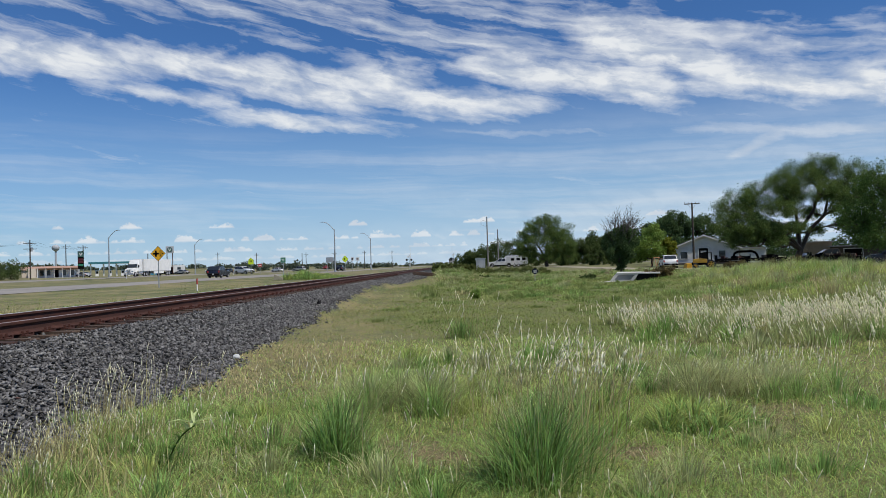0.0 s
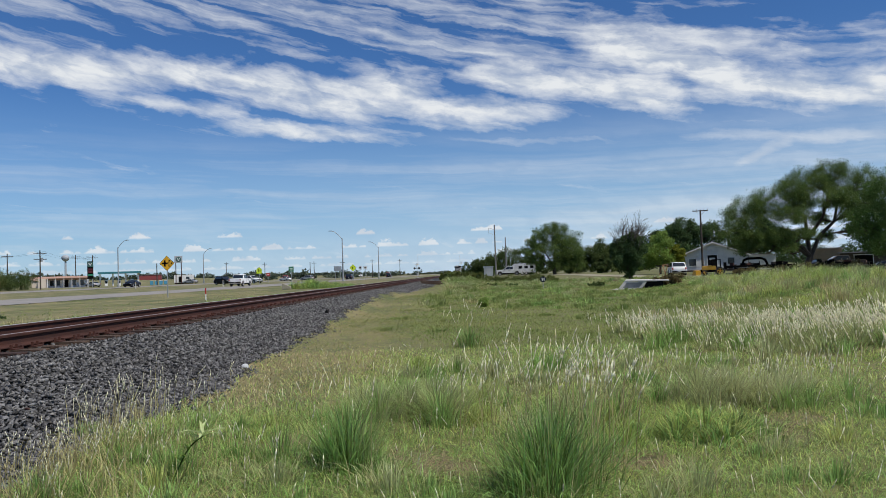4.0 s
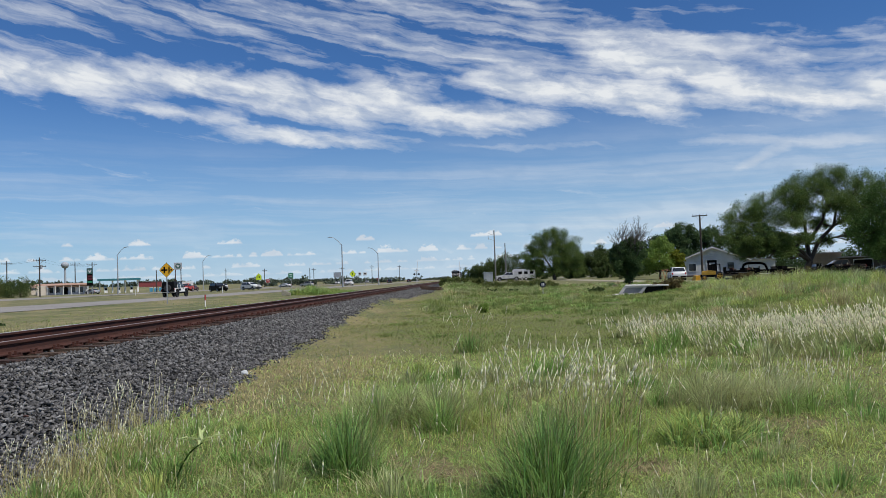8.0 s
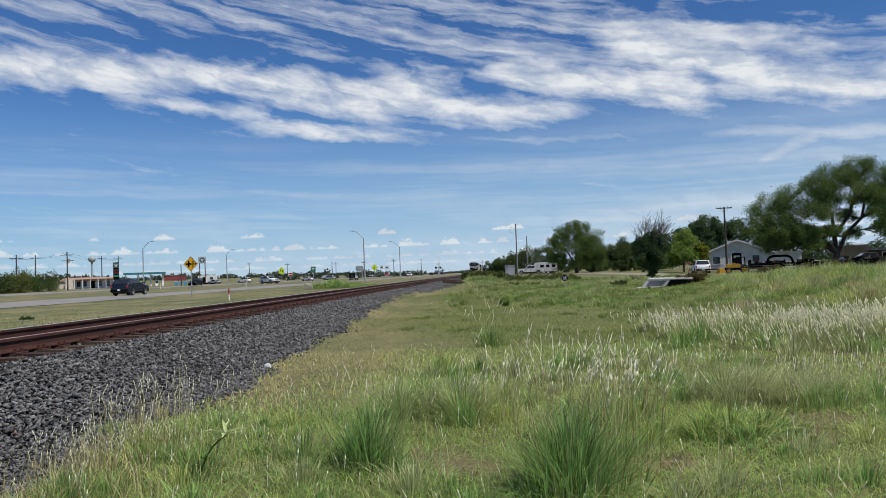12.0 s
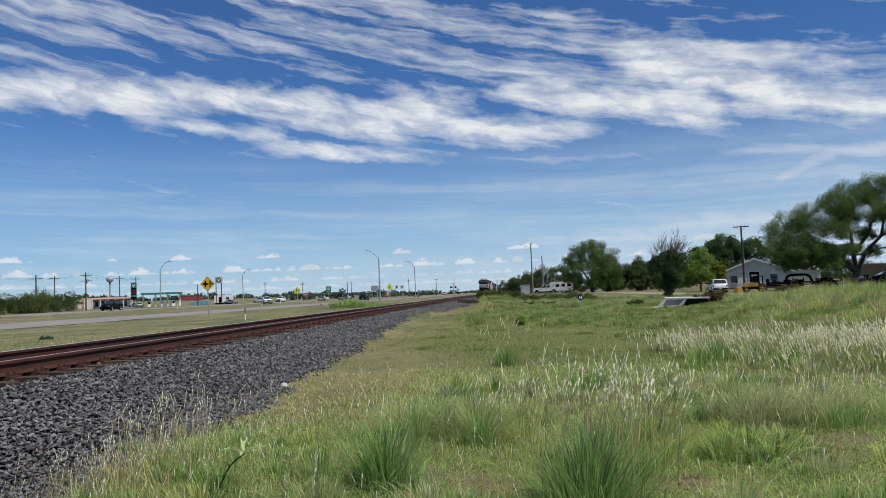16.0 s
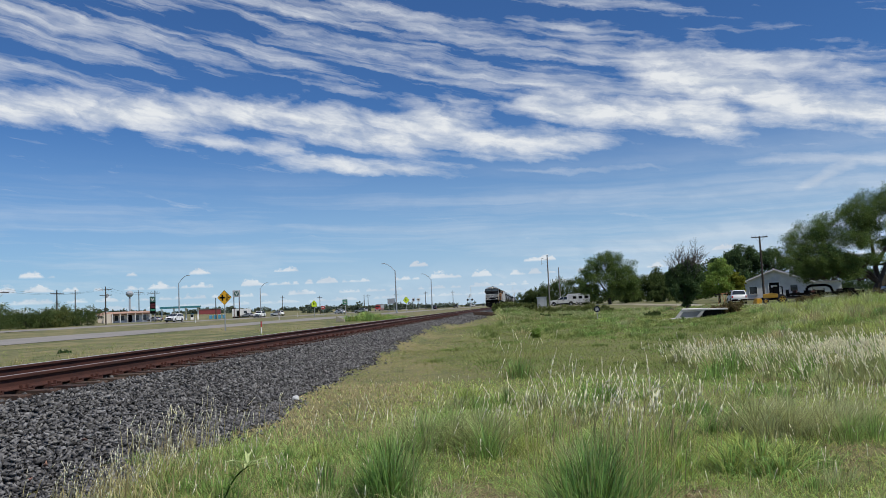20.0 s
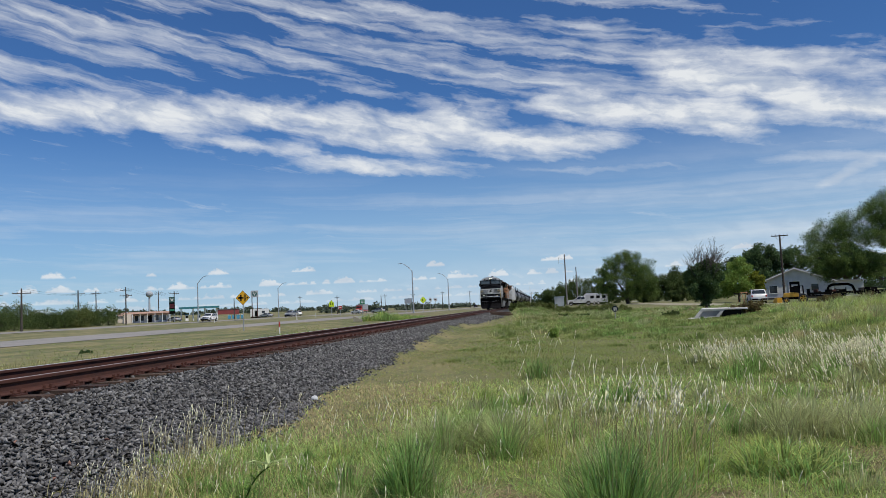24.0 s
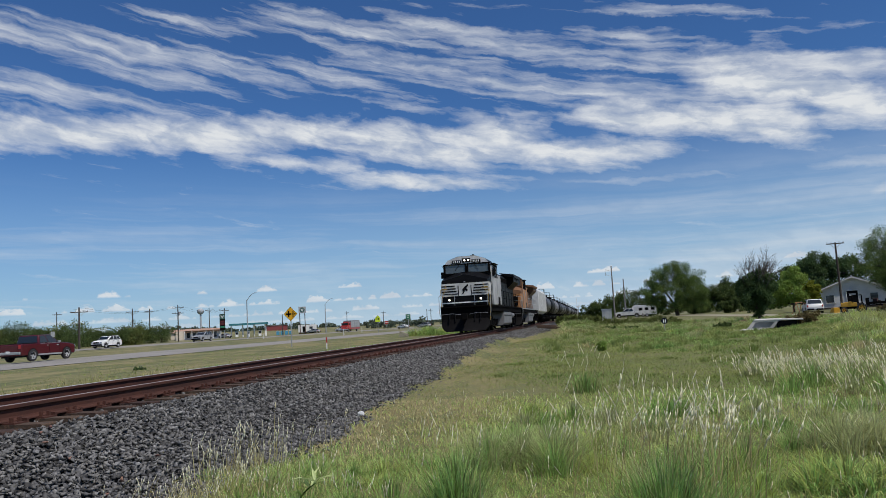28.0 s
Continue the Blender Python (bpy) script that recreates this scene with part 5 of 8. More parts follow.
    for i in range(15):
        x, y = -1.2 + i * 0.72 + (i % 3) * 0.2, 78 + (i * 7) % 15
        h = 0.62 + 0.38 * ((i * 5) % 7) / 6
        tree("weed_bush", x, y, [(-0.7, 0, h * 0.45, h * 0.6, 0.7), (0.6, 0.3, h * 0.5, h * 0.6, 0.7), (0, -0.3, h * 0.75, h * 0.45, 0.8)], LEAF_WEED,
             "waist-high olive weeds on the bank before the side road", 260 + i, 0.03, 0.25, 0.10, 2000, clumps=14, cat="bush", twigs=False, slim=0.26)
    # thorn brush beyond the far carriageway
    rng = np.random.RandomState(21)
    for i in range(58):
        u = i / 57
        x, y = -88 - 26 * rng.rand() - 12 * (1 - u), 70 + u * 88 + rng.uniform(-4, 4)
        x = min(x, -0.608 * y - 2.0)
        h = rng.uniform(3.2, 5.0)
        tree("brush", x, y, [(-1.6, 0, h * 0.5, h * 0.5, 0.8), (1.4, 0, h * 0.62, h * 0.48, 0.8), (0, 0.5, h * 0.8, h * 0.36, 0.8), (0.3, -1, h * 0.25, h * 0.6, 0.5)], LEAF_WEED if i % 5 == 2 else LEAF_BRUSH, "grey-green thorn brush beyond the highway", 100 + i,
             0.12, 0.8, 0.22, 4200, clumps=24, twigs=False, cat="bush", slim=0.30)


trees()


def far_woods():
    """Low dark line of far trees along the horizon."""
    rng = np.random.RandomState(31)
    C, R, n = [], [], []
    for _ in range(760):
        a = radians(rng.uniform(-52, 40))
        d = rng.uniform(420, 1500)
        x, y = d * math.sin(a), d * math.cos(a)
        if -30 < x < 8:
            continue
        h = rng.uniform(1.4, 3.8) * (1.0 if d < 800 else 1.5) * rng.choice([0.5, 1.0, 1.35])
        for _ in range(3):
            C.append(np.array((x + rng.normal(0, 4), y + rng.normal(0, 4), float(ground_z(x, y)) + h * rng.uniform(0.2, 0.8))))
            R.append(h * 0.50)
            n.append(46)
    # leaf colour carries the haze of the distance
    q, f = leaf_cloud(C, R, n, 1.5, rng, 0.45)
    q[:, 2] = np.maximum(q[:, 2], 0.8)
    tagged(new("far_woods", soup("far_woods", q, f, LEAF_HAZED)), "low dark line of far trees along the horizon", "woods", kind="stuff")


far_woods()

# ---- the train; each vehicle faces -y from its front at y = 0, wheels on z = 0 ----
def wheelset(parent, y, r=0.5, gauge=0.7535):
    g = G()
    for s in (-1, 1):
        g.tube((s * gauge - 0.07, 0, 0), (s * gauge + 0.07, 0, 0), r, r, 20)
        g.tube((s * (gauge - 0.08) - 0.015, 0, 0), (s * (gauge - 0.08) + 0.015, 0, 0), r + 0.03, r + 0.03, 20)
    g.tube((-gauge, 0, 0), (gauge, 0, 0), 0.09, 0.09, 10)
    return part("wheelset", g, DARK, parent, "steel wheels on an axle", at=pose(0, y, r))


def bogie(parent, y, axles, pitch):
    g = G()
    half = (axles - 1) * pitch / 2 + 0.55
    for s in (-1, 1):
        g.slab([(-half, 0.55), (-half + 0.3, 0.78), (half - 0.3, 0.78), (half, 0.55), (half - 0.2, 0.42), (0.4, 0.36), (-0.4, 0.36), (-half + 0.2, 0.42)], "x", s * 0.98 - 0.09, s * 0.98 + 0.09)
        for i in range(axles):
            yy = (i - (axles - 1) / 2) * pitch
            g.box((s * 1.08, yy, 0.5), (0.14, 0.34, 0.34))
            g.tube((s * 1.03, yy + pitch / 2 - 0.1, 0.4), (s * 1.03, yy + pitch / 2 - 0.1, 0.75), 0.09, 0.09, 8)
    ob = part("bogie", g, DARK, parent, "dark cast-steel truck frame", at=pose(0, y, 0))
    for i in range(axles):
        wheelset(ob, (i - (axles - 1) / 2) * pitch)
    return ob


def locomotive(name, label, at_nose, hood, cab_side, roof, stripe, tank, lamps=None):
    lamps = lamps or GLASS
    ob = thing(name, label, "locomotive", group="cars of the freight train")
    W, UP, UP2 = 1.52, pose(0, 0, 0.14), pose(0, 0, 0.26)
    # frame, pilot and plough
    part("underframe", G().box((0, 11.4, 1.42), (2.9, 21.6, 0.34)), DARK, ob, bevel=0.02)
    part("walkway_edge", G().box((1.49, 11.4, 1.62), (0.05, 21.4, 0.09)).box((-1.49, 11.4, 1.62), (0.05, 21.4, 0.09)), DARK if hood is BLACK else stripe, ob)
    part("pilot", G().slab([(-1.5, 0.72), (1.5, 0.72), (1.52, 1.58), (-1.52, 1.58)], "y", 0.3, 0.75), DARK, ob, bevel=0.02)
    # plough: a curved V blade that narrows below and rolls forward at the foot
    rows = []
    for z, w, lead, back in ((0.86, 1.46, 0.16, 0.42), (0.62, 1.47, 0.08, 0.40), (0.36, 1.42, -0.06, 0.40), (0.20, 1.30, -0.20, 0.40), (0.12, 1.16, -0.26, 0.40)):
        ring = [(w * k, lead + 0.30 * abs(k) ** 1.6 - 0.12, z) for k in np.linspace(-1, 1, 9)]
        rows.append(ring + [(w, back + 0.05, z), (-w, back + 0.05, z)])
    part("snow_plough", G().loft(rows), PLOUGH, ob, "worn dark steel snow plough", smooth=True)
    part("coupler", G().box((0, -0.1, 0.98), (0.3, 0.8, 0.26)).box((0.06, -0.45, 0.98), (0.34, 0.3, 0.36)), DARK, ob, bevel=0.02)
    for x in (-0.95, -0.6, 0.6, 0.95):
        part("air_hose", G().path([(x, 0.3, 1.2), (x, 0.1, 0.95), (x * 0.98, 0.0, 0.7)], 0.035), BLACK, ob, "black brake hose")
    for s in (-1, 1):
        g = G()
        for k in range(4):
            g.box((s * 1.3, 0.72, 0.4 + k * 0.34), (0.42, 0.5, 0.04))
        g.box((s * 1.1, 0.72, 0.92), (0.04, 0.5, 1.1)).box((s * 1.51, 0.72, 0.92), (0.03, 0.5, 1.1))
        part("step_well", g, DARK, ob)
        g = G().path([(s * 1.47, 0.35, 1.65), (s * 1.47, 0.35, 2.7), (s * 1.05, 0.35, 2.7)], 0.022)
        g.path([(s * 1.5, 0.95, 0.7), (s * 1.5, 0.95, 2.7)], 0.022).path([(s * 1.5, 0.4, 0.7), (s * 1.5, 0.4, 1.7)], 0.022)
        part("front_rail", G().path([(s * 1.40, 0.32, 1.62), (s * 1.40, 0.32, 2.35), (s * 0.62, 0.32, 2.35), (s * 0.62, 0.32, 1.62)], 0.016), GALV, ob, "pale rail across the front walkway")
        part("corner_rail", G().path([(s * 1.50, 0.30, 0.95), (s * 1.58, 0.24, 1.25), (s * 1.58, 0.24, 2.25), (s * 1.46, 0.34, 2.42)], 0.02), GALV, ob, "bent pale corner rail")
        part("grab_rail", g, GRAB if stripe is WHITE else stripe, ob, "yellow grab rails by the steps")
    # nose: broad, with a sloping top
    nose = G()
    nose.loft([[(-1.42, 0.62, 1.65), (1.42, 0.62, 1.65), (1.42, 0.62, 3.02), (0.05, 0.66, 3.36), (-0.05, 0.66, 3.36), (-1.42, 0.62, 3.02)],
               [(-1.5, 2.0, 1.65), (1.5, 2.0, 1.65), (1.5, 2.0, 3.22), (0.75, 2.0, 3.55), (-0.75, 2.0, 3.55), (-1.5, 2.0, 3.22)]])
    part("nose", nose, at_nose, ob, "nose of the cab", bevel=0.05)
    # bars on the nose: pale with dark stripes between
    fy = 0.60
    if hood is BLACK:
        part("nose_panel", G().box((0, fy, 2.66), (2.90, 0.03, 0.78)), NOSE_PALE, ob, "pale band across the nose")
        for s in (-1, 1):
            for k in range(4):
                a, b = 0.46 + 0.05 * k, (1.32, 1.44, 1.44, 1.44)[k]
                part("nose_stripe", G().slab([(s * a, 0), (s * b, 0), (s * b, 0.075), (s * a, 0.075)], "y", fy - 0.03, fy - 0.012), BLACK, ob, "black stripe", at=pose(0, 0, 2.36 + k * 0.165))
            part("nose_stripe", G().box((s * 0.40, fy - 0.02, 2.60), (0.05, 0.02, 0.62)), BLACK, ob, "black stripe")
            part("nose_side_band", G().box((s * 1.475, 1.15, 2.66), (0.03, 1.0, 0.78)), NOSE_PALE, ob, "pale band round the side of the nose")
            part("nose_grab_iron", G().path([(s * 1.15, fy - 0.06, 3.0), (s * 1.30, fy - 0.12, 2.5), (s * 1.44, 0.42, 2.15)], 0.015), GRAB, ob, "dull yellow sloping grab iron")
        part("nose_emblem", G().slab([(-0.22, 2.36), (-0.1, 2.5), (-0.16, 2.66), (0.0, 2.82), (0.2, 2.98), (0.24, 2.88), (0.1, 2.74), (0.2, 2.6), (0.1, 2.52), (0.02, 2.62), (-0.06, 2.42)], "y", fy - 0.03, fy - 0.012), BLACK, ob, "dark plain emblem")
        part("nose_line", G().box((0, 0.5, 1.86), (2.9, 0.03, 0.07)), WHITE, ob, "white line")
    else:
        part("nose_panel", G().box((0, fy, 2.5), (2.3, 0.03, 0.5)), BLACK, ob, "dark band on the nose")
    # cab
    cab = G()
    side = [(-W, 1.66), (W, 1.66), (W, 4.16), (1.18, 4.56), (0.55, 4.76), (-0.55, 4.76), (-1.18, 4.56), (-W, 4.16)]
    cab.slab(side, "y", 1.95, 4.7)
    part("cab", cab, cab_side, ob, "square cab", bevel=0.04)
    brow = [(-1.54, 4.05), (1.54, 4.05), (1.2, 4.45), (0.56, 4.67), (-0.56, 4.67), (-1.2, 4.45)]
    part("cab_front", G().slab(brow, "y", 1.86, 2.0), HOPPER if hood is BLACK else hood, ob, "pale brow above the windscreen", at=UP)
    part("cab_roof", G().slab([(-1.56, 4.03), (-1.2, 4.46), (-0.56, 4.68), (0.56, 4.68), (1.2, 4.46), (1.56, 4.03), (1.2, 4.40), (0.55, 4.6), (-0.55, 4.6), (-1.2, 4.4)], "y", 1.9, 4.78), roof, ob, at=UP)
    part("dark_brow", G().slab([(-1.5, 3.02), (1.5, 3.02), (1.5, 3.46), (0.0, 3.74), (-1.5, 3.46)], "y", 1.85, 1.94), BLACK if hood is BLACK else hood, ob, at=UP2)
    part("nose_top", G().loft([[(-1.44, 0.605, 2.98), (1.44, 0.605, 2.98), (1.44, 0.62, 3.22), (0.05, 0.64, 3.58), (-0.05, 0.64, 3.58), (-1.44, 0.62, 3.22)],
                               [(-1.51, 1.9, 3.0), (1.51, 1.9, 3.0), (1.51, 1.9, 3.48), (0.76, 1.9, 3.78), (-0.76, 1.9, 3.78), (-1.51, 1.9, 3.48)]]), BLACK if hood is BLACK else hood, ob, "dark top of the nose")
    for s in (-1, 1):
        part("windscreen", G().slab([(s * 0.10, 3.56), (s * 1.36, 3.46), (s * 1.36, 3.98), (s * 0.10, 4.02)], "y", 1.83, 1.9), SKY_SCREEN, ob, "windscreen pane paled as if reflecting sky", at=UP2)
        part("window_frame", G().box((s * 0.06, 1.82, 3.78), (0.09, 0.1, 0.6)).box((s * 1.43, 1.82, 3.74), (0.12, 0.1, 0.66)).box((s * 0.74, 1.82, 4.045), (1.45, 0.1, 0.07)).box((s * 0.74, 1.82, 3.47), (1.45, 0.1, 0.05)), DARK if hood is BLACK else hood, ob, "dark windscreen frame", at=UP2)
        part("wiper", G().tube((s * 0.5, 1.80, 3.98), (s * 0.75, 1.80, 3.66), 0.014, 0.014, 5), BLACK, ob, at=UP2)
        part("number_board", G().box((s * 0.62, 1.84, 4.33), (0.56, 0.05, 0.2)), BLACK, ob, "dark number board with pale bars", at=UP)
        g = G()
        for k in range(4):
            g.box((s * 0.62 - 0.17 + k * 0.115, 1.805, 4.33), (0.05, 0.012, 0.13))
        part("number_bars", g, WHITE, ob, "pale bars", at=UP)
        part("side_window", G().box((s * 1.525, 2.75, 3.72), (0.03, 0.6, 0.52)).box((s * 1.525, 3.75, 3.72), (0.03, 0.85, 0.52)), GLASS, ob, "dark cab side window")
        part("mirror", G().box((s * 1.66, 2.32, 3.7), (0.2, 0.05, 0.42)), BLACK, ob)
        part("cab_door", G().box((s * 1.53, 2.3, 2.5), (0.02, 0.5, 1.6)), cab_side, ob, bevel=0.01)
        part("ditch_light", G().tube((s * 0.98, 0.46, 2.04), (s * 0.98, 0.55, 2.04), 0.06, 0.06, 14), lamps, ob, "round ditch light")
        part("ditch_light_box", G().box((s * 0.98, 0.62, 2.04), (0.32, 0.16, 0.3)), BLACK, ob)
        part("headlight", G().tube((s * 0.115, 1.80, 4.40), (s * 0.115, 1.88, 4.40), 0.06, 0.06, 14), lamps, ob, "round headlight", at=UP)
    part("headlight_box", G().box((0, 1.88, 4.40), (0.52, 0.1, 0.26)), BLACK, ob, at=UP)
    part("nose_door", G().box((-0.0, fy + 0.02, 1.98), (0.7, 0.03, 0.5)), BLACK, ob)
    part("front_walkway", G().box((0, 0.42, 1.60), (3.0, 0.5, 0.08)), DARK, ob)
    part("nose_lamp", G().tube((0, fy - 0.03, 3.14), (0, fy + 0.04, 3.14), 0.035, 0.035, 10), SILVER, ob)
    for s in (-1, 1):
        part("uncoupling_lever", G().path([(s * 0.25, 0.10, 1.12), (s * 0.8, 0.08, 1.20), (s * 1.42, 0.14, 1.16)], 0.014), TANK_PALE, ob, "slim grey uncoupling lever")
        part("sand_box", G().box((s * 1.30, 1.45, 2.0), (0.34, 0.9, 0.66)), BLACK, ob, bevel=0.03)
        g = G()
        for k in range(5):
            g.tube((s * 1.62, 2.55 + k * 0.42, 3.38), (s * 1.62, 2.55 + k * 0.42, 4.22), 0.022, 0.022, 5)
        g.tube((s * 1.62, 2.55, 4.22), (s * 1.62, 4.23, 4.22), 0.022, 0.022, 5).box((s * 1.60, 3.4, 4.28), (0.24, 1.9, 0.04))
        part("window_awning", g, BLACK, ob, "dark sun shade frame over the cab windows")
        part("cab_step_rail", G().path([(s * 1.56, 4.55, 1.7), (s * 1.56, 4.55, 3.3)], 0.02, 5).path([(s * 1.56, 2.02, 1.7), (s * 1.56, 2.02, 3.0)], 0.02, 5), SILVER, ob, "vertical handrail on the cab side")
        g = G()
        for k in range(12):
            g.box((s * 0.965, 7.0 + k * 0.8, 3.72), (0.03, 0.5, 0.34))
        part("hood_grilles", g, DARK, ob, "row of dark intake grilles")
        part("radiator_wing", G().slab([(s * 0.9, 4.22), (s * 1.62, 4.05), (s * 1.62, 4.30), (s * 0.4, 4.46)], "y", 15.6, 21.2), hood, ob, "flared radiator wing")
        part("tank_seam", G().box((s * 1.43, 11.3, 1.0), (0.03, 5.3, 0.05)), DARK, ob)
        for k in range(3):
            part("ladder_rung", G().box((s * 1.5, 21.1, 0.5 + k * 0.36), (0.08, 0.5, 0.04)), DARK, ob)
    # long hood
    part("battery_box", G().box((1.25, 5.4, 1.95), (0.55, 1.4, 0.55)).box((-1.25, 5.4, 1.95), (0.55, 1.4, 0.55)), DARK, ob, bevel=0.03)
    part("hood", G().slab([(-0.92, 1.66), (0.92, 1.66), (0.92, 4.0), (0.6, 4.25), (-0.6, 4.25), (-0.92, 4.0)], "y", 4.7, 21.4), hood, ob, "long engine hood", bevel=0.03)
    for s in (-1, 1):
        for k in range(9):
            part("hood_door", G().box((s * 0.935, 7.2 + k * 1.05, 2.75), (0.03, 0.95, 1.7)), hood, ob, bevel=0.01)
        part("blower_housing", G().box((s * 1.15, 6.0, 2.7), (0.7, 2.2, 2.0)), cab_side, ob, bevel=0.05)
        part("radiator", G().slab([(s * 0.9, 3.2), (s * 1.5, 3.75), (s * 1.5, 4.3), (s * 0.4, 4.4)], "y", 16.6, 20.9), hood, ob, bevel=0.03)
        g = G()
        for y in np.arange(5.2, 21.4, 1.8):
            g.tube((s * 1.46, y, 1.62), (s * 1.46, y, 2.72), 0.02, 0.02, 6)
        g.tube((s * 1.46, 5.2, 2.72), (s * 1.46, 21.2, 2.72), 0.022, 0.022, 6).tube((s * 1.46, 5.2, 2.2), (s * 1.46, 21.2, 2.2), 0.014, 0.014, 6)
        part("handrail", g, DARK if hood is BLACK else stripe, ob, "slim handrail along the walkway")
    part("dynamic_brake", G().box((0, 6.4, 4.35), (2.3, 3.0, 0.5)), roof, ob, bevel=0.08)
    part("exhaust", G().box((0, 12.0, 4.4), (0.7, 0.9, 0.35)), DARK, ob, bevel=0.03)
    part("horn", G().tube((0.3, 3.4, 4.75), (0.3, 2.9, 4.78), 0.03, 0.08, 8).tube((0.15, 3.4, 4.72), (0.15, 3.0, 4.74), 0.03, 0.07, 8).box((0.2, 3.4, 4.68), (0.3, 0.1, 0.1)), BLACK, ob, at=UP)
    part("fuel_tank", G().slab([(-1.42, 1.28), (-1.42, 0.42), (-1.25, 0.28), (1.25, 0.28), (1.42, 0.42), (1.42, 1.28)], "y", 8.6, 14.0), tank, ob, "pale grey fuel tank", bevel=0.04)
    for s in (-1, 1):
        part("air_tank", G().tube((s * 1.25, 14.3, 1.0), (s * 1.25, 16.0, 1.0), 0.2, 0.2, 12), tank, ob, smooth=True)
    bogie(ob, 4.6, 3, 1.85)
    bogie(ob, 18.2, 3, 1.85)
    return ob


def tank_car(label, paint_, belt=None):
    ob = thing("tank_car", label, "tank car", group="cars of the freight train")
    L, r, zc = 16.4, 1.5, 2.72
    rings = []
    for y, k in ((0.62, 0.25), (0.68, 0.6), (0.85, 0.86), (1.15, 1.0), (L - 1.15, 1.0), (L - 0.85, 0.86), (L - 0.68, 0.6), (L - 0.62, 0.25)):
        rings.append([(r * k * math.cos(2 * math.pi * i / 22), y, zc + r * k * math.sin(2 * math.pi * i / 22)) for i in range(22)])
    part("tank", G().loft(rings), paint_, ob, smooth=True)
    for y in (L / 2 - 4.2, L / 2 + 4.2):
        part("tank_band", G().tube((0, y - 0.06, zc), (0, y + 0.06, zc), r + 0.02, r + 0.02, 22), belt or DARK, ob)
    part("underframe", G().box((0, L / 2, 1.02), (0.9, L - 0.4, 0.3)).box((0, 0.9, 1.25), (2.7, 0.9, 0.12)).box((0, L - 0.9, 1.25), (2.7, 0.9, 0.12)), DARK, ob)
    part("dome", G().tube((0, L / 2, zc + r - 0.1), (0, L / 2, zc + r + 0.42), 0.42, 0.42, 14).box((0, L / 2, zc + r + 0.45), (0.95, 0.95, 0.06)), BLACK, ob, "dark manway dome")
    g = G()
    for s in (-1, 1):
        for y in (L / 2 - 1.3, L / 2, L / 2 + 1.3):
            g.tube((s * 0.85, y, zc + r * 0.75), (s * 0.85, y, zc + r + 0.85), 0.022, 0.022, 5)
        g.tube((s * 0.85, L / 2 - 1.3, zc + r + 0.85), (s * 0.85, L / 2 + 1.3, zc + r + 0.85), 0.022, 0.022, 5)
    for y in (L / 2 - 1.3, L / 2 + 1.3):
        g.tube((-0.85, y, zc + r + 0.85), (0.85, y, zc + r + 0.85), 0.022, 0.022, 5)
    part("platform_rail", g, BLACK, ob, "black railing of the top platform")
    part("platform", G().box((0, L / 2, zc + r + 0.05), (1.9, 2.7, 0.06)), DARK, ob)
    g = G()
    for s in (-1, 1):
        g.tube((s * 1.42, 0.4, 1.3), (s * 1.42, 0.4, 2.3), 0.02, 0.02, 5).tube((s * 1.42, 0.4, 2.2), (s * 1.42, L - 0.4, 1.9), 0.018, 0.018, 5)
    part("side_rail", g, DARK, ob)
    bogie(ob, 2.0, 2, 1.78)
    bogie(ob, L - 2.0, 2, 1.78)
    return ob


def hopper_car():
    ob = thing("hopper_car", "pale grey ribbed covered hopper car", "hopper car", group="cars of the freight train")
    L = 17.5
    part("body", G().slab([(-1.55, 1.5), (-1.1, 1.15), (1.1, 1.15), (1.55, 1.5), (1.58, 3.9), (1.25, 4.35), (-1.25, 4.35), (-1.58, 3.9)], "y", 0.9, L - 0.9), HOPPER, ob, bevel=0.05)
    for s in (-1, 1):
        for k in range(14):
            part("rib", G().box((s * 1.6, 1.3 + k * 1.13, 2.7), (0.07, 0.1, 2.4)), HOPPER, ob)
    part("roof_walk", G().box((0, L / 2, 4.48), (0.9, L - 2, 0.06)), GALV, ob)
    for k in range(4):
        part("hatch", G().box((0, 3 + k * 3.8, 4.42), (0.8, 2.4, 0.16)), HOPPER, ob, bevel=0.03)
        part("chute", G().slab([(-1.1, 1.15), (1.1, 1.15), (0.5, 0.45), (-0.5, 0.45)], "y", 2.6 + k * 3.6, 4.6 + k * 3.6), DARK, ob)
    part("underframe", G().box((0, L / 2, 1.05), (0.7, L - 0.4, 0.25)).box((0, 0.5, 1.15), (2.9, 0.5, 0.15)).box((0, L - 0.5, 1.15), (2.9, 0.5, 0.15)), DARK, ob)
    bogie(ob, 1.9, 2, 1.78)
    bogie(ob, L - 1.9, 2, 1.78)
    return ob


CAB_GREY = paint("grimy_pale_grey_paint", (0.44, 0.44, 0.445), 0.55, dirt=0.2, spec=0.3)
GRAB = paint("dull_yellow_rail_paint", (0.42, 0.27, 0.05), 0.6, dirt=0.2)
NOSE_PALE = paint("chalky_white_paint", (0.62, 0.62, 0.60), 0.55, dirt=0.2, spec=0.3)
ORANGE_BROWN = paint("brown_orange_paint", (0.20, 0.10, 0.05), 0.6, dirt=0.25, spec=0.2)
TRAIN = []          # (thing, metres behind the front)


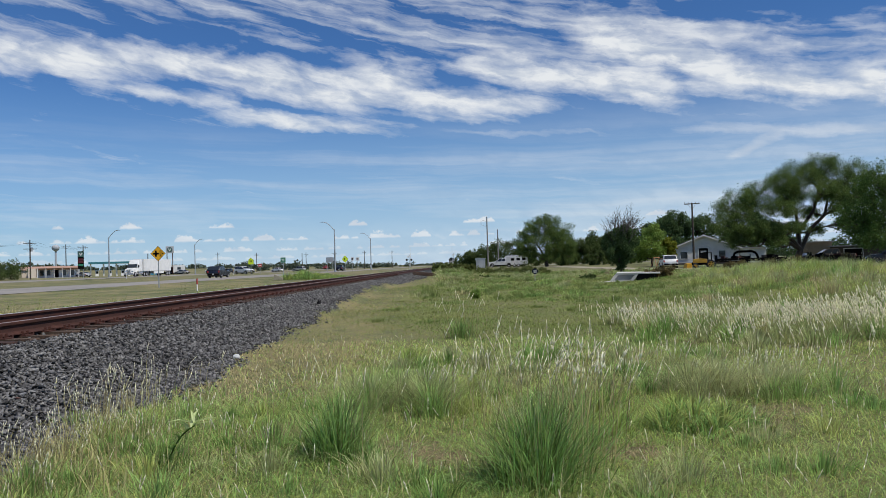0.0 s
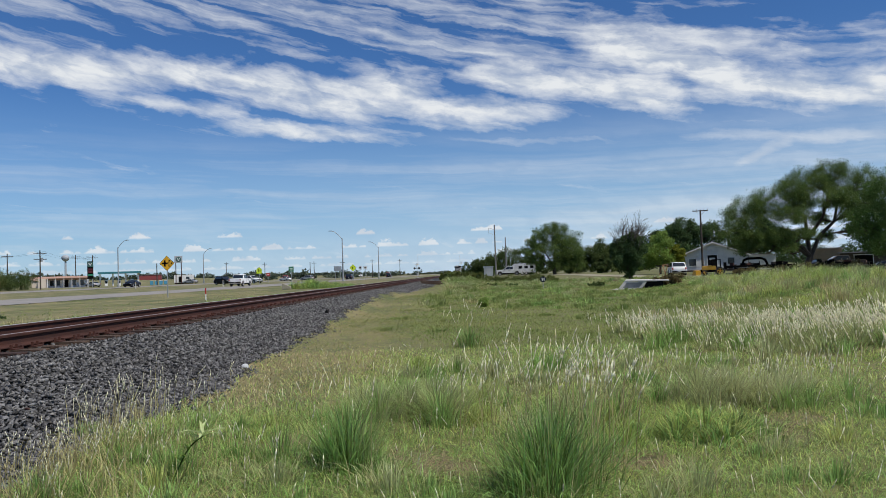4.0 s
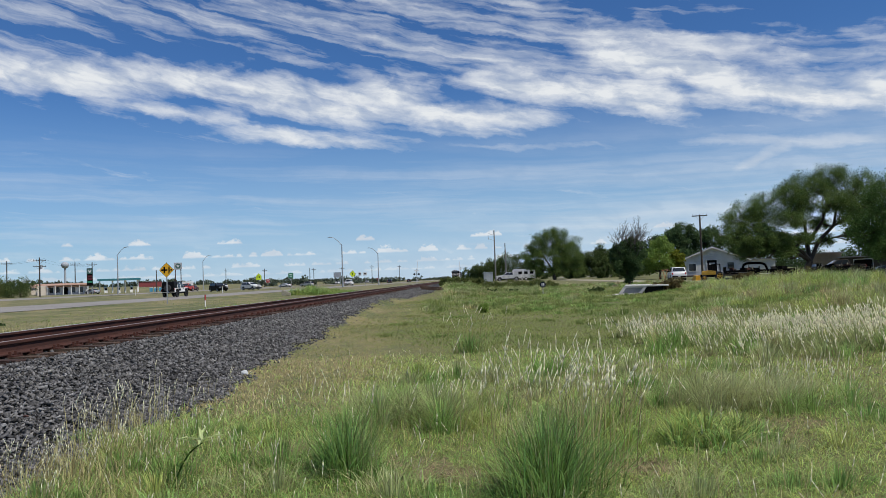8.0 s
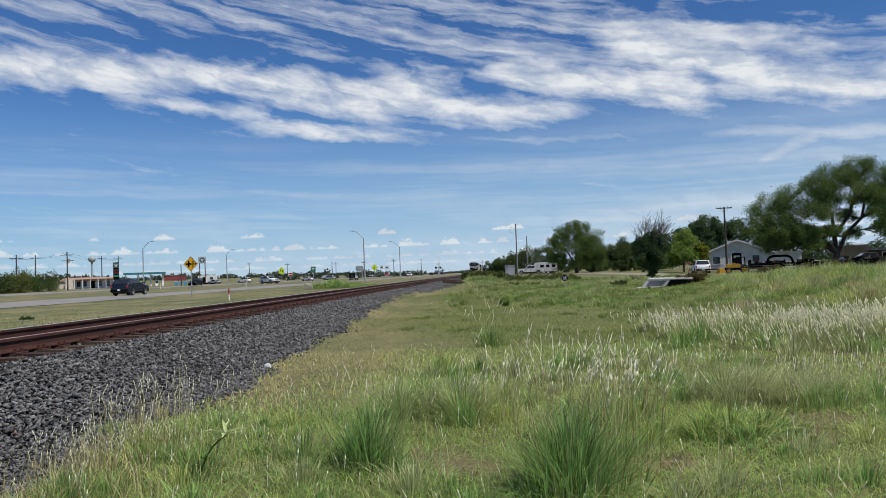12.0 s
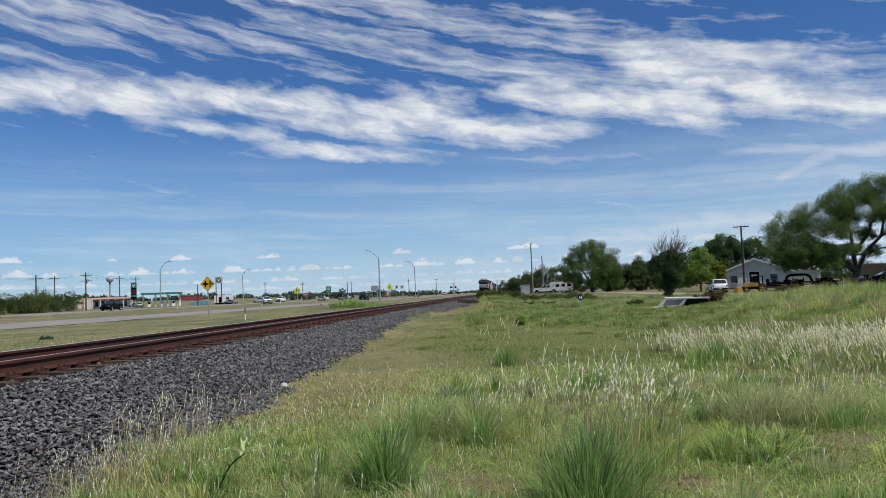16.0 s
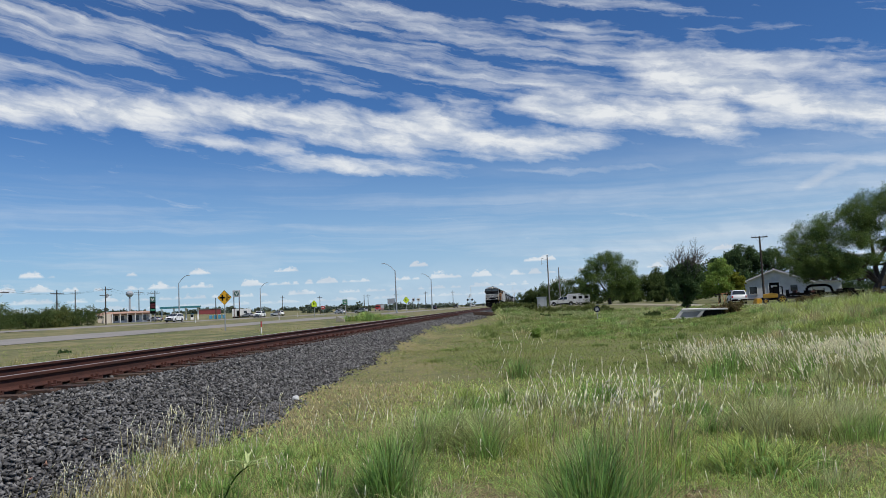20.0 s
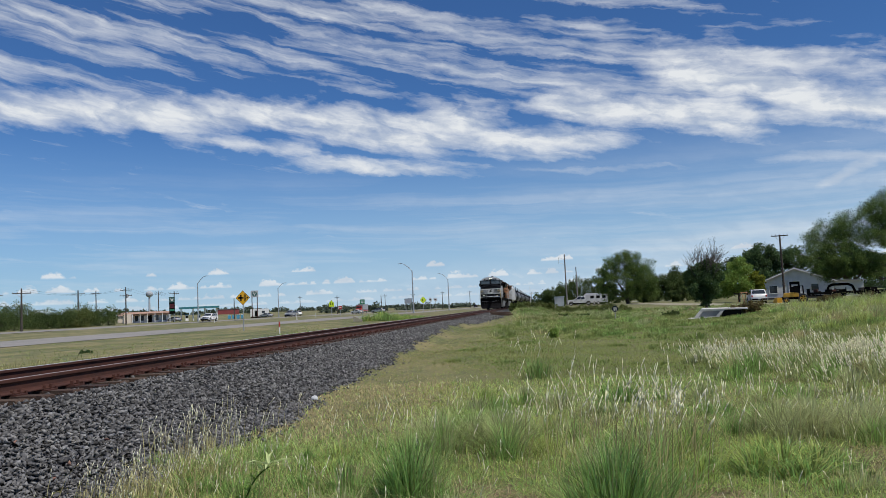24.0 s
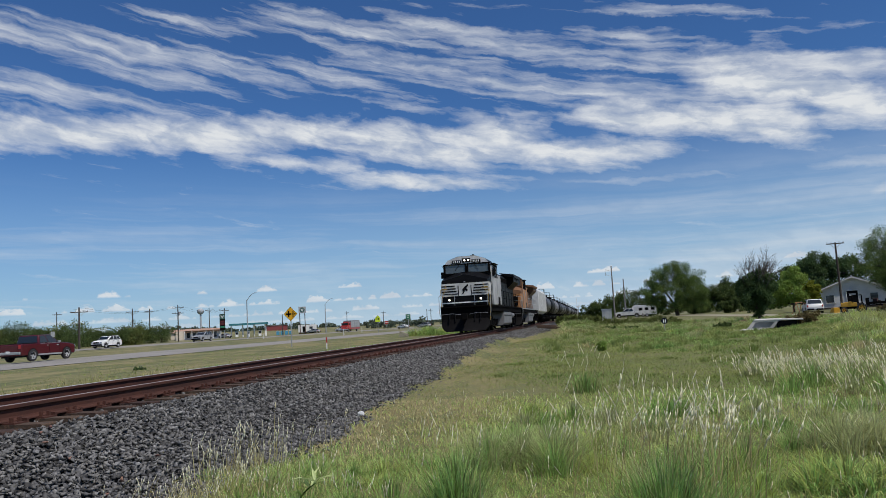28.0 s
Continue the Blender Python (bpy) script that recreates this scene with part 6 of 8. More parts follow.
def make_train():
    off = 0.0
    a = locomotive("locomotive", "black and white wide-nosed diesel locomotive with lit headlights", BLACK, BLACK, CAB_GREY, BLACK, WHITE, TANK_PALE, LIT)
    TRAIN.append((a, off))
    off += 22.6
    b = locomotive("locomotive", "weathered orange and black diesel locomotive behind the leader", ORANGE, ORANGE_BROWN, ORANGE, BLACK, SILVER, TANK_PALE)
    TRAIN.append((b, off))
    off += 22.6
    TRAIN.append((hopper_car(), off))
    off += 18.0
    kinds = [tank_car("dark grey railway tank car with a top platform", TANK_GREY), tank_car("black railway tank car with a top platform", BLACK), tank_car("grey railway tank car with a top platform", TANK_PALE)]
    for k, ob in enumerate(kinds):
        TRAIN.append((ob, off))
        off += 16.8
    for i in range(22):
        ob = copy_thing(kinds[(1, 0, 0, 1, 1, 0, 2)[i % 7]], pose(0, 0, 0))
        TRAIN.append((ob, off))
        off += 16.8


make_train()

# ---- road vehicles: each drives towards +y, wheels on z = 0 ----
def wheel(parent, x, y, r, w, rim, spokes=5):
    s = 1 if x > 0 else -1
    n = 22
    prof = [(-w / 2, r * 0.62), (-w / 2, r * 0.93), (-w * 0.36, r), (w * 0.36, r), (w / 2, r * 0.93), (w / 2, r * 0.62)]
    rings = [[(u, q * math.cos(2 * math.pi * i / n), q * math.sin(2 * math.pi * i / n)) for i in range(n)] for u, q in prof]
    tyre = part("tyre", G().loft(rings, caps=False), RUBBER, None, smooth=True)
    hub = new("wheel")
    hub.parent = parent
    hub.matrix_basis = pose(x, y, r)
    tyre.parent = hub
    g = G().tube((-w * 0.3, 0, 0), (w * 0.05, 0, 0), r * 0.63, r * 0.63, n)
    part("drum", g, DARK, hub)
    g = G()
    for k in range(spokes):
        a = 2 * math.pi * k / spokes
        m = Matrix.Rotation(a, 4, "X")
        pts = [m @ Vector((s * w * 0.36, -r * 0.09, r * 0.08)), m @ Vector((s * w * 0.36, r * 0.09, r * 0.08)), m @ Vector((s * w * 0.42, r * 0.12, r * 0.6)), m @ Vector((s * w * 0.42, -r * 0.12, r * 0.6)),
               m @ Vector((s * w * 0.22, -r * 0.09, r * 0.08)), m @ Vector((s * w * 0.22, r * 0.09, r * 0.08)), m @ Vector((s * w * 0.3, r * 0.12, r * 0.6)), m @ Vector((s * w * 0.3, -r * 0.12, r * 0.6))]
        g.add(pts, [(0, 1, 2, 3), (7, 6, 5, 4), (0, 3, 7, 4), (1, 5, 6, 2), (2, 6, 7, 3), (0, 4, 5, 1)])
    g.tube((s * w * 0.2, 0, 0), (s * w * 0.45, 0, 0), r * 0.17, r * 0.15, 12)
    ring = [[(s * u, q * math.cos(2 * math.pi * i / n), q * math.sin(2 * math.pi * i / n)) for i in range(n)] for u, q in ((w * 0.3, r * 0.56), (w * 0.44, r * 0.58), (w * 0.46, r * 0.65), (w * 0.3, r * 0.65))]
    g.loft(ring, caps=False)
    part("rim", g, rim, hub, "spoked wheel rim")
    return hub


TINT = glass_material()


def car(name, label, paint_, body, cabin, width, wheels, r, clear=0.24, rim=None, glass_side=(), trim=DARK, cat="car", group="vehicles on the highway", roof_rack=False, lamp_h=0.85, bed=None):
    """body: side outline (y, z), low part. cabin: outline of the glasshouse as ((y, z) low and high corners, rear to front)."""
    ob = thing(name, label, cat, group=group)
    W = width / 2
    g = G()
    lo = [(y, z) for y, z in body]
    c = sum(p[0] for p in lo) / len(lo)
    rings = []
    for x, k, dz in ((-W, 0.985, 0.02), (-W + 0.06, 1.0, 0.0), (W - 0.06, 1.0, 0.0), (W, 0.985, 0.02)):
        rings.append([(x, c + (y - c) * k, z - dz * (1 if z > 0.6 else -1)) for y, z in lo])
    g.loft(rings)
    part("body", g, paint_, ob, bevel=0.09, smooth=True)
    # cabin tapers inwards to the roof
    (rl, rh, fh, fl) = cabin
    ins = 0.16
    mid = rl[1]
    g = G().loft([[(-W + 0.05, *rl), (W - 0.05, *rl), (W - 0.05, *fl), (-W + 0.05, *fl)], [(-W + ins, *rh), (W - ins, *rh), (W - ins, *fh), (-W + ins, *fh)]])
    part("cabin", g, paint_, ob, bevel=0.11, smooth=True)
    # panes, set a little proud of the cabin

    def side_pt(t, k, s):
        """t along the glass from rear to front, k from sill to roof."""
        y0, y1 = rl[0] + (rh[0] - rl[0]) * k, fl[0] + (fh[0] - fl[0]) * k
        z = (rl[1] + (rh[1] - rl[1]) * k) * (1 - t) + (fl[1] + (fh[1] - fl[1]) * k) * t
        return (s * (W - 0.05 - (ins - 0.05) * k + 0.008), y0 + (y1 - y0) * t, z)
    for s in (-1, 1):
        for t0, t1 in glass_side:
            q = [side_pt(t0, 0.10, s), side_pt(t1, 0.10, s), side_pt(t1, 0.90, s), side_pt(t0, 0.90, s)]
            o = [(p[0] + s * 0.006, p[1], p[2]) for p in q]
            part("side_window", G().add(q + o, [(0, 1, 2, 3), (7, 6, 5, 4), (0, 4, 5, 1), (1, 5, 6, 2), (2, 6, 7, 3), (3, 7, 4, 0)]), TINT, ob, "tinted side window")
        part("mirror", G().box((s * (W + 0.09), fl[0] - 0.35, fl[1] + 0.1), (0.2, 0.12, 0.16)), trim, ob, bevel=0.03)
        part("sill", G().box((s * (W - 0.01), sum(wheels) / 2, clear + 0.1), (0.05, abs(wheels[1] - wheels[0]) - r * 2.4, 0.12)), trim, ob, bevel=0.02)
        yb, yf = min(p[0] for p in body), max(p[0] for p in body)
        part("tail_lamp", G().box((s * (W - 0.13), yb + 0.01, lamp_h + 0.1), (0.17, 0.06, 0.26)), RED, ob, "red tail lamp", bevel=0.015)
        part("headlamp", G().box((s * (W - 0.2), yf - 0.03, lamp_h), (0.36, 0.08, 0.17)), CHROME, ob, "clear headlamp", bevel=0.015)
        for y in wheels:
            n = 16
            arch = [(y + (r + 0.07) * math.cos(math.pi * i / n), r + (r + 0.07) * math.sin(math.pi * i / n)) for i in range(n + 1)]
            part("wheel_arch", G().slab(arch, "x", s * (W - 0.2), s * (W + 0.012)), BLACK, ob, "dark wheel arch")
            wheel(ob, s * (W - 0.09), y, r, 0.25, rim or RIM)
    for (l, h, sgn, nm) in ((rl, rh, -1, "rear_window"), (fl, fh, 1, "windscreen")):
        k0, k1 = (0.14, 0.88)
        y0, y1 = l[0] + (h[0] - l[0]) * k0, l[0] + (h[0] - l[0]) * k1
        z0, z1 = l[1] + (h[1] - l[1]) * k0, l[1] + (h[1] - l[1]) * k1
        a, b = W - 0.16, W - 0.26
        q = [(-a, y0 + sgn * 0.012, z0), (a, y0 + sgn * 0.012, z0), (b, y1 + sgn * 0.012, z1), (-b, y1 + sgn * 0.012, z1)]
        o = [(p[0], p[1] - sgn * 0.03, p[2]) for p in q]
        part(nm, G().add(q + o, [(0, 1, 2, 3), (7, 6, 5, 4), (0, 4, 5, 1), (1, 5, 6, 2), (2, 6, 7, 3), (3, 7, 4, 0)]), TINT, ob, "tinted glass")
    yb, yf = min(p[0] for p in body), max(p[0] for p in body)
    part("rear_bumper", G().box((0, yb - 0.02, clear + 0.28), (width - 0.1, 0.16, 0.2)), trim, ob, bevel=0.03)
    part("front_bumper", G().box((0, yf + 0.02, clear + 0.24), (width - 0.1, 0.16, 0.24)), trim, ob, bevel=0.03)
    part("grille", G().box((0, yf + 0.01, lamp_h - 0.02), (width * 0.5, 0.06, 0.2)), BLACK, ob, bevel=0.01)
    part("number_plate", G().box((0, yb - 0.105, lamp_h - 0.25), (0.32, 0.02, 0.15)), WHITE, ob, "plain pale plate")
    part("floor_pan", G().box((0, (yb + yf) / 2, clear + 0.06), (width - 0.3, yf - yb - 0.5, 0.2)), BLACK, ob)
    for s in (-1, 1):
        for t in (0.47, 0.93) if len(glass_side) < 3 else (0.315, 0.625, 0.93):
            y0 = rl[0] + (fl[0] - rl[0]) * t
            part("door_gap", G().box((s * (W + 0.001), y0, (mid + clear) / 2 + 0.12), (0.012, 0.022, mid - clear - 0.30)), BLACK, ob)
            part("door_handle", G().box((s * (W + 0.012), y0 - 0.22, mid - 0.14), (0.03, 0.2, 0.04)), trim, ob, bevel=0.008)
        part("belt_trim", G().box((s * (W - 0.035), (rl[0] + fl[0]) / 2, mid + 0.012), (0.03, fl[0] - rl[0] - 0.4, 0.03)), trim, ob)
    if roof_rack:
        for s in (-1, 1):
            part("roof_rail", G().box((s * (W - 0.22), (rh[0] + fh[0]) / 2, rh[1] + 0.05), (0.05, fh[0] - rh[0] - 0.3, 0.05)), trim, ob)
    if bed:
        y0, y1, z = bed
        # black plate on the closed body, painted as the bed's shaded inside
        part("bed_cavity", G().box((0, (y0 + y1) / 2, z - 0.1), (width - 0.22, y1 - y0 - 0.2, 0.24)), BLACK, ob, "black plate for the shaded inside of the load bed")
        part("tailgate", G().box((0, yb - 0.012, z - 0.32), (width - 0.55, 0.03, 0.5)), paint_, ob, bevel=0.02)
    return ob


def suv(label, p, trim=DARK, rim=None, L=4.9, H=1.78, **kw):
    h = L / 2
    body = [(-h, 0.48), (-h - 0.03, 0.80), (-h + 0.04, 1.08), (-h + 0.16, 1.20), (h - 1.6, 1.19), (h - 0.85, 1.12), (h - 0.28, 1.00), (h - 0.06, 0.82), (h, 0.50), (h - 0.12, 0.30), (-h + 0.12, 0.30)]
    cabin = ((-h + 0.10, 1.17), (-h + 0.50, H), (h - 2.35, H), (h - 1.32, 1.17))
    return car("suv", label, p, body, cabin, 1.94, (-h + 0.95, h - 0.93), 0.38, rim=rim, glass_side=((0.07, 0.29), (0.32, 0.61), (0.635, 0.93)), trim=trim, roof_rack=True, **kw)


def pickup(label, p, trim=DARK, rim=None, L=5.9, r=0.43, **kw):
    h = L / 2
    body = [(-h, 0.62), (-h - 0.01, 1.22), (-h + 0.05, 1.31), (h - 1.65, 1.30), (h - 0.75, 1.25), (h - 0.18, 1.16), (h - 0.03, 0.98), (h, 0.56), (h - 0.1, 0.42), (-h + 0.1, 0.46)]
    cabin = ((-h + 1.78, 1.28), (-h + 1.95, 1.95), (h - 2.62, 1.95), (h - 1.62, 1.28))
    return car("pickup_truck", label, p, body, cabin, 2.04, (-h + 1.18, h - 1.0), r, 0.38, rim=rim, glass_side=((0.06, 0.44), (0.48, 0.90)), trim=trim, lamp_h=1.0, bed=(-h, -h + 1.75, 1.325), cat="pickup truck", **kw)


def sedan(label, p, **kw):
    body = [(-2.35, 0.50), (-2.34, 0.82), (-2.22, 0.98), (-1.5, 1.03), (0.9, 0.99), (1.7, 0.90), (2.2, 0.76), (2.35, 0.55), (2.3, 0.28), (-2.25, 0.28)]
    return car("sedan", label, p, body, ((-1.85, 0.99), (-0.95, 1.45), (0.25, 1.45), (1.2, 0.97)), 1.84, (-1.42, 1.45), 0.34, glass_side=((0.14, 0.46), (0.5, 0.88)), lamp_h=0.74, **kw)


def jeep(label):
    """Four-door off-road car: white body, black top and rear quarters, spare wheel behind."""
    p = WHITE
    body = [(-2.35, 0.66), (-2.35, 1.16), (0.75, 1.20), (1.95, 1.15), (2.06, 0.75), (1.98, 0.58), (-2.3, 0.58)]
    ob = car("off_road_car", label, p, body, ((-2.33, 1.16), (-2.28, 1.92), (0.50, 1.90), (0.82, 1.16)), 1.76, (-1.48, 1.50), 0.46, 0.5, rim=BLACK, glass_side=((0.36, 0.62), (0.67, 0.94)), trim=BLACK, lamp_h=0.9)
    part("soft_top", G().loft([[(-0.76, -2.32, 1.84), (0.76, -2.32, 1.84), (0.76, 0.42, 1.84), (-0.76, 0.42, 1.84)], [(-0.70, -2.26, 1.98), (0.70, -2.26, 1.98), (0.70, 0.36, 1.96), (-0.70, 0.36, 1.96)]]), BLACK, ob, "black top", bevel=0.04)
    part("rear_quarter", G().loft([[(-0.86, -2.40, 1.18), (0.86, -2.40, 1.18), (0.86, -1.38, 1.18), (-0.86, -1.38, 1.18)], [(-0.75, -2.34, 1.90), (0.75, -2.34, 1.90), (0.75, -1.34, 1.90), (-0.75, -1.34, 1.90)]]), BLACK, ob, "black fabric rear quarters", bevel=0.04)
    part("tailgate", G().box((0, -2.37, 0.92), (1.60, 0.05, 0.50)), BLACK, ob, bevel=0.02)
    part("spare_wheel", G().tube((0, -2.42, 1.15), (0, -2.68, 1.15), 0.42, 0.40, 22), RUBBER, ob, "spare wheel on the tailgate", smooth=True)
    for s in (-1, 1):
        for y in (-1.48, 1.50):
            part("fender", G().slab([(y - 0.66, 0.78), (y - 0.46, 1.06), (y + 0.46, 1.08), (y + 0.66, 0.82), (y + 0.58, 0.80), (y + 0.42, 0.99), (y - 0.42, 0.97), (y - 0.58, 0.76)], "x", s * 0.82, s * 1.05), BLACK, ob, "flared black fender")
    return ob


def semi():
    ob = thing("semi_truck", "white semi truck with a long white box trailer", "truck", group="vehicles on the highway")
    # drives towards +y; the rear end of the trailer at y = 0
    part("trailer_box", G().box((0, 7.9, 2.62), (2.58, 15.8, 2.8)), WHITE, ob, "long white trailer box", bevel=0.03)
    part("trailer_rail", G().box((0, 7.9, 1.18), (2.5, 15.7, 0.14)), GALV, ob)
    part("side_skirt", G().box((1.25, 7.5, 0.85), (0.03, 6.0, 0.55)).box((-1.25, 7.5, 0.85), (0.03, 6.0, 0.55)), WHITE, ob)
    part("landing_gear", G().box((0.9, 12.2, 0.65), (0.12, 0.12, 1.0)).box((-0.9, 12.2, 0.65), (0.12, 0.12, 1.0)), DARK, ob)
    part("mud_flap", G().box((0, 0.35, 0.6), (2.4, 0.03, 0.6)), BLACK, ob)
    part("sleeper", G().loft([[(-1.2, 16.6, 1.1), (1.2, 16.6, 1.1), (1.2, 19.6, 1.1), (-1.2, 19.6, 1.1)], [(-1.15, 16.6, 3.9), (1.15, 16.6, 3.9), (1.1, 18.2, 3.75), (-1.1, 18.2, 3.75)]]), WHITE, ob, bevel=0.08)
    part("bonnet", G().loft([[(-1.1, 19.4, 0.9), (1.1, 19.4, 0.9), (1.1, 19.4, 2.0), (-1.1, 19.4, 2.0)], [(-0.95, 21.2, 0.8), (0.95, 21.2, 0.8), (0.9, 21.1, 1.7), (-0.9, 21.1, 1.7)]]), WHITE, ob, bevel=0.08)
    part("windscreen", G().add([(-1.05, 19.52, 2.05), (1.05, 19.52, 2.05), (1.0, 18.95, 2.85), (-1.0, 18.95, 2.85), (-1.05, 19.4, 2.03), (1.05, 19.4, 2.03), (1.0, 18.85, 2.83), (-1.0, 18.85, 2.83)],
                               [(0, 1, 2, 3), (7, 6, 5, 4), (0, 4, 5, 1), (1, 5, 6, 2), (2, 6, 7, 3), (3, 7, 4, 0)]), TINT, ob)
    for s in (-1, 1):
        part("side_window", G().box((s * 1.19, 18.7, 2.35), (0.03, 0.8, 0.6)), TINT, ob)
        part("side_panel", G().box((s * 1.0, 20.0, 0.8), (0.1, 2.0, 0.5)), WHITE, ob, bevel=0.03)
        part("fuel_tank", G().tube((s * 1.0, 16.8, 0.75), (s * 1.0, 18.6, 0.75), 0.32, 0.32, 14), CHROME, ob, smooth=True)
        part("exhaust_stack", G().tube((s * 1.0, 16.45, 1.2), (s * 1.0, 16.45, 3.9), 0.08, 0.08, 10), CHROME, ob)
        part("mirror", G().box((s * 1.4, 19.2, 2.3), (0.12, 0.08, 0.6)), BLACK, ob)
        part("headlamp", G().box((s * 0.8, 21.1, 1.15), (0.3, 0.15, 0.25)), CHROME, ob)
        for y in (1.2, 2.45, 14.4, 15.7, 20.4):
            wheel(ob, s * 1.08, y, 0.51, 0.34, RIM, 8)
    part("grille", G().box((0, 21.2, 1.25), (0.9, 0.06, 0.7)), CHROME, ob)
    part("bumper", G().box((0, 21.3, 0.6), (2.2, 0.2, 0.4)), CHROME, ob, bevel=0.03)
    return ob


def rescue_truck():
    ob = thing("fire_truck", "red fire rescue truck with a grey locker body", "truck", group="vehicles on the highway")
    part("cab", G().box((0, 3.9, 1.7), (2.4, 2.2, 2.1)), RED, ob, bevel=0.12)
    part("bonnet", G().box((0, 5.5, 1.25), (2.2, 1.3, 1.1)), RED, ob, bevel=0.1)
    part("body", G().box((0, -1.6, 2.0), (2.5, 8.8, 2.8)), TANK_PALE, ob, "grey body box", bevel=0.05)
    part("red_band", G().box((0, -1.6, 0.95), (2.53, 8.82, 0.35)), RED, ob)
    for s in (-1, 1):
        for k in range(5):
            part("locker_door", G().box((s * 1.265, -5.0 + k * 1.75, 2.2), (0.03, 1.5, 1.7)), SILVER, ob, bevel=0.01)
        part("side_window", G().box((s * 1.2, 4.0, 2.25), (0.04, 1.2, 0.6)), TINT, ob)
        for y in (-3.4, 5.2):
            wheel(ob, s * 1.05, y, 0.5, 0.32, CHROME, 8)
        part("headlamp", G().box((s * 0.8, 6.16, 1.2), (0.3, 0.06, 0.25)), CHROME, ob)
    part("windscreen", G().box((0, 5.02, 2.3), (2.1, 0.06, 0.7)), TINT, ob)
    part("bumper", G().box((0, 6.25, 0.65), (2.3, 0.25, 0.35)), CHROME, ob, bevel=0.03)
    part("light_bar", G().box((0, 4.2, 2.85), (1.6, 0.4, 0.18)), RED, ob, bevel=0.04)
    part("chassis", G().box((0, 0.2, 0.65), (1.6, 11.0, 0.3)), BLACK, ob)
    return ob


TRAFFIC = []        # (thing, rows of (t, x, y, heading))
LANE, FAR_LANE = -33.5, -73.0


def cruise(ob, lane, t0, y0, speed, away=True):
    """Steady speed along a lane: at y0 when t = t0."""
    v = speed if away else -speed
    if lane > -40:
        ob.scale = (0.88, 0.88, 0.88)
    TRAFFIC.append((ob, [(t, lane, y0 + v * (t - t0), 0 if away else 180) for t in (0.0, 7.0, 14.0, 21.0, 28.0)], speed))


def make_traffic():
    cruise(suv("dark blue-black SUV driving along the highway", NAVY), LANE, 0.0, 100.7, 26.0)
    cruise(pickup("white four-door pickup truck driving along the highway", WHITE), LANE, 3.0, 82.3, 24.3)
    cruise(jeep("white off-road car with black soft top and spare wheel"), LANE, 9.0, 106.8, 23.8)
    cruise(suv("dark navy SUV driving along the highway", NAVY, rim=SILVER, L=4.6, H=1.68), LANE, 12.0, 66.6, 26.4)
    cruise(pickup("maroon four-door pickup truck with bright spoked wheels", MAROON, trim=SILVER, L=5.8, r=0.45), -36.4, 28.0, 44.0, 25.0)
    cruise(semi(), FAR_LANE - 2.5, 1.5, 155.8, 20.4, False)
    cruise(sedan("dark grey sedan on the far carriageway", NAVY), FAR_LANE, 6.0, 121.0, 18.0, False)
    cruise(pickup("red pickup truck on the far carriageway", RED), FAR_LANE, 10.5, 123.6, 25.6, False)
    cruise(sedan("dark red sedan on the far carriageway", MAROON), FAR_LANE, 14.5, 112.5, 12.2, False)
    cruise(suv("white SUV driving on the far carriageway", WHITE), FAR_LANE, 21.0, 127.3, 21.4, False)
    cruise(suv("silver SUV driving on the far carriageway", SILVER), FAR_LANE, 28.0, 131.5, 19.6, False)
    TRAFFIC.append((rescue_truck(), [(0, -73.5, 731.0, 180), (25, -73.5, 281.0, 180), (26, -73.5, 262.6, 180), (27, -73.5, 245.0, 180), (28, -73.5, 223.5, 180)], 0))
    cruise(suv("dark SUV far along the highway", NAVY), -31.5, 0.0, 190.0, 24.0)
    # two that wait in the crossover of the median, then turn on to the far carriageway
    a = suv("white SUV turning out of the median crossover", WHITE)
    TRAFFIC.append((a, [(0, -50, 168, 120), (11, -50.5, 167.4, 122), (14, -53, 164, 135), (17, -62, 184, 160), (20, -73, 199, 180), (21.5, -73, 181, 180), (23.5, -73, 161, 180), (25, -73, 145.2, 180), (26.5, -73, 125.6, 180), (28, -73, 102.6, 180)], 0))
    b = suv("black SUV turning out of the median crossover", BLACK)
    TRAFFIC.append((b, [(0, -52, 155, 130), (5, -52, 154, 130), (8, -52.5, 152.5, 135), (11, -60, 158.7, 160), (12, -70, 171, 178), (12.5, -73, 168.7, 180), (14.5, -73, 148.9, 180), (15.5, -73, 137, 180), (16.4, -73.5, 128.0, 180), (16.9, -77.5, 126.0, -120), (17.5, -85, 128.5, -80), (18.5, -96, 138, -55), (20, -104, 146, -55), (28, -104.5, 146.4, -55)], 0))


make_traffic()

# ---- beyond the track: signs, lamps, poles, the filling station ----
def gz(x, y):
    return float(ground_z(x, y))


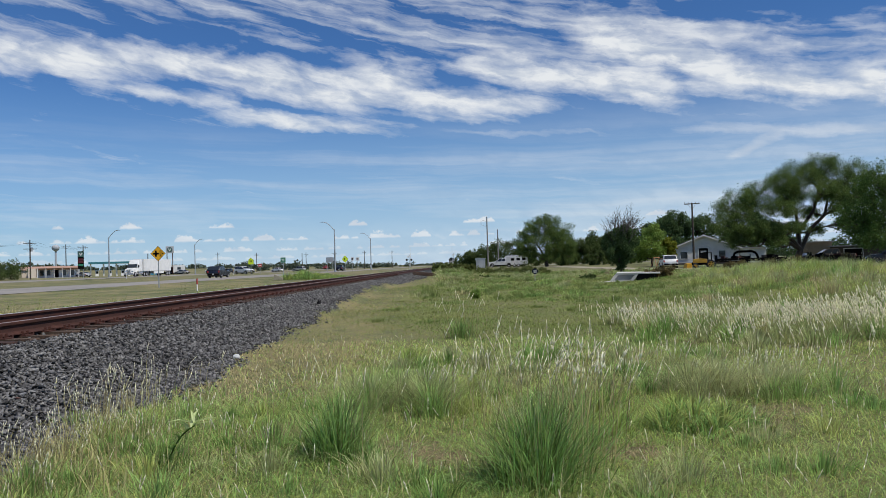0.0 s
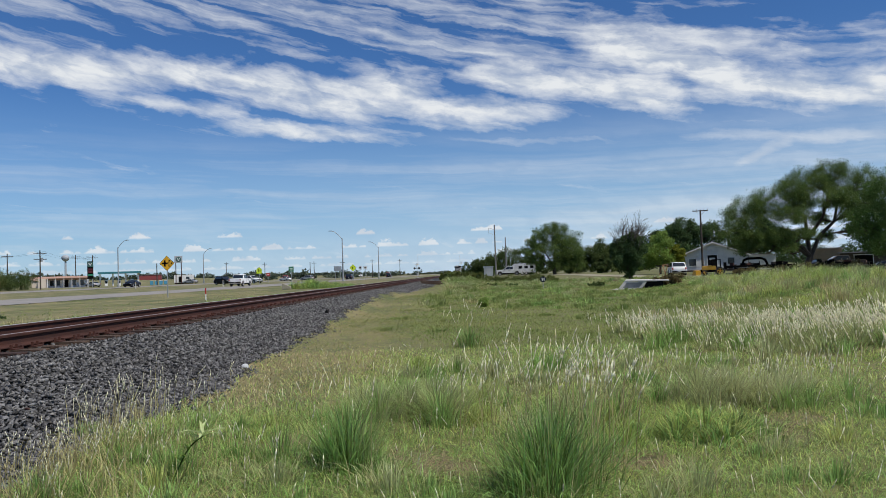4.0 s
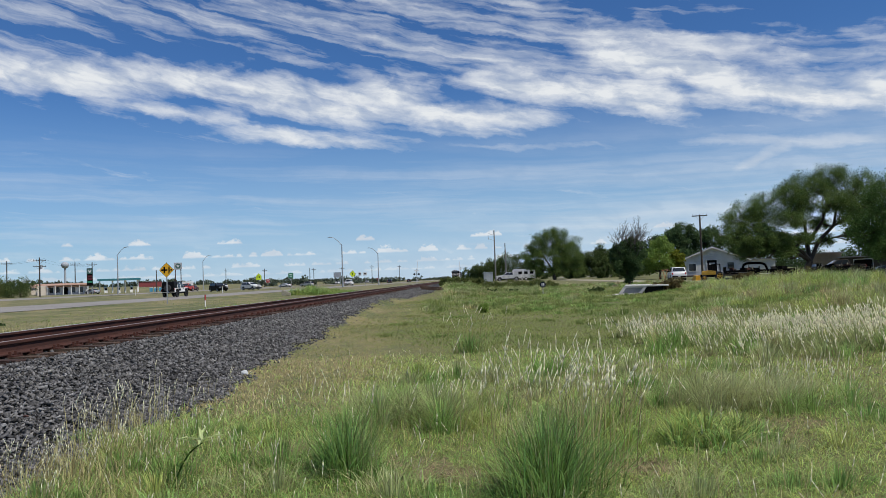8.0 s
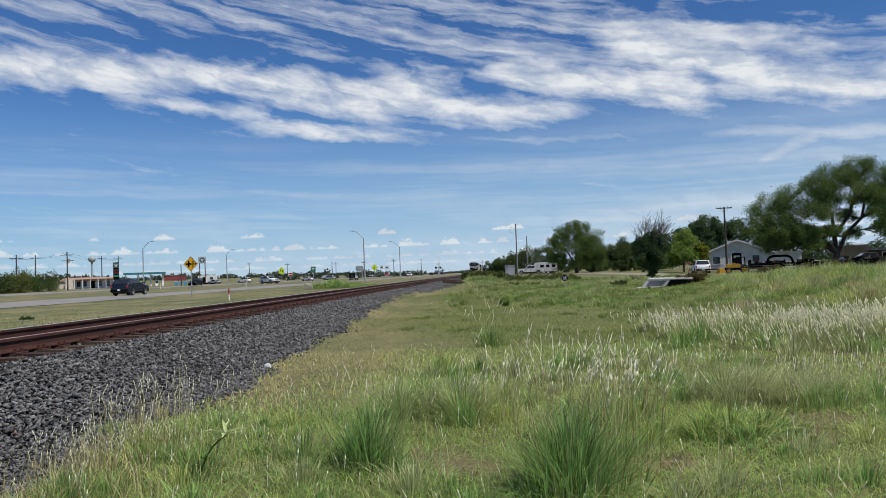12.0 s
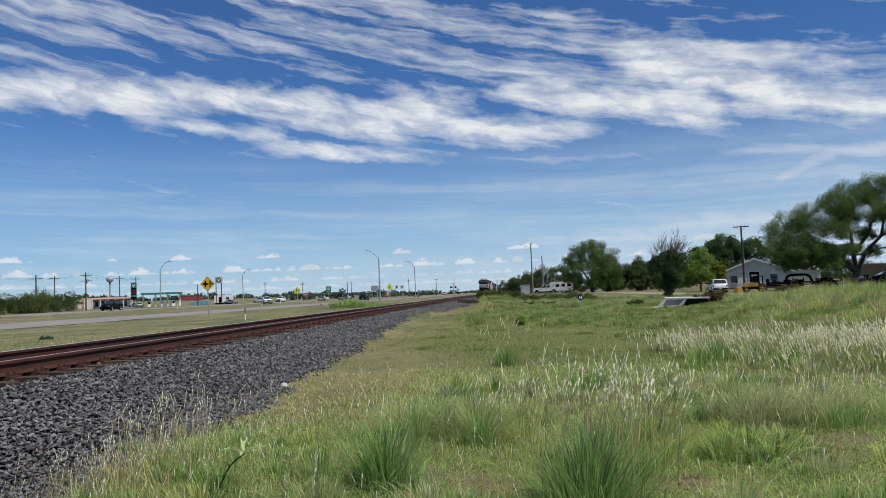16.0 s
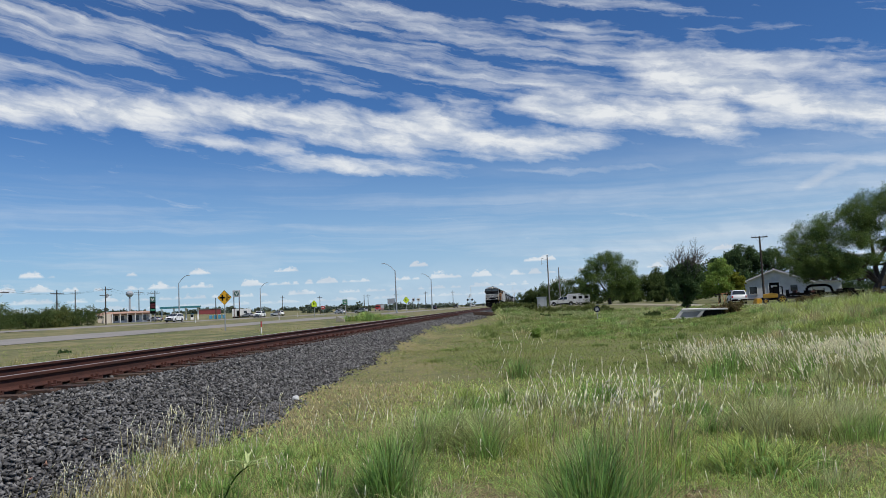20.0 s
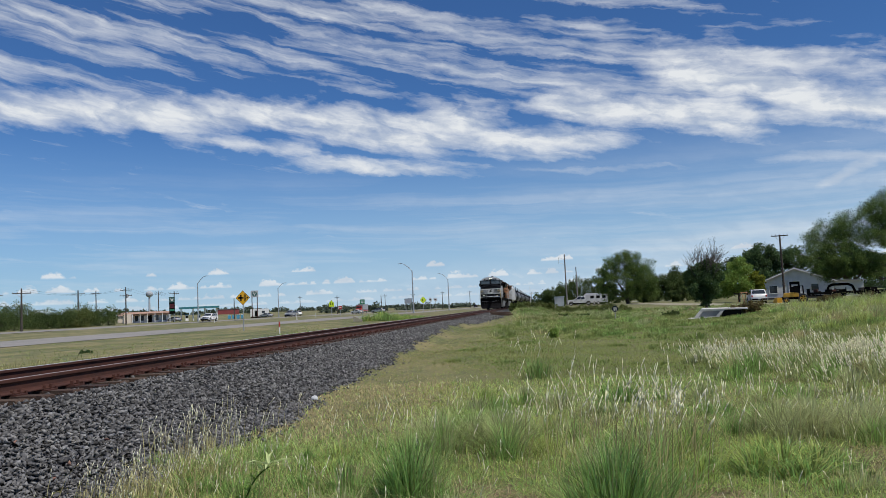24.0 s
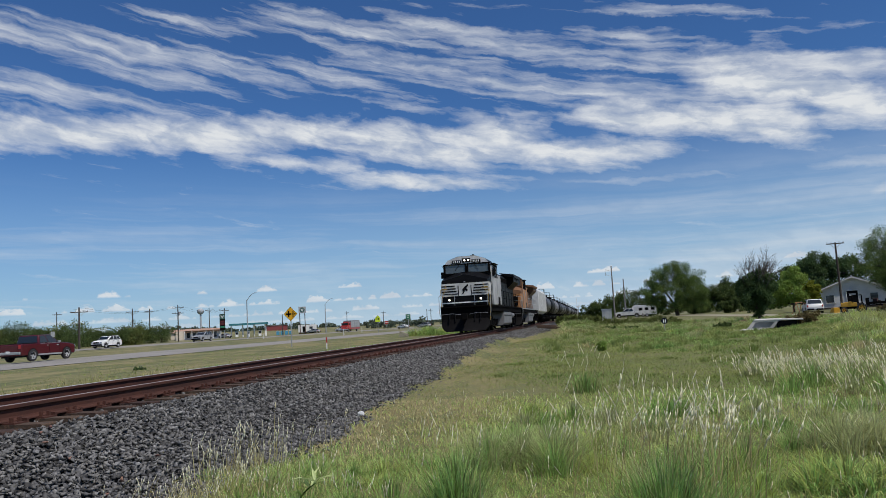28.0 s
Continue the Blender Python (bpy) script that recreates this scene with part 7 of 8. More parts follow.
def post_sign(name, label, x, y, top, shape, mat, w, h, post=0.05, turn=0.0, cat="road sign", bars=(), posts=1, back=GALV, edge=BLACK):
    """A sheet-metal sign on a post. shape: diamond, rect, octagon, round, pentagon, triangle."""
    z = gz(x, y)
    ob = thing(name, label, cat, pose(x, y, z, 0, 0, turn))
    H = top - z
    c = H - h / 2
    outline = {"diamond": [(0, -h / 2), (w / 2, 0), (0, h / 2), (-w / 2, 0)], "rect": [(-w / 2, -h / 2), (w / 2, -h / 2), (w / 2, h / 2), (-w / 2, h / 2)],
               "octagon": [(w / 2 * 1.08 * math.cos(radians(22.5 + 45 * i)), h / 2 * 1.08 * math.sin(radians(22.5 + 45 * i))) for i in range(8)],
               "round": [(w / 2 * math.cos(2 * math.pi * i / 24), h / 2 * math.sin(2 * math.pi * i / 24)) for i in range(24)],
               "pentagon": [(-w / 2, -h / 2), (w / 2, -h / 2), (w / 2, h * 0.1), (0, h / 2), (-w / 2, h * 0.1)]}[shape]
    part("sign_back", G().slab([(u, c + v) for u, v in outline], "y", 0.0, 0.012), back, ob)
    part("sign_border", G().slab([(u, c + v) for u, v in outline], "y", -0.006, 0.0), edge, ob)
    part("sign_face", G().slab([(u * 0.95, c + v * 0.95) for u, v in outline], "y", -0.010, -0.006), mat, ob)
    for i, (bx, bz, bw, bh, m) in enumerate(bars):
        part("sign_symbol", G().box((bx, -0.0125, c + bz), (bw, 0.005, bh)), m, ob)
    for k in range(posts):
        px = 0 if posts == 1 else (-w * 0.36 if k == 0 else w * 0.36)
        part("post", G().box((px, 0.05, (H if shape != "diamond" else H - h * 0.25) / 2 - 0.1), (post, post, (H if shape != "diamond" else H - h * 0.25) + 0.2)), GALV, ob, "galvanised steel post")
    return ob


def street_lamp(x, y, arm):
    z = gz(x, y)
    ob = thing("street_lamp", "tall grey steel street lamp with an upswept arm", "street lamp", pose(x, y, z), group="street lamps")
    part("base", G().tube((0, 0, -0.1), (0, 0, 0.5), 0.28, 0.24, 12), GALV, ob)
    part("mast", G().tube((0, 0, 0.4), (0, 0, 9.8), 0.17, 0.11, 12), GALV, ob, smooth=True)
    pts = [(0, 0, 9.6), (arm * 0.35, 0, 10.6), (arm * 0.75, 0, 11.35), (arm, 0, 11.5)]
    part("arm", G().path(pts, 0.07, 8), GALV, ob)
    part("lamp_head", G().slab([(arm - 0.1, 11.42), (arm * 1.32, 11.48), (arm * 1.34, 11.56), (arm, 11.62)], "y", -0.16, 0.16), GALV, ob, bevel=0.03)
    return ob


def utility_pole(x, y, H, arms=1, span=2.4, turn=0.0, label="weathered timber utility pole with a crossarm", transformer=False, wood=None, drop=0.75):
    wood = wood or POLE
    z = gz(x, y)
    ob = thing("utility_pole", label, "utility pole", pose(x, y, z, 0, 0, turn), group="utility poles")
    part("pole", G().tube((0, 0, -0.3), (0, 0, H), 0.17, 0.11, 10), wood, ob, smooth=True)
    for k in range(arms):
        zz = H - drop - k * 1.3
        part("crossarm", G().box((0, 0.12, zz), (span, 0.1, 0.13)), POLE, ob)
        for s in (-0.92, -0.45, 0.45, 0.92):
            part("insulator", G().tube((s * span / 2, 0.12, zz + 0.06), (s * span / 2, 0.12, zz + 0.26), 0.05, 0.035, 8), GALV, ob)
        part("brace", G().tube((-span * 0.3, 0.12, zz - 0.04), (0, 0.12, zz - 0.75), 0.025, 0.025, 5).tube((span * 0.3, 0.12, zz - 0.04), (0, 0.12, zz - 0.75), 0.025, 0.025, 5), GALV, ob)
    if transformer:
        part("transformer", G().tube((0.32, 0, H - 2.6), (0.32, 0, H - 1.7), 0.22, 0.22, 12), GALV, ob, smooth=True)
    return ob


def roadside():
    blk = BLACK
    s = post_sign("warning_sign", "yellow diamond warning sign for a crossroads beside the railway", -22.26, 53.56, 3.52, "diamond", YELLOW, 1.12, 1.12, 0.06,
                  bars=((-0.15, 0, 0.46, 0.12, blk), (-0.15, 0, 0.12, 0.46, blk), (0.15, 0.0, 0.03, 0.5, blk), (0.24, 0.0, 0.03, 0.5, blk), (0.36, 0.0, 0.11, 0.11, blk)))
    for k in range(6):
        part("sign_symbol", G().box((0.195, -0.0127, 2.5 - 0.22 + k * 0.088), (0.12, 0.004, 0.022)), blk, s)
    ob = thing("marker_post", "thin marker post, red above and white below", "marker post", pose(-15.68, 43.25, gz(-15.68, 43.25)))
    part("lower_part", G().tube((0, 0, -0.1), (0, 0, 0.38), 0.036, 0.036, 10), WHITE, ob)
    part("upper_part", G().tube((0, 0, 0.38), (0, 0, 0.72), 0.042, 0.038, 10), RED, ob, "faded red sleeve")
    post_sign("guide_sign", "small green guide sign on a thin post", -21.3, 87.4, 2.95, "rect", GREEN_SIGN, 0.62, 0.62, 0.06, bars=((0, 0.1, 0.34, 0.08, WHITE), (0, -0.1, 0.28, 0.08, WHITE)), edge=WHITE)
    post_sign("warning_sign", "fluorescent yellow-green warning sign", -41.5, 144.1, 4.0, "pentagon", LIME, 1.1, 1.35, 0.08, bars=((-0.15, 0, 0.14, 0.5, blk), (0.18, -0.05, 0.14, 0.36, blk)))
    post_sign("warning_sign", "fluorescent yellow-green warning sign by the lamp post", -29.8, 187.6, 4.6, "diamond", LIME, 1.7, 1.9, 0.08, bars=((-0.1, 0, 0.2, 0.6, blk),))
    post_sign("route_sign", "grey back of a rectangular road sign on two posts", -33.6, 187.0, 4.2, "rect", GALV, 1.9, 1.3, 0.08, posts=2)
    post_sign("route_sign", "pair of small pale route markers", -28.0, 187.9, 4.1, "rect", WHITE, 0.7, 0.9, 0.06, bars=((0, 0, 0.45, 0.4, blk),))
    post_sign("route_sign", "pair of small pale route markers", -26.7, 188.1, 4.0, "rect", WHITE, 0.9, 0.8, 0.06, bars=((0, 0, 0.5, 0.3, blk),))
    post_sign("route_sign", "small pale sign on a thin post before the brush", -85.0, 105.8, 3.9, "rect", HOPPER, 0.75, 0.9, 0.07, edge=HOPPER)
    post_sign("no_entry_sign", "small red sign beyond the median", -50.5, 183.2, 3.1, "rect", RED, 0.95, 0.85, 0.06, bars=((0, 0, 0.6, 0.14, WHITE),), edge=WHITE)
    for x, y, a in ((-87.1, 180.0, 2.2), (-28.9, 167.5, -2.4), (-28.2, 228.3, -2.4), (-89.1, 244.2, 2.2)):
        street_lamp(x, y, a)
    for x, y, H, n in ((-78.5, 103.6, 6.6, 1), (-100.0, 149.7, 8.0, 1), (-118.6, 185.3, 9.2, 1), (-97.0, 163.4, 8.9, 2), (-149.6, 187.7, 8.9, 1), (-119.4, 219.6, 9.8, 1), (-106.0, 204.0, 9.0, 1)):
        utility_pole(x, y, H, n, 2.6, 25, transformer=(n == 2))
    for x, y, H in ((-92, 214, 6.4), (-70, 330, 8), (-52, 300, 7.4), (-62, 285, 7), (-45, 340, 8.5), (-36, 380, 9), (-84, 300, 7.6), (-110, 330, 9)):
        utility_pole(x, y, H, 1 if H > 7 else 0, 2.0, 10, "plain far timber pole")
    # wires between the near poles
    g = G()
    pol = [(-78.5, 103.6, 6.4), (-97.0, 163.4, 8.6), (-106.0, 204.0, 8.8), (-119.4, 219.6, 9.6)]
    for a, b in zip(pol, pol[1:]):
        za, zb = gz(a[0], a[1]) + a[2], gz(b[0], b[1]) + b[2]
        for off in (-1.0, 1.0):
            pts = []
            for i in range(13):
                t = i / 12
                pts.append((a[0] + (b[0] - a[0]) * t + off, a[1] + (b[1] - a[1]) * t, za + (zb - za) * t - 1.2 * 4 * t * (1 - t)))
            g.path(pts, 0.014, 4)
    tagged(part("overhead_wire", g, BLACK), "thin black overhead wires strung between timber poles", "wire")
    # crossing signals
    for x, y, s in ((-15.0, 209.5, 1), (-2.65, 229.5, -1)):
        z = gz(x, y)
        ob = thing("crossing_signal", "railway crossing signal mast with crossbuck and raised gate", "crossing signal", pose(x, y, z), group="crossing signals")
        part("mast", G().tube((0, 0, -0.2), (0, 0, 4.3), 0.07, 0.07, 10), GALV, ob)
        part("crossbuck", G().box((0, -0.1, 3.8), (1.3, 0.03, 0.2)), WHITE, ob, at=pose(0, 0, 0))
        part("crossbuck_board", G().slab([(-0.5, 3.25), (-0.36, 3.2), (0.5, 4.3), (0.36, 4.36)], "y", -0.14, -0.11), WHITE, ob)
        part("light_bar", G().box((0, -0.12, 2.75), (1.5, 0.08, 0.08)), BLACK, ob)
        for k in (-1, 1):
            part("flasher", G().tube((k * 0.65, -0.12, 2.75), (k * 0.65, -0.2, 2.75), 0.3, 0.3, 16).tube((k * 0.65, -0.2, 2.75), (k * 0.65, -0.4, 2.8), 0.14, 0.16, 12), BLACK, ob, "round flasher on a black backing")
        part("gate_arm", G().box((0.35 * s, 0.1, 3.6), (0.1, 0.04, 5.4)), WHITE, ob, "raised gate arm")
        part("gate_motor", G().box((0.1 * s, 0.1, 1.1), (0.5, 0.4, 0.6)), GALV, ob, bevel=0.03)
    # small concrete block and pipe by the tall tufts
    ob = thing("concrete_marker", "weathered tan concrete stub at the edge of the verge", "marker", pose(-18.3, 73.0, gz(-18.3, 73)))
    part("stub", G().slab([(-0.45, 0), (0.45, 0), (0.45, 0.25), (-0.4, 0.62)], "y", -0.15, 0.15), DIRT, ob, bevel=0.02)
    for x, y in ((-63.0, 137), (-52.4, 168.0), (-40.6, 120.0)):
        ob = thing("delineator_post", "slim pale roadside delineator post", "post", pose(x, y, gz(x, y)))
        part("stake", G().box((0, 0, 0.55), (0.1, 0.03, 1.2)), WHITE, ob)
        part("reflector", G().box((0, -0.02, 1.05), (0.08, 0.01, 0.12)), YELLOW, ob)


roadside()


def building(name, label, x, y, w, d, h, wall, roof, turn=0.0, parapet=0.35, openings=(), z=None, band=None):
    """A low box building; the front faces -y. openings: (centre across, sill, width, height, kind)."""
    z = gz(x, y) if z is None else z
    ob = thing(name, label, "building", pose(x, y, z, 0, 0, turn))
    t = 0.2
    part("wall", G().box((0, t / 2, h / 2), (w, t, h)), wall, ob)
    part("wall", G().box((0, d - t / 2, h / 2), (w, t, h)), wall, ob)
    part("wall", G().box((-w / 2 + t / 2, d / 2, h / 2), (t, d - 2 * t, h)), wall, ob)
    part("wall", G().box((w / 2 - t / 2, d / 2, h / 2), (t, d - 2 * t, h)), wall, ob)
    part("roof", G().box((0, d / 2, h + 0.08), (w + 0.5, d + 0.5, 0.16)), roof, ob)
    if band:
        part("fascia", G().slab([(-0.45, h - 0.5), (-0.25, h + 0.45), (0.1, h + 0.45), (0.1, h - 0.5)], "x", -w / 2 - 0.2, w / 2 + 0.2), band, ob, "sloping fascia")
    for cx, sill, ww, hh, kind in openings:
        nm = "door" if kind == "door" else "window"
        o = part(nm, G().box((cx, -0.02, sill + hh / 2), (ww, 0.06, hh)), DARK if kind == "door" else GLASS, ob)
        g = G().box((cx - ww / 2, -0.05, sill + hh / 2), (0.08, 0.06, hh + 0.1)).box((cx + ww / 2, -0.05, sill + hh / 2), (0.08, 0.06, hh + 0.1)).box((cx, -0.05, sill + hh), (ww + 0.1, 0.06, 0.08))
        part("frame", g, WHITE, o)
    return ob


TOWER = paint("pale_tower_paint", (0.36, 0.39, 0.42), 0.7, dirt=0.05, spec=0.2)


MAROON_SHED = paint("dull_red_sheet_metal", (0.24, 0.035, 0.035), 0.6, dirt=0.2)


def station():
    front = -29
    op = [(-4.6, 0.0, 1.2, 2.1, "door"), (-2.8, 0.7, 1.0, 1.5, "w"), (-1.2, 0.7, 1.0, 1.5, "w"), (0.6, 0.0, 1.4, 2.2, "door"), (2.6, 0.6, 1.0, 1.6, "w"), (4.6, 0.6, 1.0, 1.6, "w")]
    ob = building("shop_building", "low cream shop building with a salmon fascia and a shaded porch", -111.65, 198.9, 12.5, 12, 2.7, SIDING, TILE_ROOF, 27, openings=op, band=TILE_ROOF)
    part("porch_roof", G().box((1.2, -1.2, 2.72), (10.2, 2.4, 0.14)), TILE_ROOF, ob)
    part("porch_slab", G().box((1.2, -1.2, 0.06), (10.2, 2.4, 0.12)), CONCRETE, ob)
    for k in range(6):
        part("porch_post", G().box((-3.7 + k * 1.96, -2.25, 1.38), (0.16, 0.16, 2.55)), WHITE, ob)
    part("side_wall", G().box((-5.0, -1.2, 1.36), (2.0, 2.4, 2.58)), STUCCO, ob, "blank tan end bay")
    building("shop_building", "long low tan building behind the shop", -119.4, 207.1, 10.5, 9, 2.7, STUCCO, TILE_ROOF, 27, band=TILE_ROOF)
    building("metal_shed", "long red metal shed far off", -161.5, 367.0, 11, 7, 2.6, MAROON_SHED, ROOF, 20)
    # canopy over the pumps
    ob = thing("pump_canopy", "filling station canopy with a teal and white fascia on square columns", "canopy", pose(-108.6, 225.0, gz(-108.6, 225), 0, 0, 27))
    part("canopy_deck", G().box((0, 0, 4.1), (12.0, 9, 0.5)), WHITE, ob)
    part("fascia", G().box((0, -4.56, 4.1), (12.1, 0.06, 0.6)), TEAL, ob, "teal fascia")
    part("fascia", G().box((6.05, 0, 4.1), (0.06, 9.1, 0.6)), TEAL, ob, "teal fascia")
    for x in (-5.4, -1.8, 1.8, 5.4):
        for y in (-2.6, 2.6):
            part("column", G().box((x, y, 1.95), (0.35, 0.35, 3.9)), WHITE, ob)
    for x in (-3.6, 0.0, 3.6):
        p = thing("fuel_pump", "white and grey fuel pump under the canopy", "fuel pump", pose(-107.5 + x * 0.89, 222.6 + x * 0.45, gz(-108, 222), 0, 0, 27), group="fuel pumps")
        part("pump_body", G().box((0, 0, 0.95), (0.9, 0.6, 1.9)), WHITE, p, bevel=0.04)
        part("pump_face", G().box((0, -0.31, 1.25), (0.6, 0.03, 0.7)), BLACK, p)
        part("pump_top", G().box((0, 0, 2.0), (1.0, 0.65, 0.2)), TEAL, p)
    # price sign
    ob = thing("price_sign", "tall filling station price sign with green, red and dark panels", "sign", pose(-99.6, 190.4, gz(-99.6, 190.4), 0, 0, 26))
    part("pylon", G().box((-0.5, 0, 1.2), (0.18, 0.2, 2.6)).box((0.5, 0, 1.2), (0.18, 0.2, 2.6)), GALV, ob)
    part("cabinet", G().box((0, 0.02, 4.6), (1.45, 0.36, 4.6)), DARK, ob, bevel=0.03)
    part("emblem_panel", G().box((0, -0.18, 6.1), (1.3, 0.04, 1.3)), EMBLEM_GREEN, ob, "dull green panel with a plain pale emblem")
    part("emblem", G().slab([(-0.45, 6.4), (0, 5.6), (0.45, 6.4), (0.25, 6.5), (0, 6.05), (-0.25, 6.5)], "y", -0.23, -0.205), HOPPER, ob)
    part("price_panel", G().box((0, -0.18, 4.75), (1.2, 0.04, 0.5)), MAROON, ob, "dark red price panel")
    part("price_panel", G().box((0, -0.18, 4.1), (1.2, 0.04, 0.5)), MAROON, ob, "dark red price panel")
    part("price_panel", G().box((0, -0.18, 3.3), (1.2, 0.04, 0.5)), GREEN_SIGN, ob, "green price panel")
    # second sign on two posts
    ob = thing("brand_sign", "square grey sign with a round dull green emblem on two posts", "sign", pose(-89.1, 223.0, gz(-89.1, 223), 0, 0, 22))
    for s in (-0.8, 0.8):
        part("post", G().tube((s, 0, -0.2), (s, 0, 8.7), 0.13, 0.13, 8), RUST, ob)
    part("sign_cabinet", G().box((0, 0, 7.65), (2.3, 0.4, 2.1)), SILVER, ob, bevel=0.03)
    part("emblem_disc", G().tube((0, -0.21, 7.65), (0, -0.24, 7.65), 0.78, 0.78, 20), EMBLEM_GREEN, ob)
    part("emblem", G().slab([(-0.45, 7.95), (0, 7.05), (0.45, 7.95), (0.22, 8.1), (0, 7.5), (-0.22, 8.1)], "y", -0.27, -0.245), HOPPER, ob)
    # sheds, tanks and odds beside the station
    ob = thing("office_trailer", "white site office trailer", "trailer", pose(-95.0, 242.0, gz(-95, 242), 0, 0, 22))
    part("body", G().box((0, 0, 1.7), (6.2, 2.6, 2.5)), SIDING, ob, bevel=0.04)
    part("door", G().box((-1.2, -1.32, 1.5), (0.9, 0.04, 1.9)), DARK, ob)
    part("window", G().box((1.2, -1.32, 1.9), (1.1, 0.04, 0.8)), GLASS, ob)
    part("skid", G().box((0, 0, 0.22), (5.8, 2.0, 0.44)), DARK, ob)
    for i in range(4):
        ob = thing("waste_bin", "light blue waste bin with a pale lid", "bin", pose(-100.2 + i * 1.25, 229.0 + i * 0.55, gz(-99, 229), 0, 0, 23), group="waste bins")
        part("bin_body", G().box((0, 0, 0.62), (0.95, 0.95, 1.2), taper=1.06), BIN_BLUE, ob, bevel=0.03)
        part("lid", G().box((0, 0, 1.28), (1.04, 1.04, 0.14)), HOPPER, ob, bevel=0.05)
    # water tower
    ob = thing("water_tower", "pale bulb-topped water tower far off", "water tower", pose(-438.5, 786, 1.0))
    part("stem", G().tube((0, 0, -1), (0, 0, 28), 1.3, 0.95, 16), TOWER, ob, smooth=True)
    part("bowl", G().dome((0, 0, 31), 3.9, -1.0, 24, 8).dome((0, 0, 31), 3.9, 0.85, 24, 8), TOWER, ob, smooth=True)
    # vehicles parked round the station and along the far side
    for fn, lab, x, y, turn in ((sedan, "silver sedan parked by the pumps", -104.0, 200.0, 60), 
                                (sedan, "grey sedan parked at the station", -90.5, 236.0, 70), (suv, "white SUV parked beside the office", -86.0, 252.0, 70),
                                (sedan, "white sedan parked far along the frontage", -66.0, 262.0, 60), (suv, "silver SUV parked far along the frontage", -60.0, 270.0, 70)):
        p = {"silver": SILVER, "dark": NAVY, "grey": SILVER, "white": WHITE, "maroon": MAROON}[lab.split()[0]]
        ob = fn(lab, p, group="parked vehicles")
        ob.matrix_basis = pose(x, y, gz(x, y) + 0.02, 0, 0, turn)


station()

# ---- the yard and side road ----
def house():
    ob = thing("house", "small white gabled house with a grey metal roof", "house", pose(35.1, 125.2, 0.40, 0, 0, -15))
    W, D, eave, ridge = 10.8, 12.0, 2.6, 4.75
    # front gable wall, in boards
    for k in range(14):
        z0, z1 = k * 0.355, (k + 1) * 0.355 - 0.01
        if z0 >= ridge - 0.1:
            break
        w = W if z1 <= eave else W * (ridge - z0) / (ridge - eave)
        w = min(w, W)
        w1 = W if z1 <= eave else W * max(ridge - z1, 0.02) / (ridge - eave)
        w1 = min(w1, W)
        part("board", G().slab([(W / 2 - w / 2, z0), (W / 2 + w / 2, z0), (W / 2 + w1 / 2, z1), (W / 2 - w1 / 2, z1)], "y", -0.02 + 0.006 * (k % 2), 0.16), SIDING, ob)
    for x in (0.1, W - 0.1):
        part("wall", G().box((x, D / 2, eave / 2), (0.2, D - 0.36, eave)), SIDING, ob)
    part("wall", G().slab([(0, 0), (W, 0), (W, eave), (W / 2, ridge), (0, eave)], "y", D - 0.2, D), SIDING, ob)
    for s in (0, 1):
        a, b = (-0.55, W / 2) if s == 0 else (W + 0.55, W / 2)
        part("roof", G().slab([(a, eave - 0.17), (b, ridge + 0.02), (b, ridge + 0.14), (a, eave - 0.05)], "y", -0.5, D + 0.5), ROOF, ob)
        part("barge_board", G().slab([(a, eave - 0.3), (b, ridge - 0.12), (b, ridge + 0.03), (a, eave - 0.16)], "y", -0.54, -0.5), WHITE, ob)
    d = part("door", G().box((5.3, -0.05, 1.3), (1.5, 0.06, 2.6)), BLACK, ob, "tall dark doorway")
    part("frame", G().box((4.5, -0.07, 1.35), (0.1, 0.08, 2.7)).box((6.1, -0.07, 1.35), (0.1, 0.08, 2.7)).box((5.3, -0.07, 2.7), (1.7, 0.08, 0.12)), WHITE, d)
    part("pane", G().box((5.3, -0.09, 2.0), (0.9, 0.02, 0.35)), HOPPER, d)
    w = part("window", G().box((2.2, -0.04, 1.5), (1.2, 0.05, 1.2)), GLASS, ob)
    part("frame", G().box((1.6, -0.07, 1.5), (0.08, 0.06, 1.3)).box((2.8, -0.07, 1.5), (0.08, 0.06, 1.3)).box((2.2, -0.07, 2.12), (1.3, 0.06, 0.08)).box((2.2, -0.07, 0.88), (1.4, 0.1, 0.08)), WHITE, w)
    part("window", G().box((8.2, -0.04, 1.6), (1.0, 0.05, 1.0)), GLASS, ob)
    part("porch_deck", G().box((W / 2, -0.9, 0.1), (W - 1, 1.7, 0.2)), POLE, ob)
    part("annex", G().box((W + 2.2, 3.0, 1.2), (4.0, 5.0, 2.4)), SIDING, ob, "lower side wing")
    part("annex_roof", G().slab([(W + 0.1, 2.45), (W + 4.5, 2.35), (W + 4.5, 2.45), (W + 0.1, 2.6)], "y", 0.2, 5.8), ROOF, ob)


house()


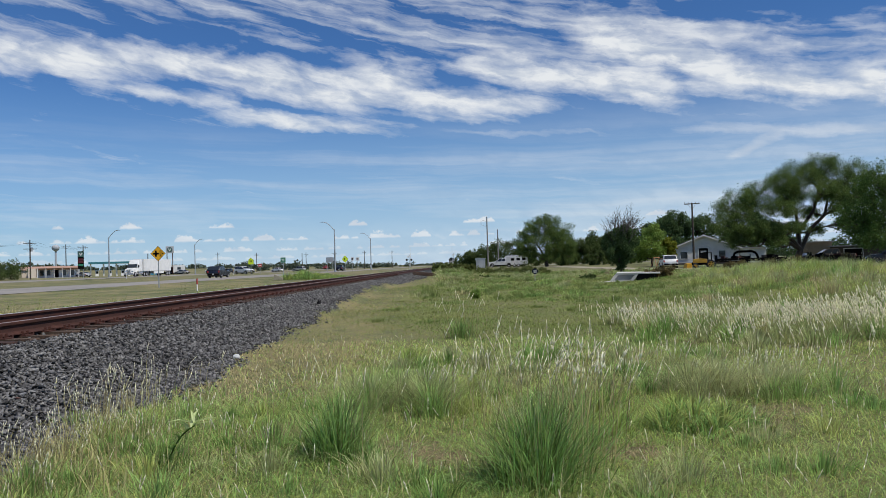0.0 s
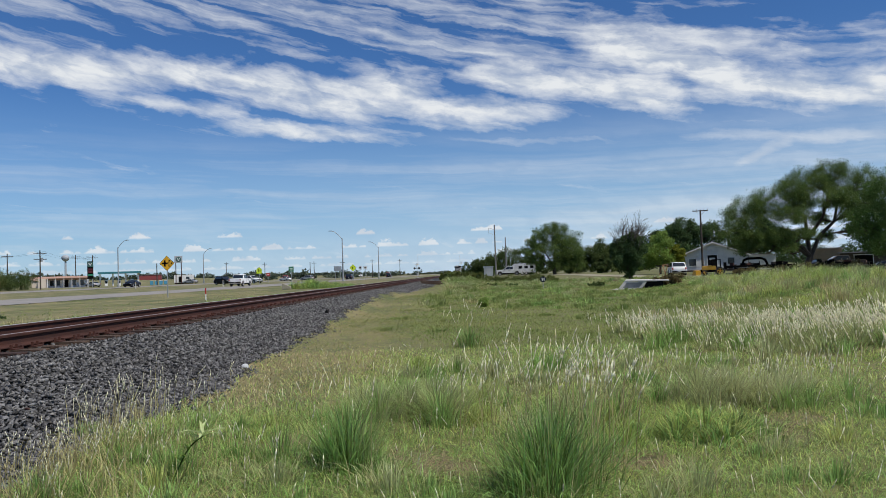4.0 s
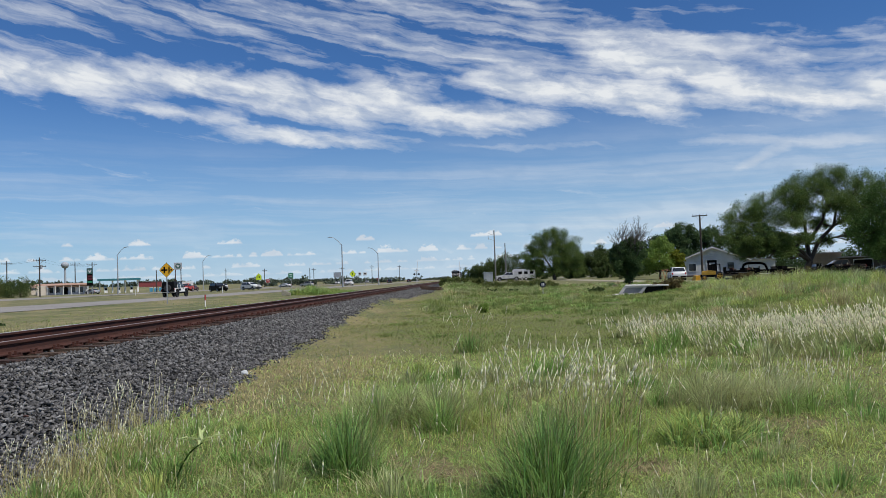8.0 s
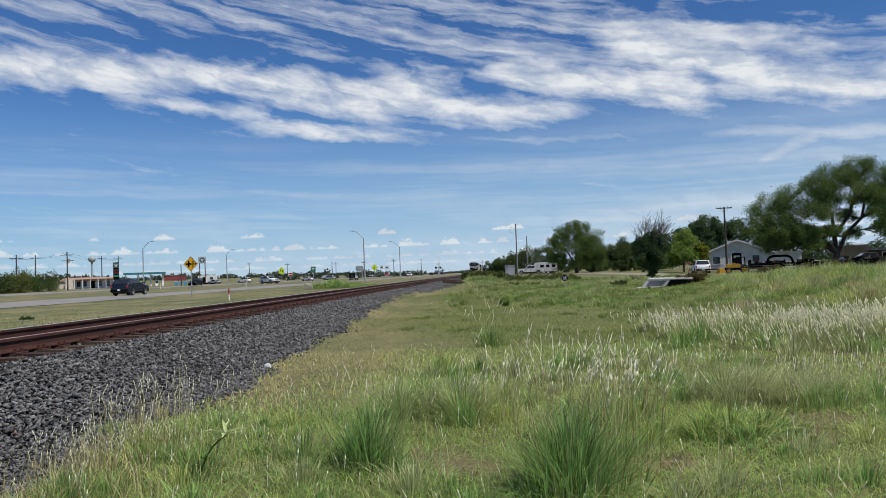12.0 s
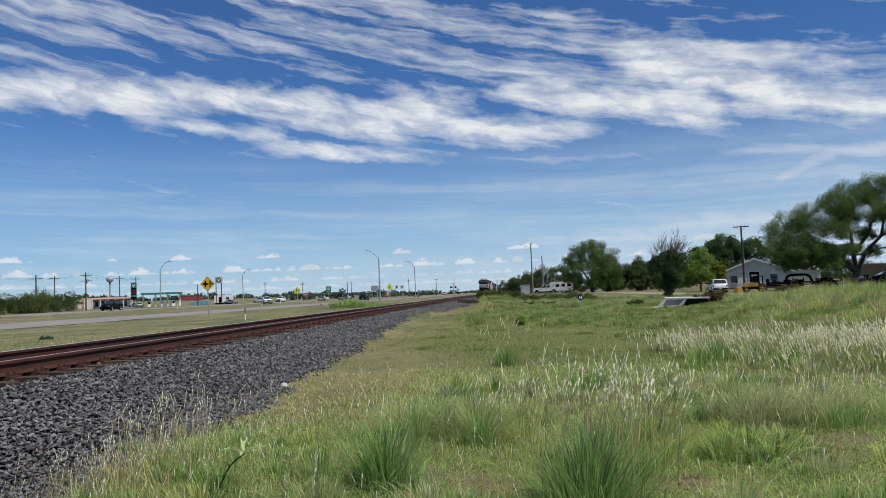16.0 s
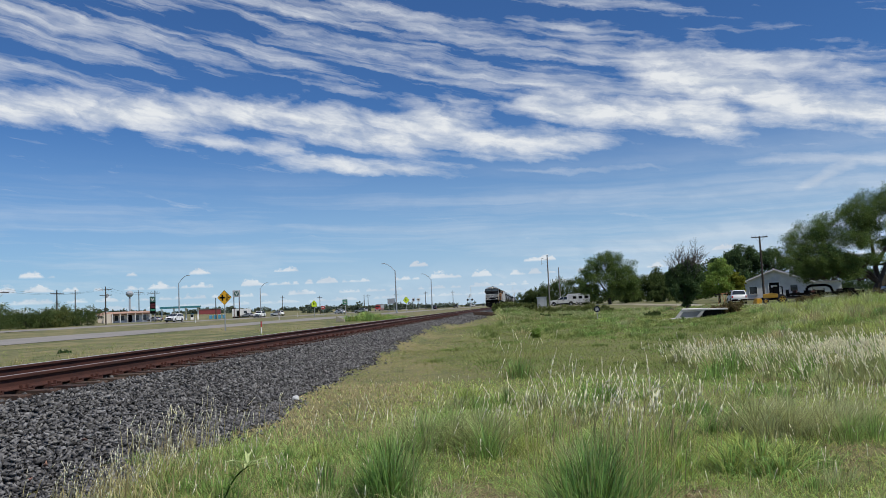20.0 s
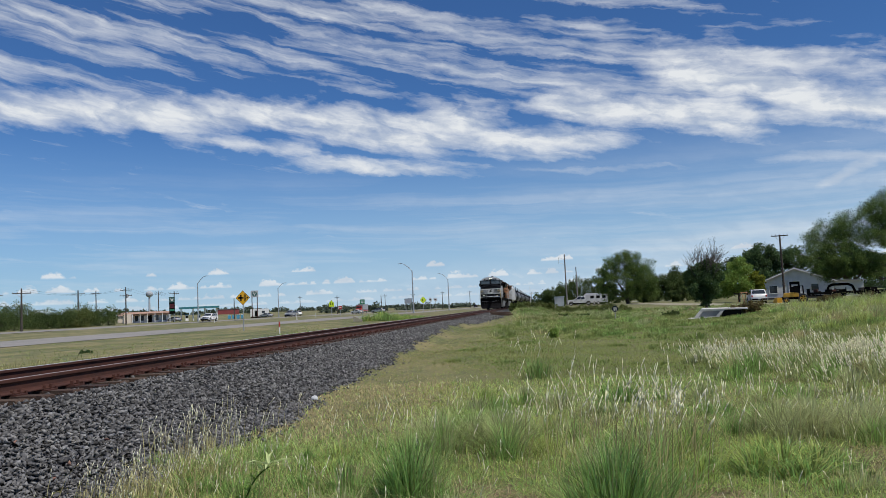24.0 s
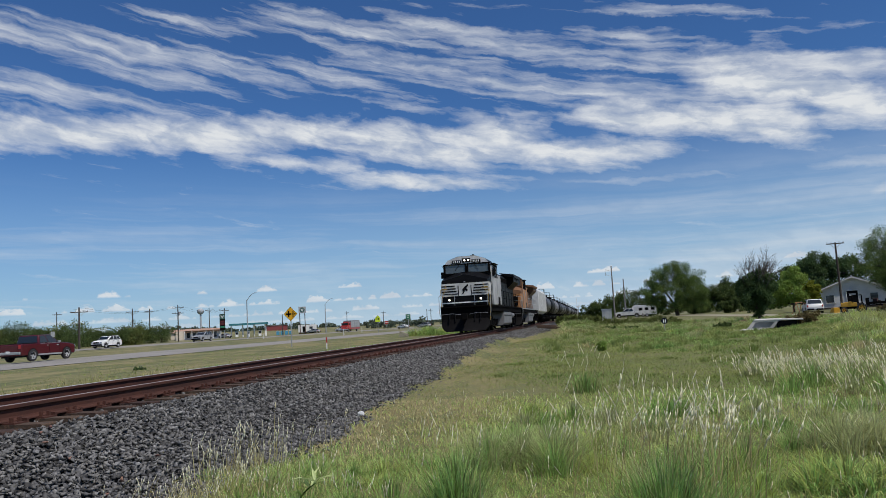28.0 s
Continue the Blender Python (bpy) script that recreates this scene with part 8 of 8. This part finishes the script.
def yard():
    o = suv("white SUV parked with its back to the field", WHITE, group="parked vehicles", L=4.7)
    o.matrix_basis = pose(28.15, 101.5, gz(28.15, 101.5) + 0.02, 0, 0, -8)
    o = pickup("white pickup truck parked by the side road", HOPPER, group="parked vehicles")
    o.matrix_basis = pose(8.7, 166.0, gz(8.7, 166.0) + 0.02, 0, 0, 88)
    o = suv("dark blue SUV parked beside the shed", NAVY, group="parked vehicles")
    o.matrix_basis = pose(42.8, 74.6, gz(42.8, 74.6) + 0.02, 0, 0, 70)
    o = pickup("dark rusting old pickup truck under the great tree", OLD_DARK, group="parked vehicles", rim=RUST)
    o.matrix_basis = pose(47.6, 97.0, gz(47.6, 97.0) + 0.02, 0, 0, 78)
    # gooseneck trailer: dark arched neck over a low deck
    ob = thing("gooseneck_trailer", "dark steel gooseneck trailer with an arched neck", "trailer", pose(40.8, 101.0, gz(40.8, 101.0), 0, 0, 80))
    part("deck", G().box((0, -2.2, 0.72), (2.1, 5.6, 0.16)), DARK, ob)
    part("neck", G().path([(0, 0.5, 0.75), (0, 0.9, 1.75), (0, 1.4, 2.0), (0, 3.2, 2.0), (0, 3.7, 1.75), (0, 3.8, 0.95)], 0.16, 8), DARK, ob, "arched steel neck")
    part("jack", G().box((0.3, 2.9, 0.75), (0.1, 0.1, 1.5)).box((-0.3, 2.9, 0.75), (0.1, 0.1, 1.5)), DARK, ob)
    for s in (-1, 1):
        for yy in (-3.4, -2.5):
            wheel(ob, s * 1.0, yy, 0.38, 0.24, RUST)
    # horse trailer behind the pickup
    ob = thing("horse_trailer", "white horse trailer with dark openings", "trailer", pose(12.4, 170.0, gz(12.4, 170.0), 0, 0, 88))
    part("body", G().slab([(-2.6, 0.5), (2.6, 0.5), (2.6, 2.2), (2.2, 2.6), (-2.6, 2.6)], "x", -1.0, 1.0), HOPPER, ob, bevel=0.06)
    for y in (-1.8, -0.5, 0.8):
        for s in (-1, 1):
            part("opening", G().box((s * 1.0, y, 1.75), (0.03, 0.8, 0.6)), BLACK, ob, "dark slatted opening")
    for s in (-1, 1):
        for y in (-0.5, 0.4):
            wheel(ob, s * 0.95, y, 0.36, 0.22, WHITE)
    part("hitch", G().box((0, 3.2, 0.5), (0.1, 1.4, 0.1)), DARK, ob)
    # low concrete drainage structure in the ditch
    ob = thing("culvert_headwall", "weathered concrete culvert headwall with a sloping end and dark opening", "culvert", pose(9.4, 47.0, 0.13, 0, 0, -13))
    part("apron", G().slab([(-1.25, -0.3), (1.3, -0.3), (1.3, 0.0), (0.0, 0.05), (-1.25, -0.01)], "y", -0.75, 1.2), PALE_CONCRETE, ob, bevel=0.02)
    part("end_panel", G().slab([(0.0, 0.0), (1.15, 0.0), (1.62, 0.50), (0.42, 0.50)], "y", -0.08, 0.1), ROOF, ob, "grey sloping end panel", bevel=0.015)
    part("panel_rim", G().slab([(-0.16, -0.04), (0.06, -0.04), (0.52, 0.50), (0.36, 0.58)], "y", -0.18, 0.14), PALE_CONCRETE, ob)
    part("panel_rim", G().slab([(0.36, 0.42), (1.62, 0.42), (1.70, 0.58), (0.40, 0.58)], "y", -0.17, 0.14), PALE_CONCRETE, ob)
    part("panel_rim", G().slab([(-0.16, -0.06), (1.2, -0.06), (1.28, 0.10), (0.0, 0.10)], "y", -0.17, 0.14), PALE_CONCRETE, ob)
    part("panel_rim", G().slab([(1.06, -0.04), (1.30, -0.04), (1.78, 0.58), (1.56, 0.52)], "y", -0.18, 0.14), PALE_CONCRETE, ob)
    part("deck", G().slab([(0.36, 0.5), (3.0, 0.46), (3.0, 0.55), (0.36, 0.59)], "y", -0.2, 2.4), PALE_CONCRETE, ob, "flat concrete deck", bevel=0.02)
    # solid black block stands in for the shade beneath the deck
    part("opening", G().box((2.1, 0.5, 0.2), (1.1, 1.0, 0.5)), BLACK, ob, "black block for the shade under the deck")
    part("back_wall", G().box((1.6, 2.2, 0.1), (2.7, 0.25, 0.75)), CONCRETE, ob)
    # round marker on a stub post
    post_sign("milepost_sign", "small round dark blue marker with two white bars", 5.08, 51.75, 1.10, "round", NAVY, 0.42, 0.42, 0.05, cat="marker", bars=((-0.06, -0.01, 0.05, 0.22, WHITE), (0.07, -0.01, 0.05, 0.22, WHITE)), edge=NAVY)
    post_sign("stop_sign", "red octagonal stop sign at the side road", 28.85, 172.6, 1.95, "octagon", RED, 0.76, 0.76, 0.06, bars=((0, 0, 0.5, 0.16, WHITE),), edge=WHITE)
    ob = thing("equipment_cabinet", "grey steel trackside equipment cabinet on legs", "cabinet", pose(2.78, 110.0, gz(2.78, 110.0)))
    part("cabinet_body", G().box((0, 0, 1.25), (1.35, 0.8, 1.6)), GALV, ob, bevel=0.03)
    part("cabinet_roof", G().box((0, 0, 2.09), (1.5, 0.95, 0.08)), GALV, ob)
    part("door", G().box((0.0, -0.41, 1.25), (0.6, 0.03, 1.4)), SILVER, ob)
    for x in (-0.55, 0.55):
        part("leg", G().box((x, 0, 0.2), (0.08, 0.6, 0.6)), GALV, ob)
    # poles on this side
    utility_pole(33.35, 107.0, 9.2, 1, 2.1, -15, drop=0.15)
    ob = utility_pole(5.3, 149.9, 10.5, 0, 1.6, 0, "tall bare silver-grey timber pole with a small bracket", wood=POLE_GREY)
    part("bracket", G().path([(0, -0.12, 9.5), (-1.2, -0.12, 9.9), (-1.2, -0.12, 8.6)], 0.03, 5).tube((-1.2, -0.12, 8.9), (0, -0.12, 8.4), 0.03, 0.03, 5), GALV, ob, "slim steel bracket")
    utility_pole(8.4, 169.8, 8.7, 0, 1.6, 0, "tall bare grey timber pole", wood=POLE_GREY)
    # yellow tractor
    ob = thing("tractor", "weathered yellow tractor with a roll frame", "tractor", pose(29.4, 90.4, gz(29.4, 90.4), 0, 0, 75))
    ob.scale = (0.84, 0.84, 0.84)
    part("bonnet", G().slab([(-0.4, 0.8), (-0.4, 1.35), (0.35, 1.5), (1.5, 1.35), (1.6, 0.8)], "x", -0.42, 0.42), TRACTOR, ob, bevel=0.08)
    part("chassis", G().box((0, 0.3, 0.7), (0.6, 2.8, 0.4)), DARK, ob)
    part("seat", G().box((0, -0.75, 1.2), (0.5, 0.45, 0.12)).box((0, -0.98, 1.45), (0.5, 0.1, 0.45)), BLACK, ob)
    for s in (-1, 1):
        part("roll_bar", G().path([(s * 0.55, -1.0, 0.9), (s * 0.55, -1.0, 2.3), (s * 0.55, 0.1, 2.3), (s * 0.55, 0.1, 1.3)], 0.05), DARK, ob, "dark roll bar")
    for s in (-1, 1):
        wheel(ob, s * 0.75, -0.9, 0.62, 0.38, TRACTOR)
        wheel(ob, s * 0.7, 1.2, 0.4, 0.24, TRACTOR)
    # bucket loader attachment and a trailer beside it
    ob = thing("loader_bucket", "yellow loader bucket lying on the ground", "bucket", pose(27.9, 92.0, gz(27.9, 92), 0, 0, 20) @ Matrix.Scale(0.72, 4))
    part("shell", G().slab([(-0.5, 0), (0.5, 0.0), (0.6, 0.25), (0.1, 0.9), (-0.5, 0.85), (-0.42, 0.1)], "x", -0.5, 0.5), TRACTOR, ob, bevel=0.02)
    ob = thing("swing_frame", "timber play swing frame in the yard", "swing frame", pose(27.5, 105.0, gz(27.5, 105.0), 0, 0, 40) @ Matrix.Scale(0.75, 4))
    for s in (-1, 1):
        for y in (-0.8, 0.8):
            part("leg", G().tube((s * 1.0, y, 0), (s * 0.7, 0, 2.0), 0.06, 0.06, 6), ORANGE, ob)
    part("beam", G().tube((-1.0, 0, 2.0), (1.0, 0, 2.0), 0.06, 0.06, 6), ORANGE, ob)
    # flat trailers, machines and scrap along the yard
    for x, y, turn, lab in ((34.6, 95.0, 80, "rusty flatbed trailer in the yard"), (38.4, 93.5, 70, "dark flatbed trailer loaded with scrap"), (44.4, 90.6, 80, "low rusty farm trailer")):
        ob = thing("flatbed_trailer", lab, "trailer", pose(x, y, gz(x, y), 0, 0, turn))
        part("deck", G().box((0, 0, 0.75), (1.9, 4.2, 0.14)), DARK, ob)
        part("side_rail", G().box((0.93, 0, 1.0), (0.06, 4.2, 0.3)).box((-0.93, 0, 1.0), (0.06, 4.2, 0.3)), DARK, ob)
        part("headboard", G().box((0, 2.1, 1.2), (1.9, 0.08, 0.8)), DARK, ob)
        for s in (-1, 1):
            for yy in (-0.8, 0.1):
                wheel(ob, s * 0.85, yy, 0.36, 0.22, RUST)
        part("drawbar", G().box((0, 2.9, 0.6), (0.12, 1.6, 0.12)), DARK, ob)
        rng = np.random.RandomState(int(x * 10))
        for k in range(6):
            part("scrap", G().box((rng.uniform(-0.6, 0.6), rng.uniform(-1.6, 1.6), 1.05 + rng.uniform(0, 0.25)), (rng.uniform(0.3, 0.9), rng.uniform(0.3, 0.9), rng.uniform(0.3, 0.7)), rng.uniform(0, 90)), (DARK, RUST, POLE)[k % 3], ob, bevel=0.02)
    ob = thing("water_tank", "white plastic farm water tank", "tank", pose(47.6, 103.0, gz(47.6, 103)))
    part("shell", G().tube((0, 0, 0), (0, 0, 1.2), 0.75, 0.75, 18).dome((0, 0, 1.2), 0.75, 0.4, 18, 5), WHITE, ob, smooth=True)
    part("cap", G().tube((0, 0, 1.48), (0, 0, 1.58), 0.16, 0.16, 10), BLACK, ob)
    building("shed", "long weathered timber shed with a pale metal roof edge", 60.0, 106.0, 14, 7, 2.3, POLE, ROOF, -30, openings=[(-4, 0, 2.4, 2.0, "door"), (1.0, 0, 2.4, 2.0, "door")])
    building("shed", "tan timber outbuilding behind the tree", 53.4, 112.5, 4.2, 5, 3.0, material("tan_boards", (0.34, 0.26, 0.18), (0.26, 0.20, 0.14), 0.9, 0, 0.8, 14, 0.2), ROOF, -26)
    # field fence along the yard
    ob = thing("yard_fence", "low wire fence on thin posts along the yard", "fence", pose(0, 0, 0))
    for i in range(16):
        x, y = 29.0 + i * 1.9, 100.5 - i * 1.0
        part("post", G().tube((x, y, gz(x, y) - 0.1), (x, y, gz(x, y) + 1.05), 0.045, 0.04, 6), POLE, ob)
    for h in (0.4, 0.7, 1.0):
        part("wire", G().tube((29.0, 100.5, gz(29, 100.5) + h), (57.5, 85.5, gz(57.5, 85.5) + h), 0.008, 0.008, 4), GALV, ob)
    # stacked spare ties on the edge of the ballast
    rng = np.random.RandomState(77)
    for x, y, tilt, turn in ((-2.75, 60.0, 6, -3), (-3.35, 68.0, 5, 4), (-3.0, 64.0, 4, -9)):
        ob = thing("spare_tie", "old dark timber tie lying beside the track", "timber tie", pose(x, y, gz(x, y) + 0.10, 0, tilt, turn), group="old ties beside the track")
        part("timber", G().box((0, 0, 0.09), (2.5, 0.23, 0.18)), TIE, ob, bevel=0.012)
    # pale scrap of litter at the ballast edge
    ob = thing("plastic_bag", "crumpled white plastic bag at the edge of the ballast", "bag", pose(-3.9, 12.6, gz(-3.9, 12.6)))
    bm = bmesh.new()
    bmesh.ops.create_icosphere(bm, subdivisions=2, radius=0.062)
    for v in bm.verts:
        v.co = v.co * (1 + 0.35 * noise.noise(v.co * 22)) * 1.0
        v.co.z = max(v.co.z * 0.8, -0.03) + 0.04
    me = bpy.data.meshes.new("bag_film")
    bm.to_mesh(me)
    bm.free()
    me.materials.append(HOPPER)
    part("bag_film", me, None, ob)


yard()


def bird():
    """A small dark bird; it faces +y, wings spread along x."""
    ob = thing("bird", "small dark bird flying up from the grass", "bird")
    rings = []
    for y, r in ((-0.10, 0.006), (-0.06, 0.024), (0.0, 0.036), (0.06, 0.030), (0.095, 0.020), (0.12, 0.004)):
        rings.append([(r * math.cos(2 * math.pi * i / 10), y, r * math.sin(2 * math.pi * i / 10)) for i in range(10)])
    part("body", G().loft(rings), FEATHER, ob, smooth=True)
    part("tail", G().slab([(-0.012, -0.08), (0.012, -0.08), (0.035, -0.19), (-0.035, -0.19)], "z", -0.004, 0.004), FEATHER, ob)
    part("beak", G().tube((0, 0.115, 0), (0, 0.14, -0.003), 0.006, 0.001, 6), BLACK, ob)
    wings = []
    for s in (-1, 1):
        wings.append((s, part("wing", G().slab([(s * 0.0, 0.05), (s * 0.10, 0.06), (s * 0.21, 0.0), (s * 0.13, -0.035), (s * 0.0, -0.04)], "z", -0.003, 0.003), FEATHER, ob, at=pose(s * 0.02, 0.01, 0.015))))
    return ob, wings


BIRD, WINGS = bird()


def cross_road():
    """The road over the tracks and the yard drive that joins it."""
    vs, fs = [], []
    xs = list(np.linspace(-68, 60, 65))
    for x in xs:
        for y in (216.0, 219.0, 223.0, 226.0):
            z = float(ground_z(x, y))
            k = float(1 - sstep(abs(x - TRACK_X), 2.0, 9.0))
            vs.append((x, y, max(z + 0.03, z * (1 - k) + (RAIL_Z - 0.01) * k)))
    for i in range(len(xs) - 1):
        for j in range(3):
            o = i * 4 + j
            fs.append((o, o + 4, o + 5, o + 1))
    tagged(new("crossing_road", soup("crossing_road", vs, fs, ASPHALT, True)), "pale asphalt road that crosses the railway", "road", kind="structure")


cross_road()


def drive():
    vs, fs = [], []
    pts = [(-2, 158), (10, 158), (18, 150), (22, 120), (25, 95), (30, 80), (40, 70), (60, 62), (90, 55)]
    P = []
    for (a, b), (c, d) in zip(pts, pts[1:]):
        for i in range(8):
            P.append((a + (c - a) * i / 8, b + (d - b) * i / 8))
    for i, (x, y) in enumerate(P):
        a, b = P[max(i - 1, 0)], P[min(i + 1, len(P) - 1)]
        d = Vector((b[0] - a[0], b[1] - a[1])).normalized()
        n = Vector((-d.y, d.x))
        for s in (-2.2, -0.8, 0.8, 2.2):
            q = (x + n.x * s, y + n.y * s)
            vs.append((q[0], q[1], float(ground_z(*q)) + 0.03))
    for i in range(len(P) - 1):
        for j in range(3):
            o = i * 4 + j
            fs.append((o, o + 4, o + 5, o + 1))
    tagged(new("drive", soup("drive", vs, fs, DIRT, True)), "pale dirt drive between the field and the yard", "road", kind="structure")


drive()


# ---- everything that moves ----
def motions():
    # the train: its front 44.7 m away at the end, at a steady 16.1 m/s
    for ob, off in TRAIN:
        walk(ob, [(t, pose(TRACK_X, 44.7 - 0.5 + off + 16.1 * (28 - t), RAIL_Z + 0.003)) for t in (0.0, 14.0, 28.0)])
    for ob, rows, speed in TRAFFIC:
        keyed = []
        for t, x, y, h in rows:
            keyed.append((t, pose(x, y, float(ground_z(x, 50.0)) + 0.09, 0, 0, -h if h < 180 else 180)))
        walk(ob, keyed)
    # wheels of the nearer vehicles, while they pass
    for ob, rows, speed in TRAFFIC[:5]:
        if not speed:
            continue
        t_pass = rows[0][0] + (75.0 - rows[0][2]) / speed
        for hub in ob.children:
            if hub.name.split(".")[0] != "wheel":
                continue
            p = hub.matrix_basis.translation.copy()
            a, b = max(t_pass - 1.6, 0.0), min(t_pass + 2.0, 28.0)
            turn, spin = 0.0, [(0.0, 0.0)] if a > 0.05 else []
            n = max(int((b - a) * 10), 1)
            for k in range(n + 1):
                spin.append((a + (b - a) * k / n, turn))
                turn -= 66.0
            if b < 27.9:
                spin.append((28.0, turn))
            walk(hub, [(t, pose(p.x, p.y, p.z, q)) for t, q in spin])

    # the bird: on the ground, then up and away across the track
    flight = [(0.0, -4.9, 25.0, 0.28), (4.7, -4.9, 25.0, 0.28), (4.95, -6.2, 24.8, 1.1), (5.2, -8.2, 24.4, 3.0), (5.5, -10.93, 23.59, 4.90), (5.6, -11.66, 23.24, 5.50), (5.7, -12.36, 22.87, 5.96), (5.8, -13.00, 22.52, 6.29), (5.9, -13.72, 22.09, 6.59), (6.4, -21.0, 21.5, 8.6), (9.0, -52.0, 15.0, 12.0), (28.0, -240.0, -20.0, 30.0)]
    walk(BIRD, [(t, pose(x, y, z, 15, 0, 80)) for t, x, y, z in flight])
    for s, wing in WINGS:
        beat = [(0.0, 62.0), (4.6, 62.0)] + [(4.7 + 0.1 * k, 38.0 if k % 2 else -22.0) for k in range(20)] + [(28.0, 20.0)]
        walk(wing, [(t, pose(s * 0.02, 0.01, 0.015, 0, -s * q, 0)) for t, q in beat])


motions()
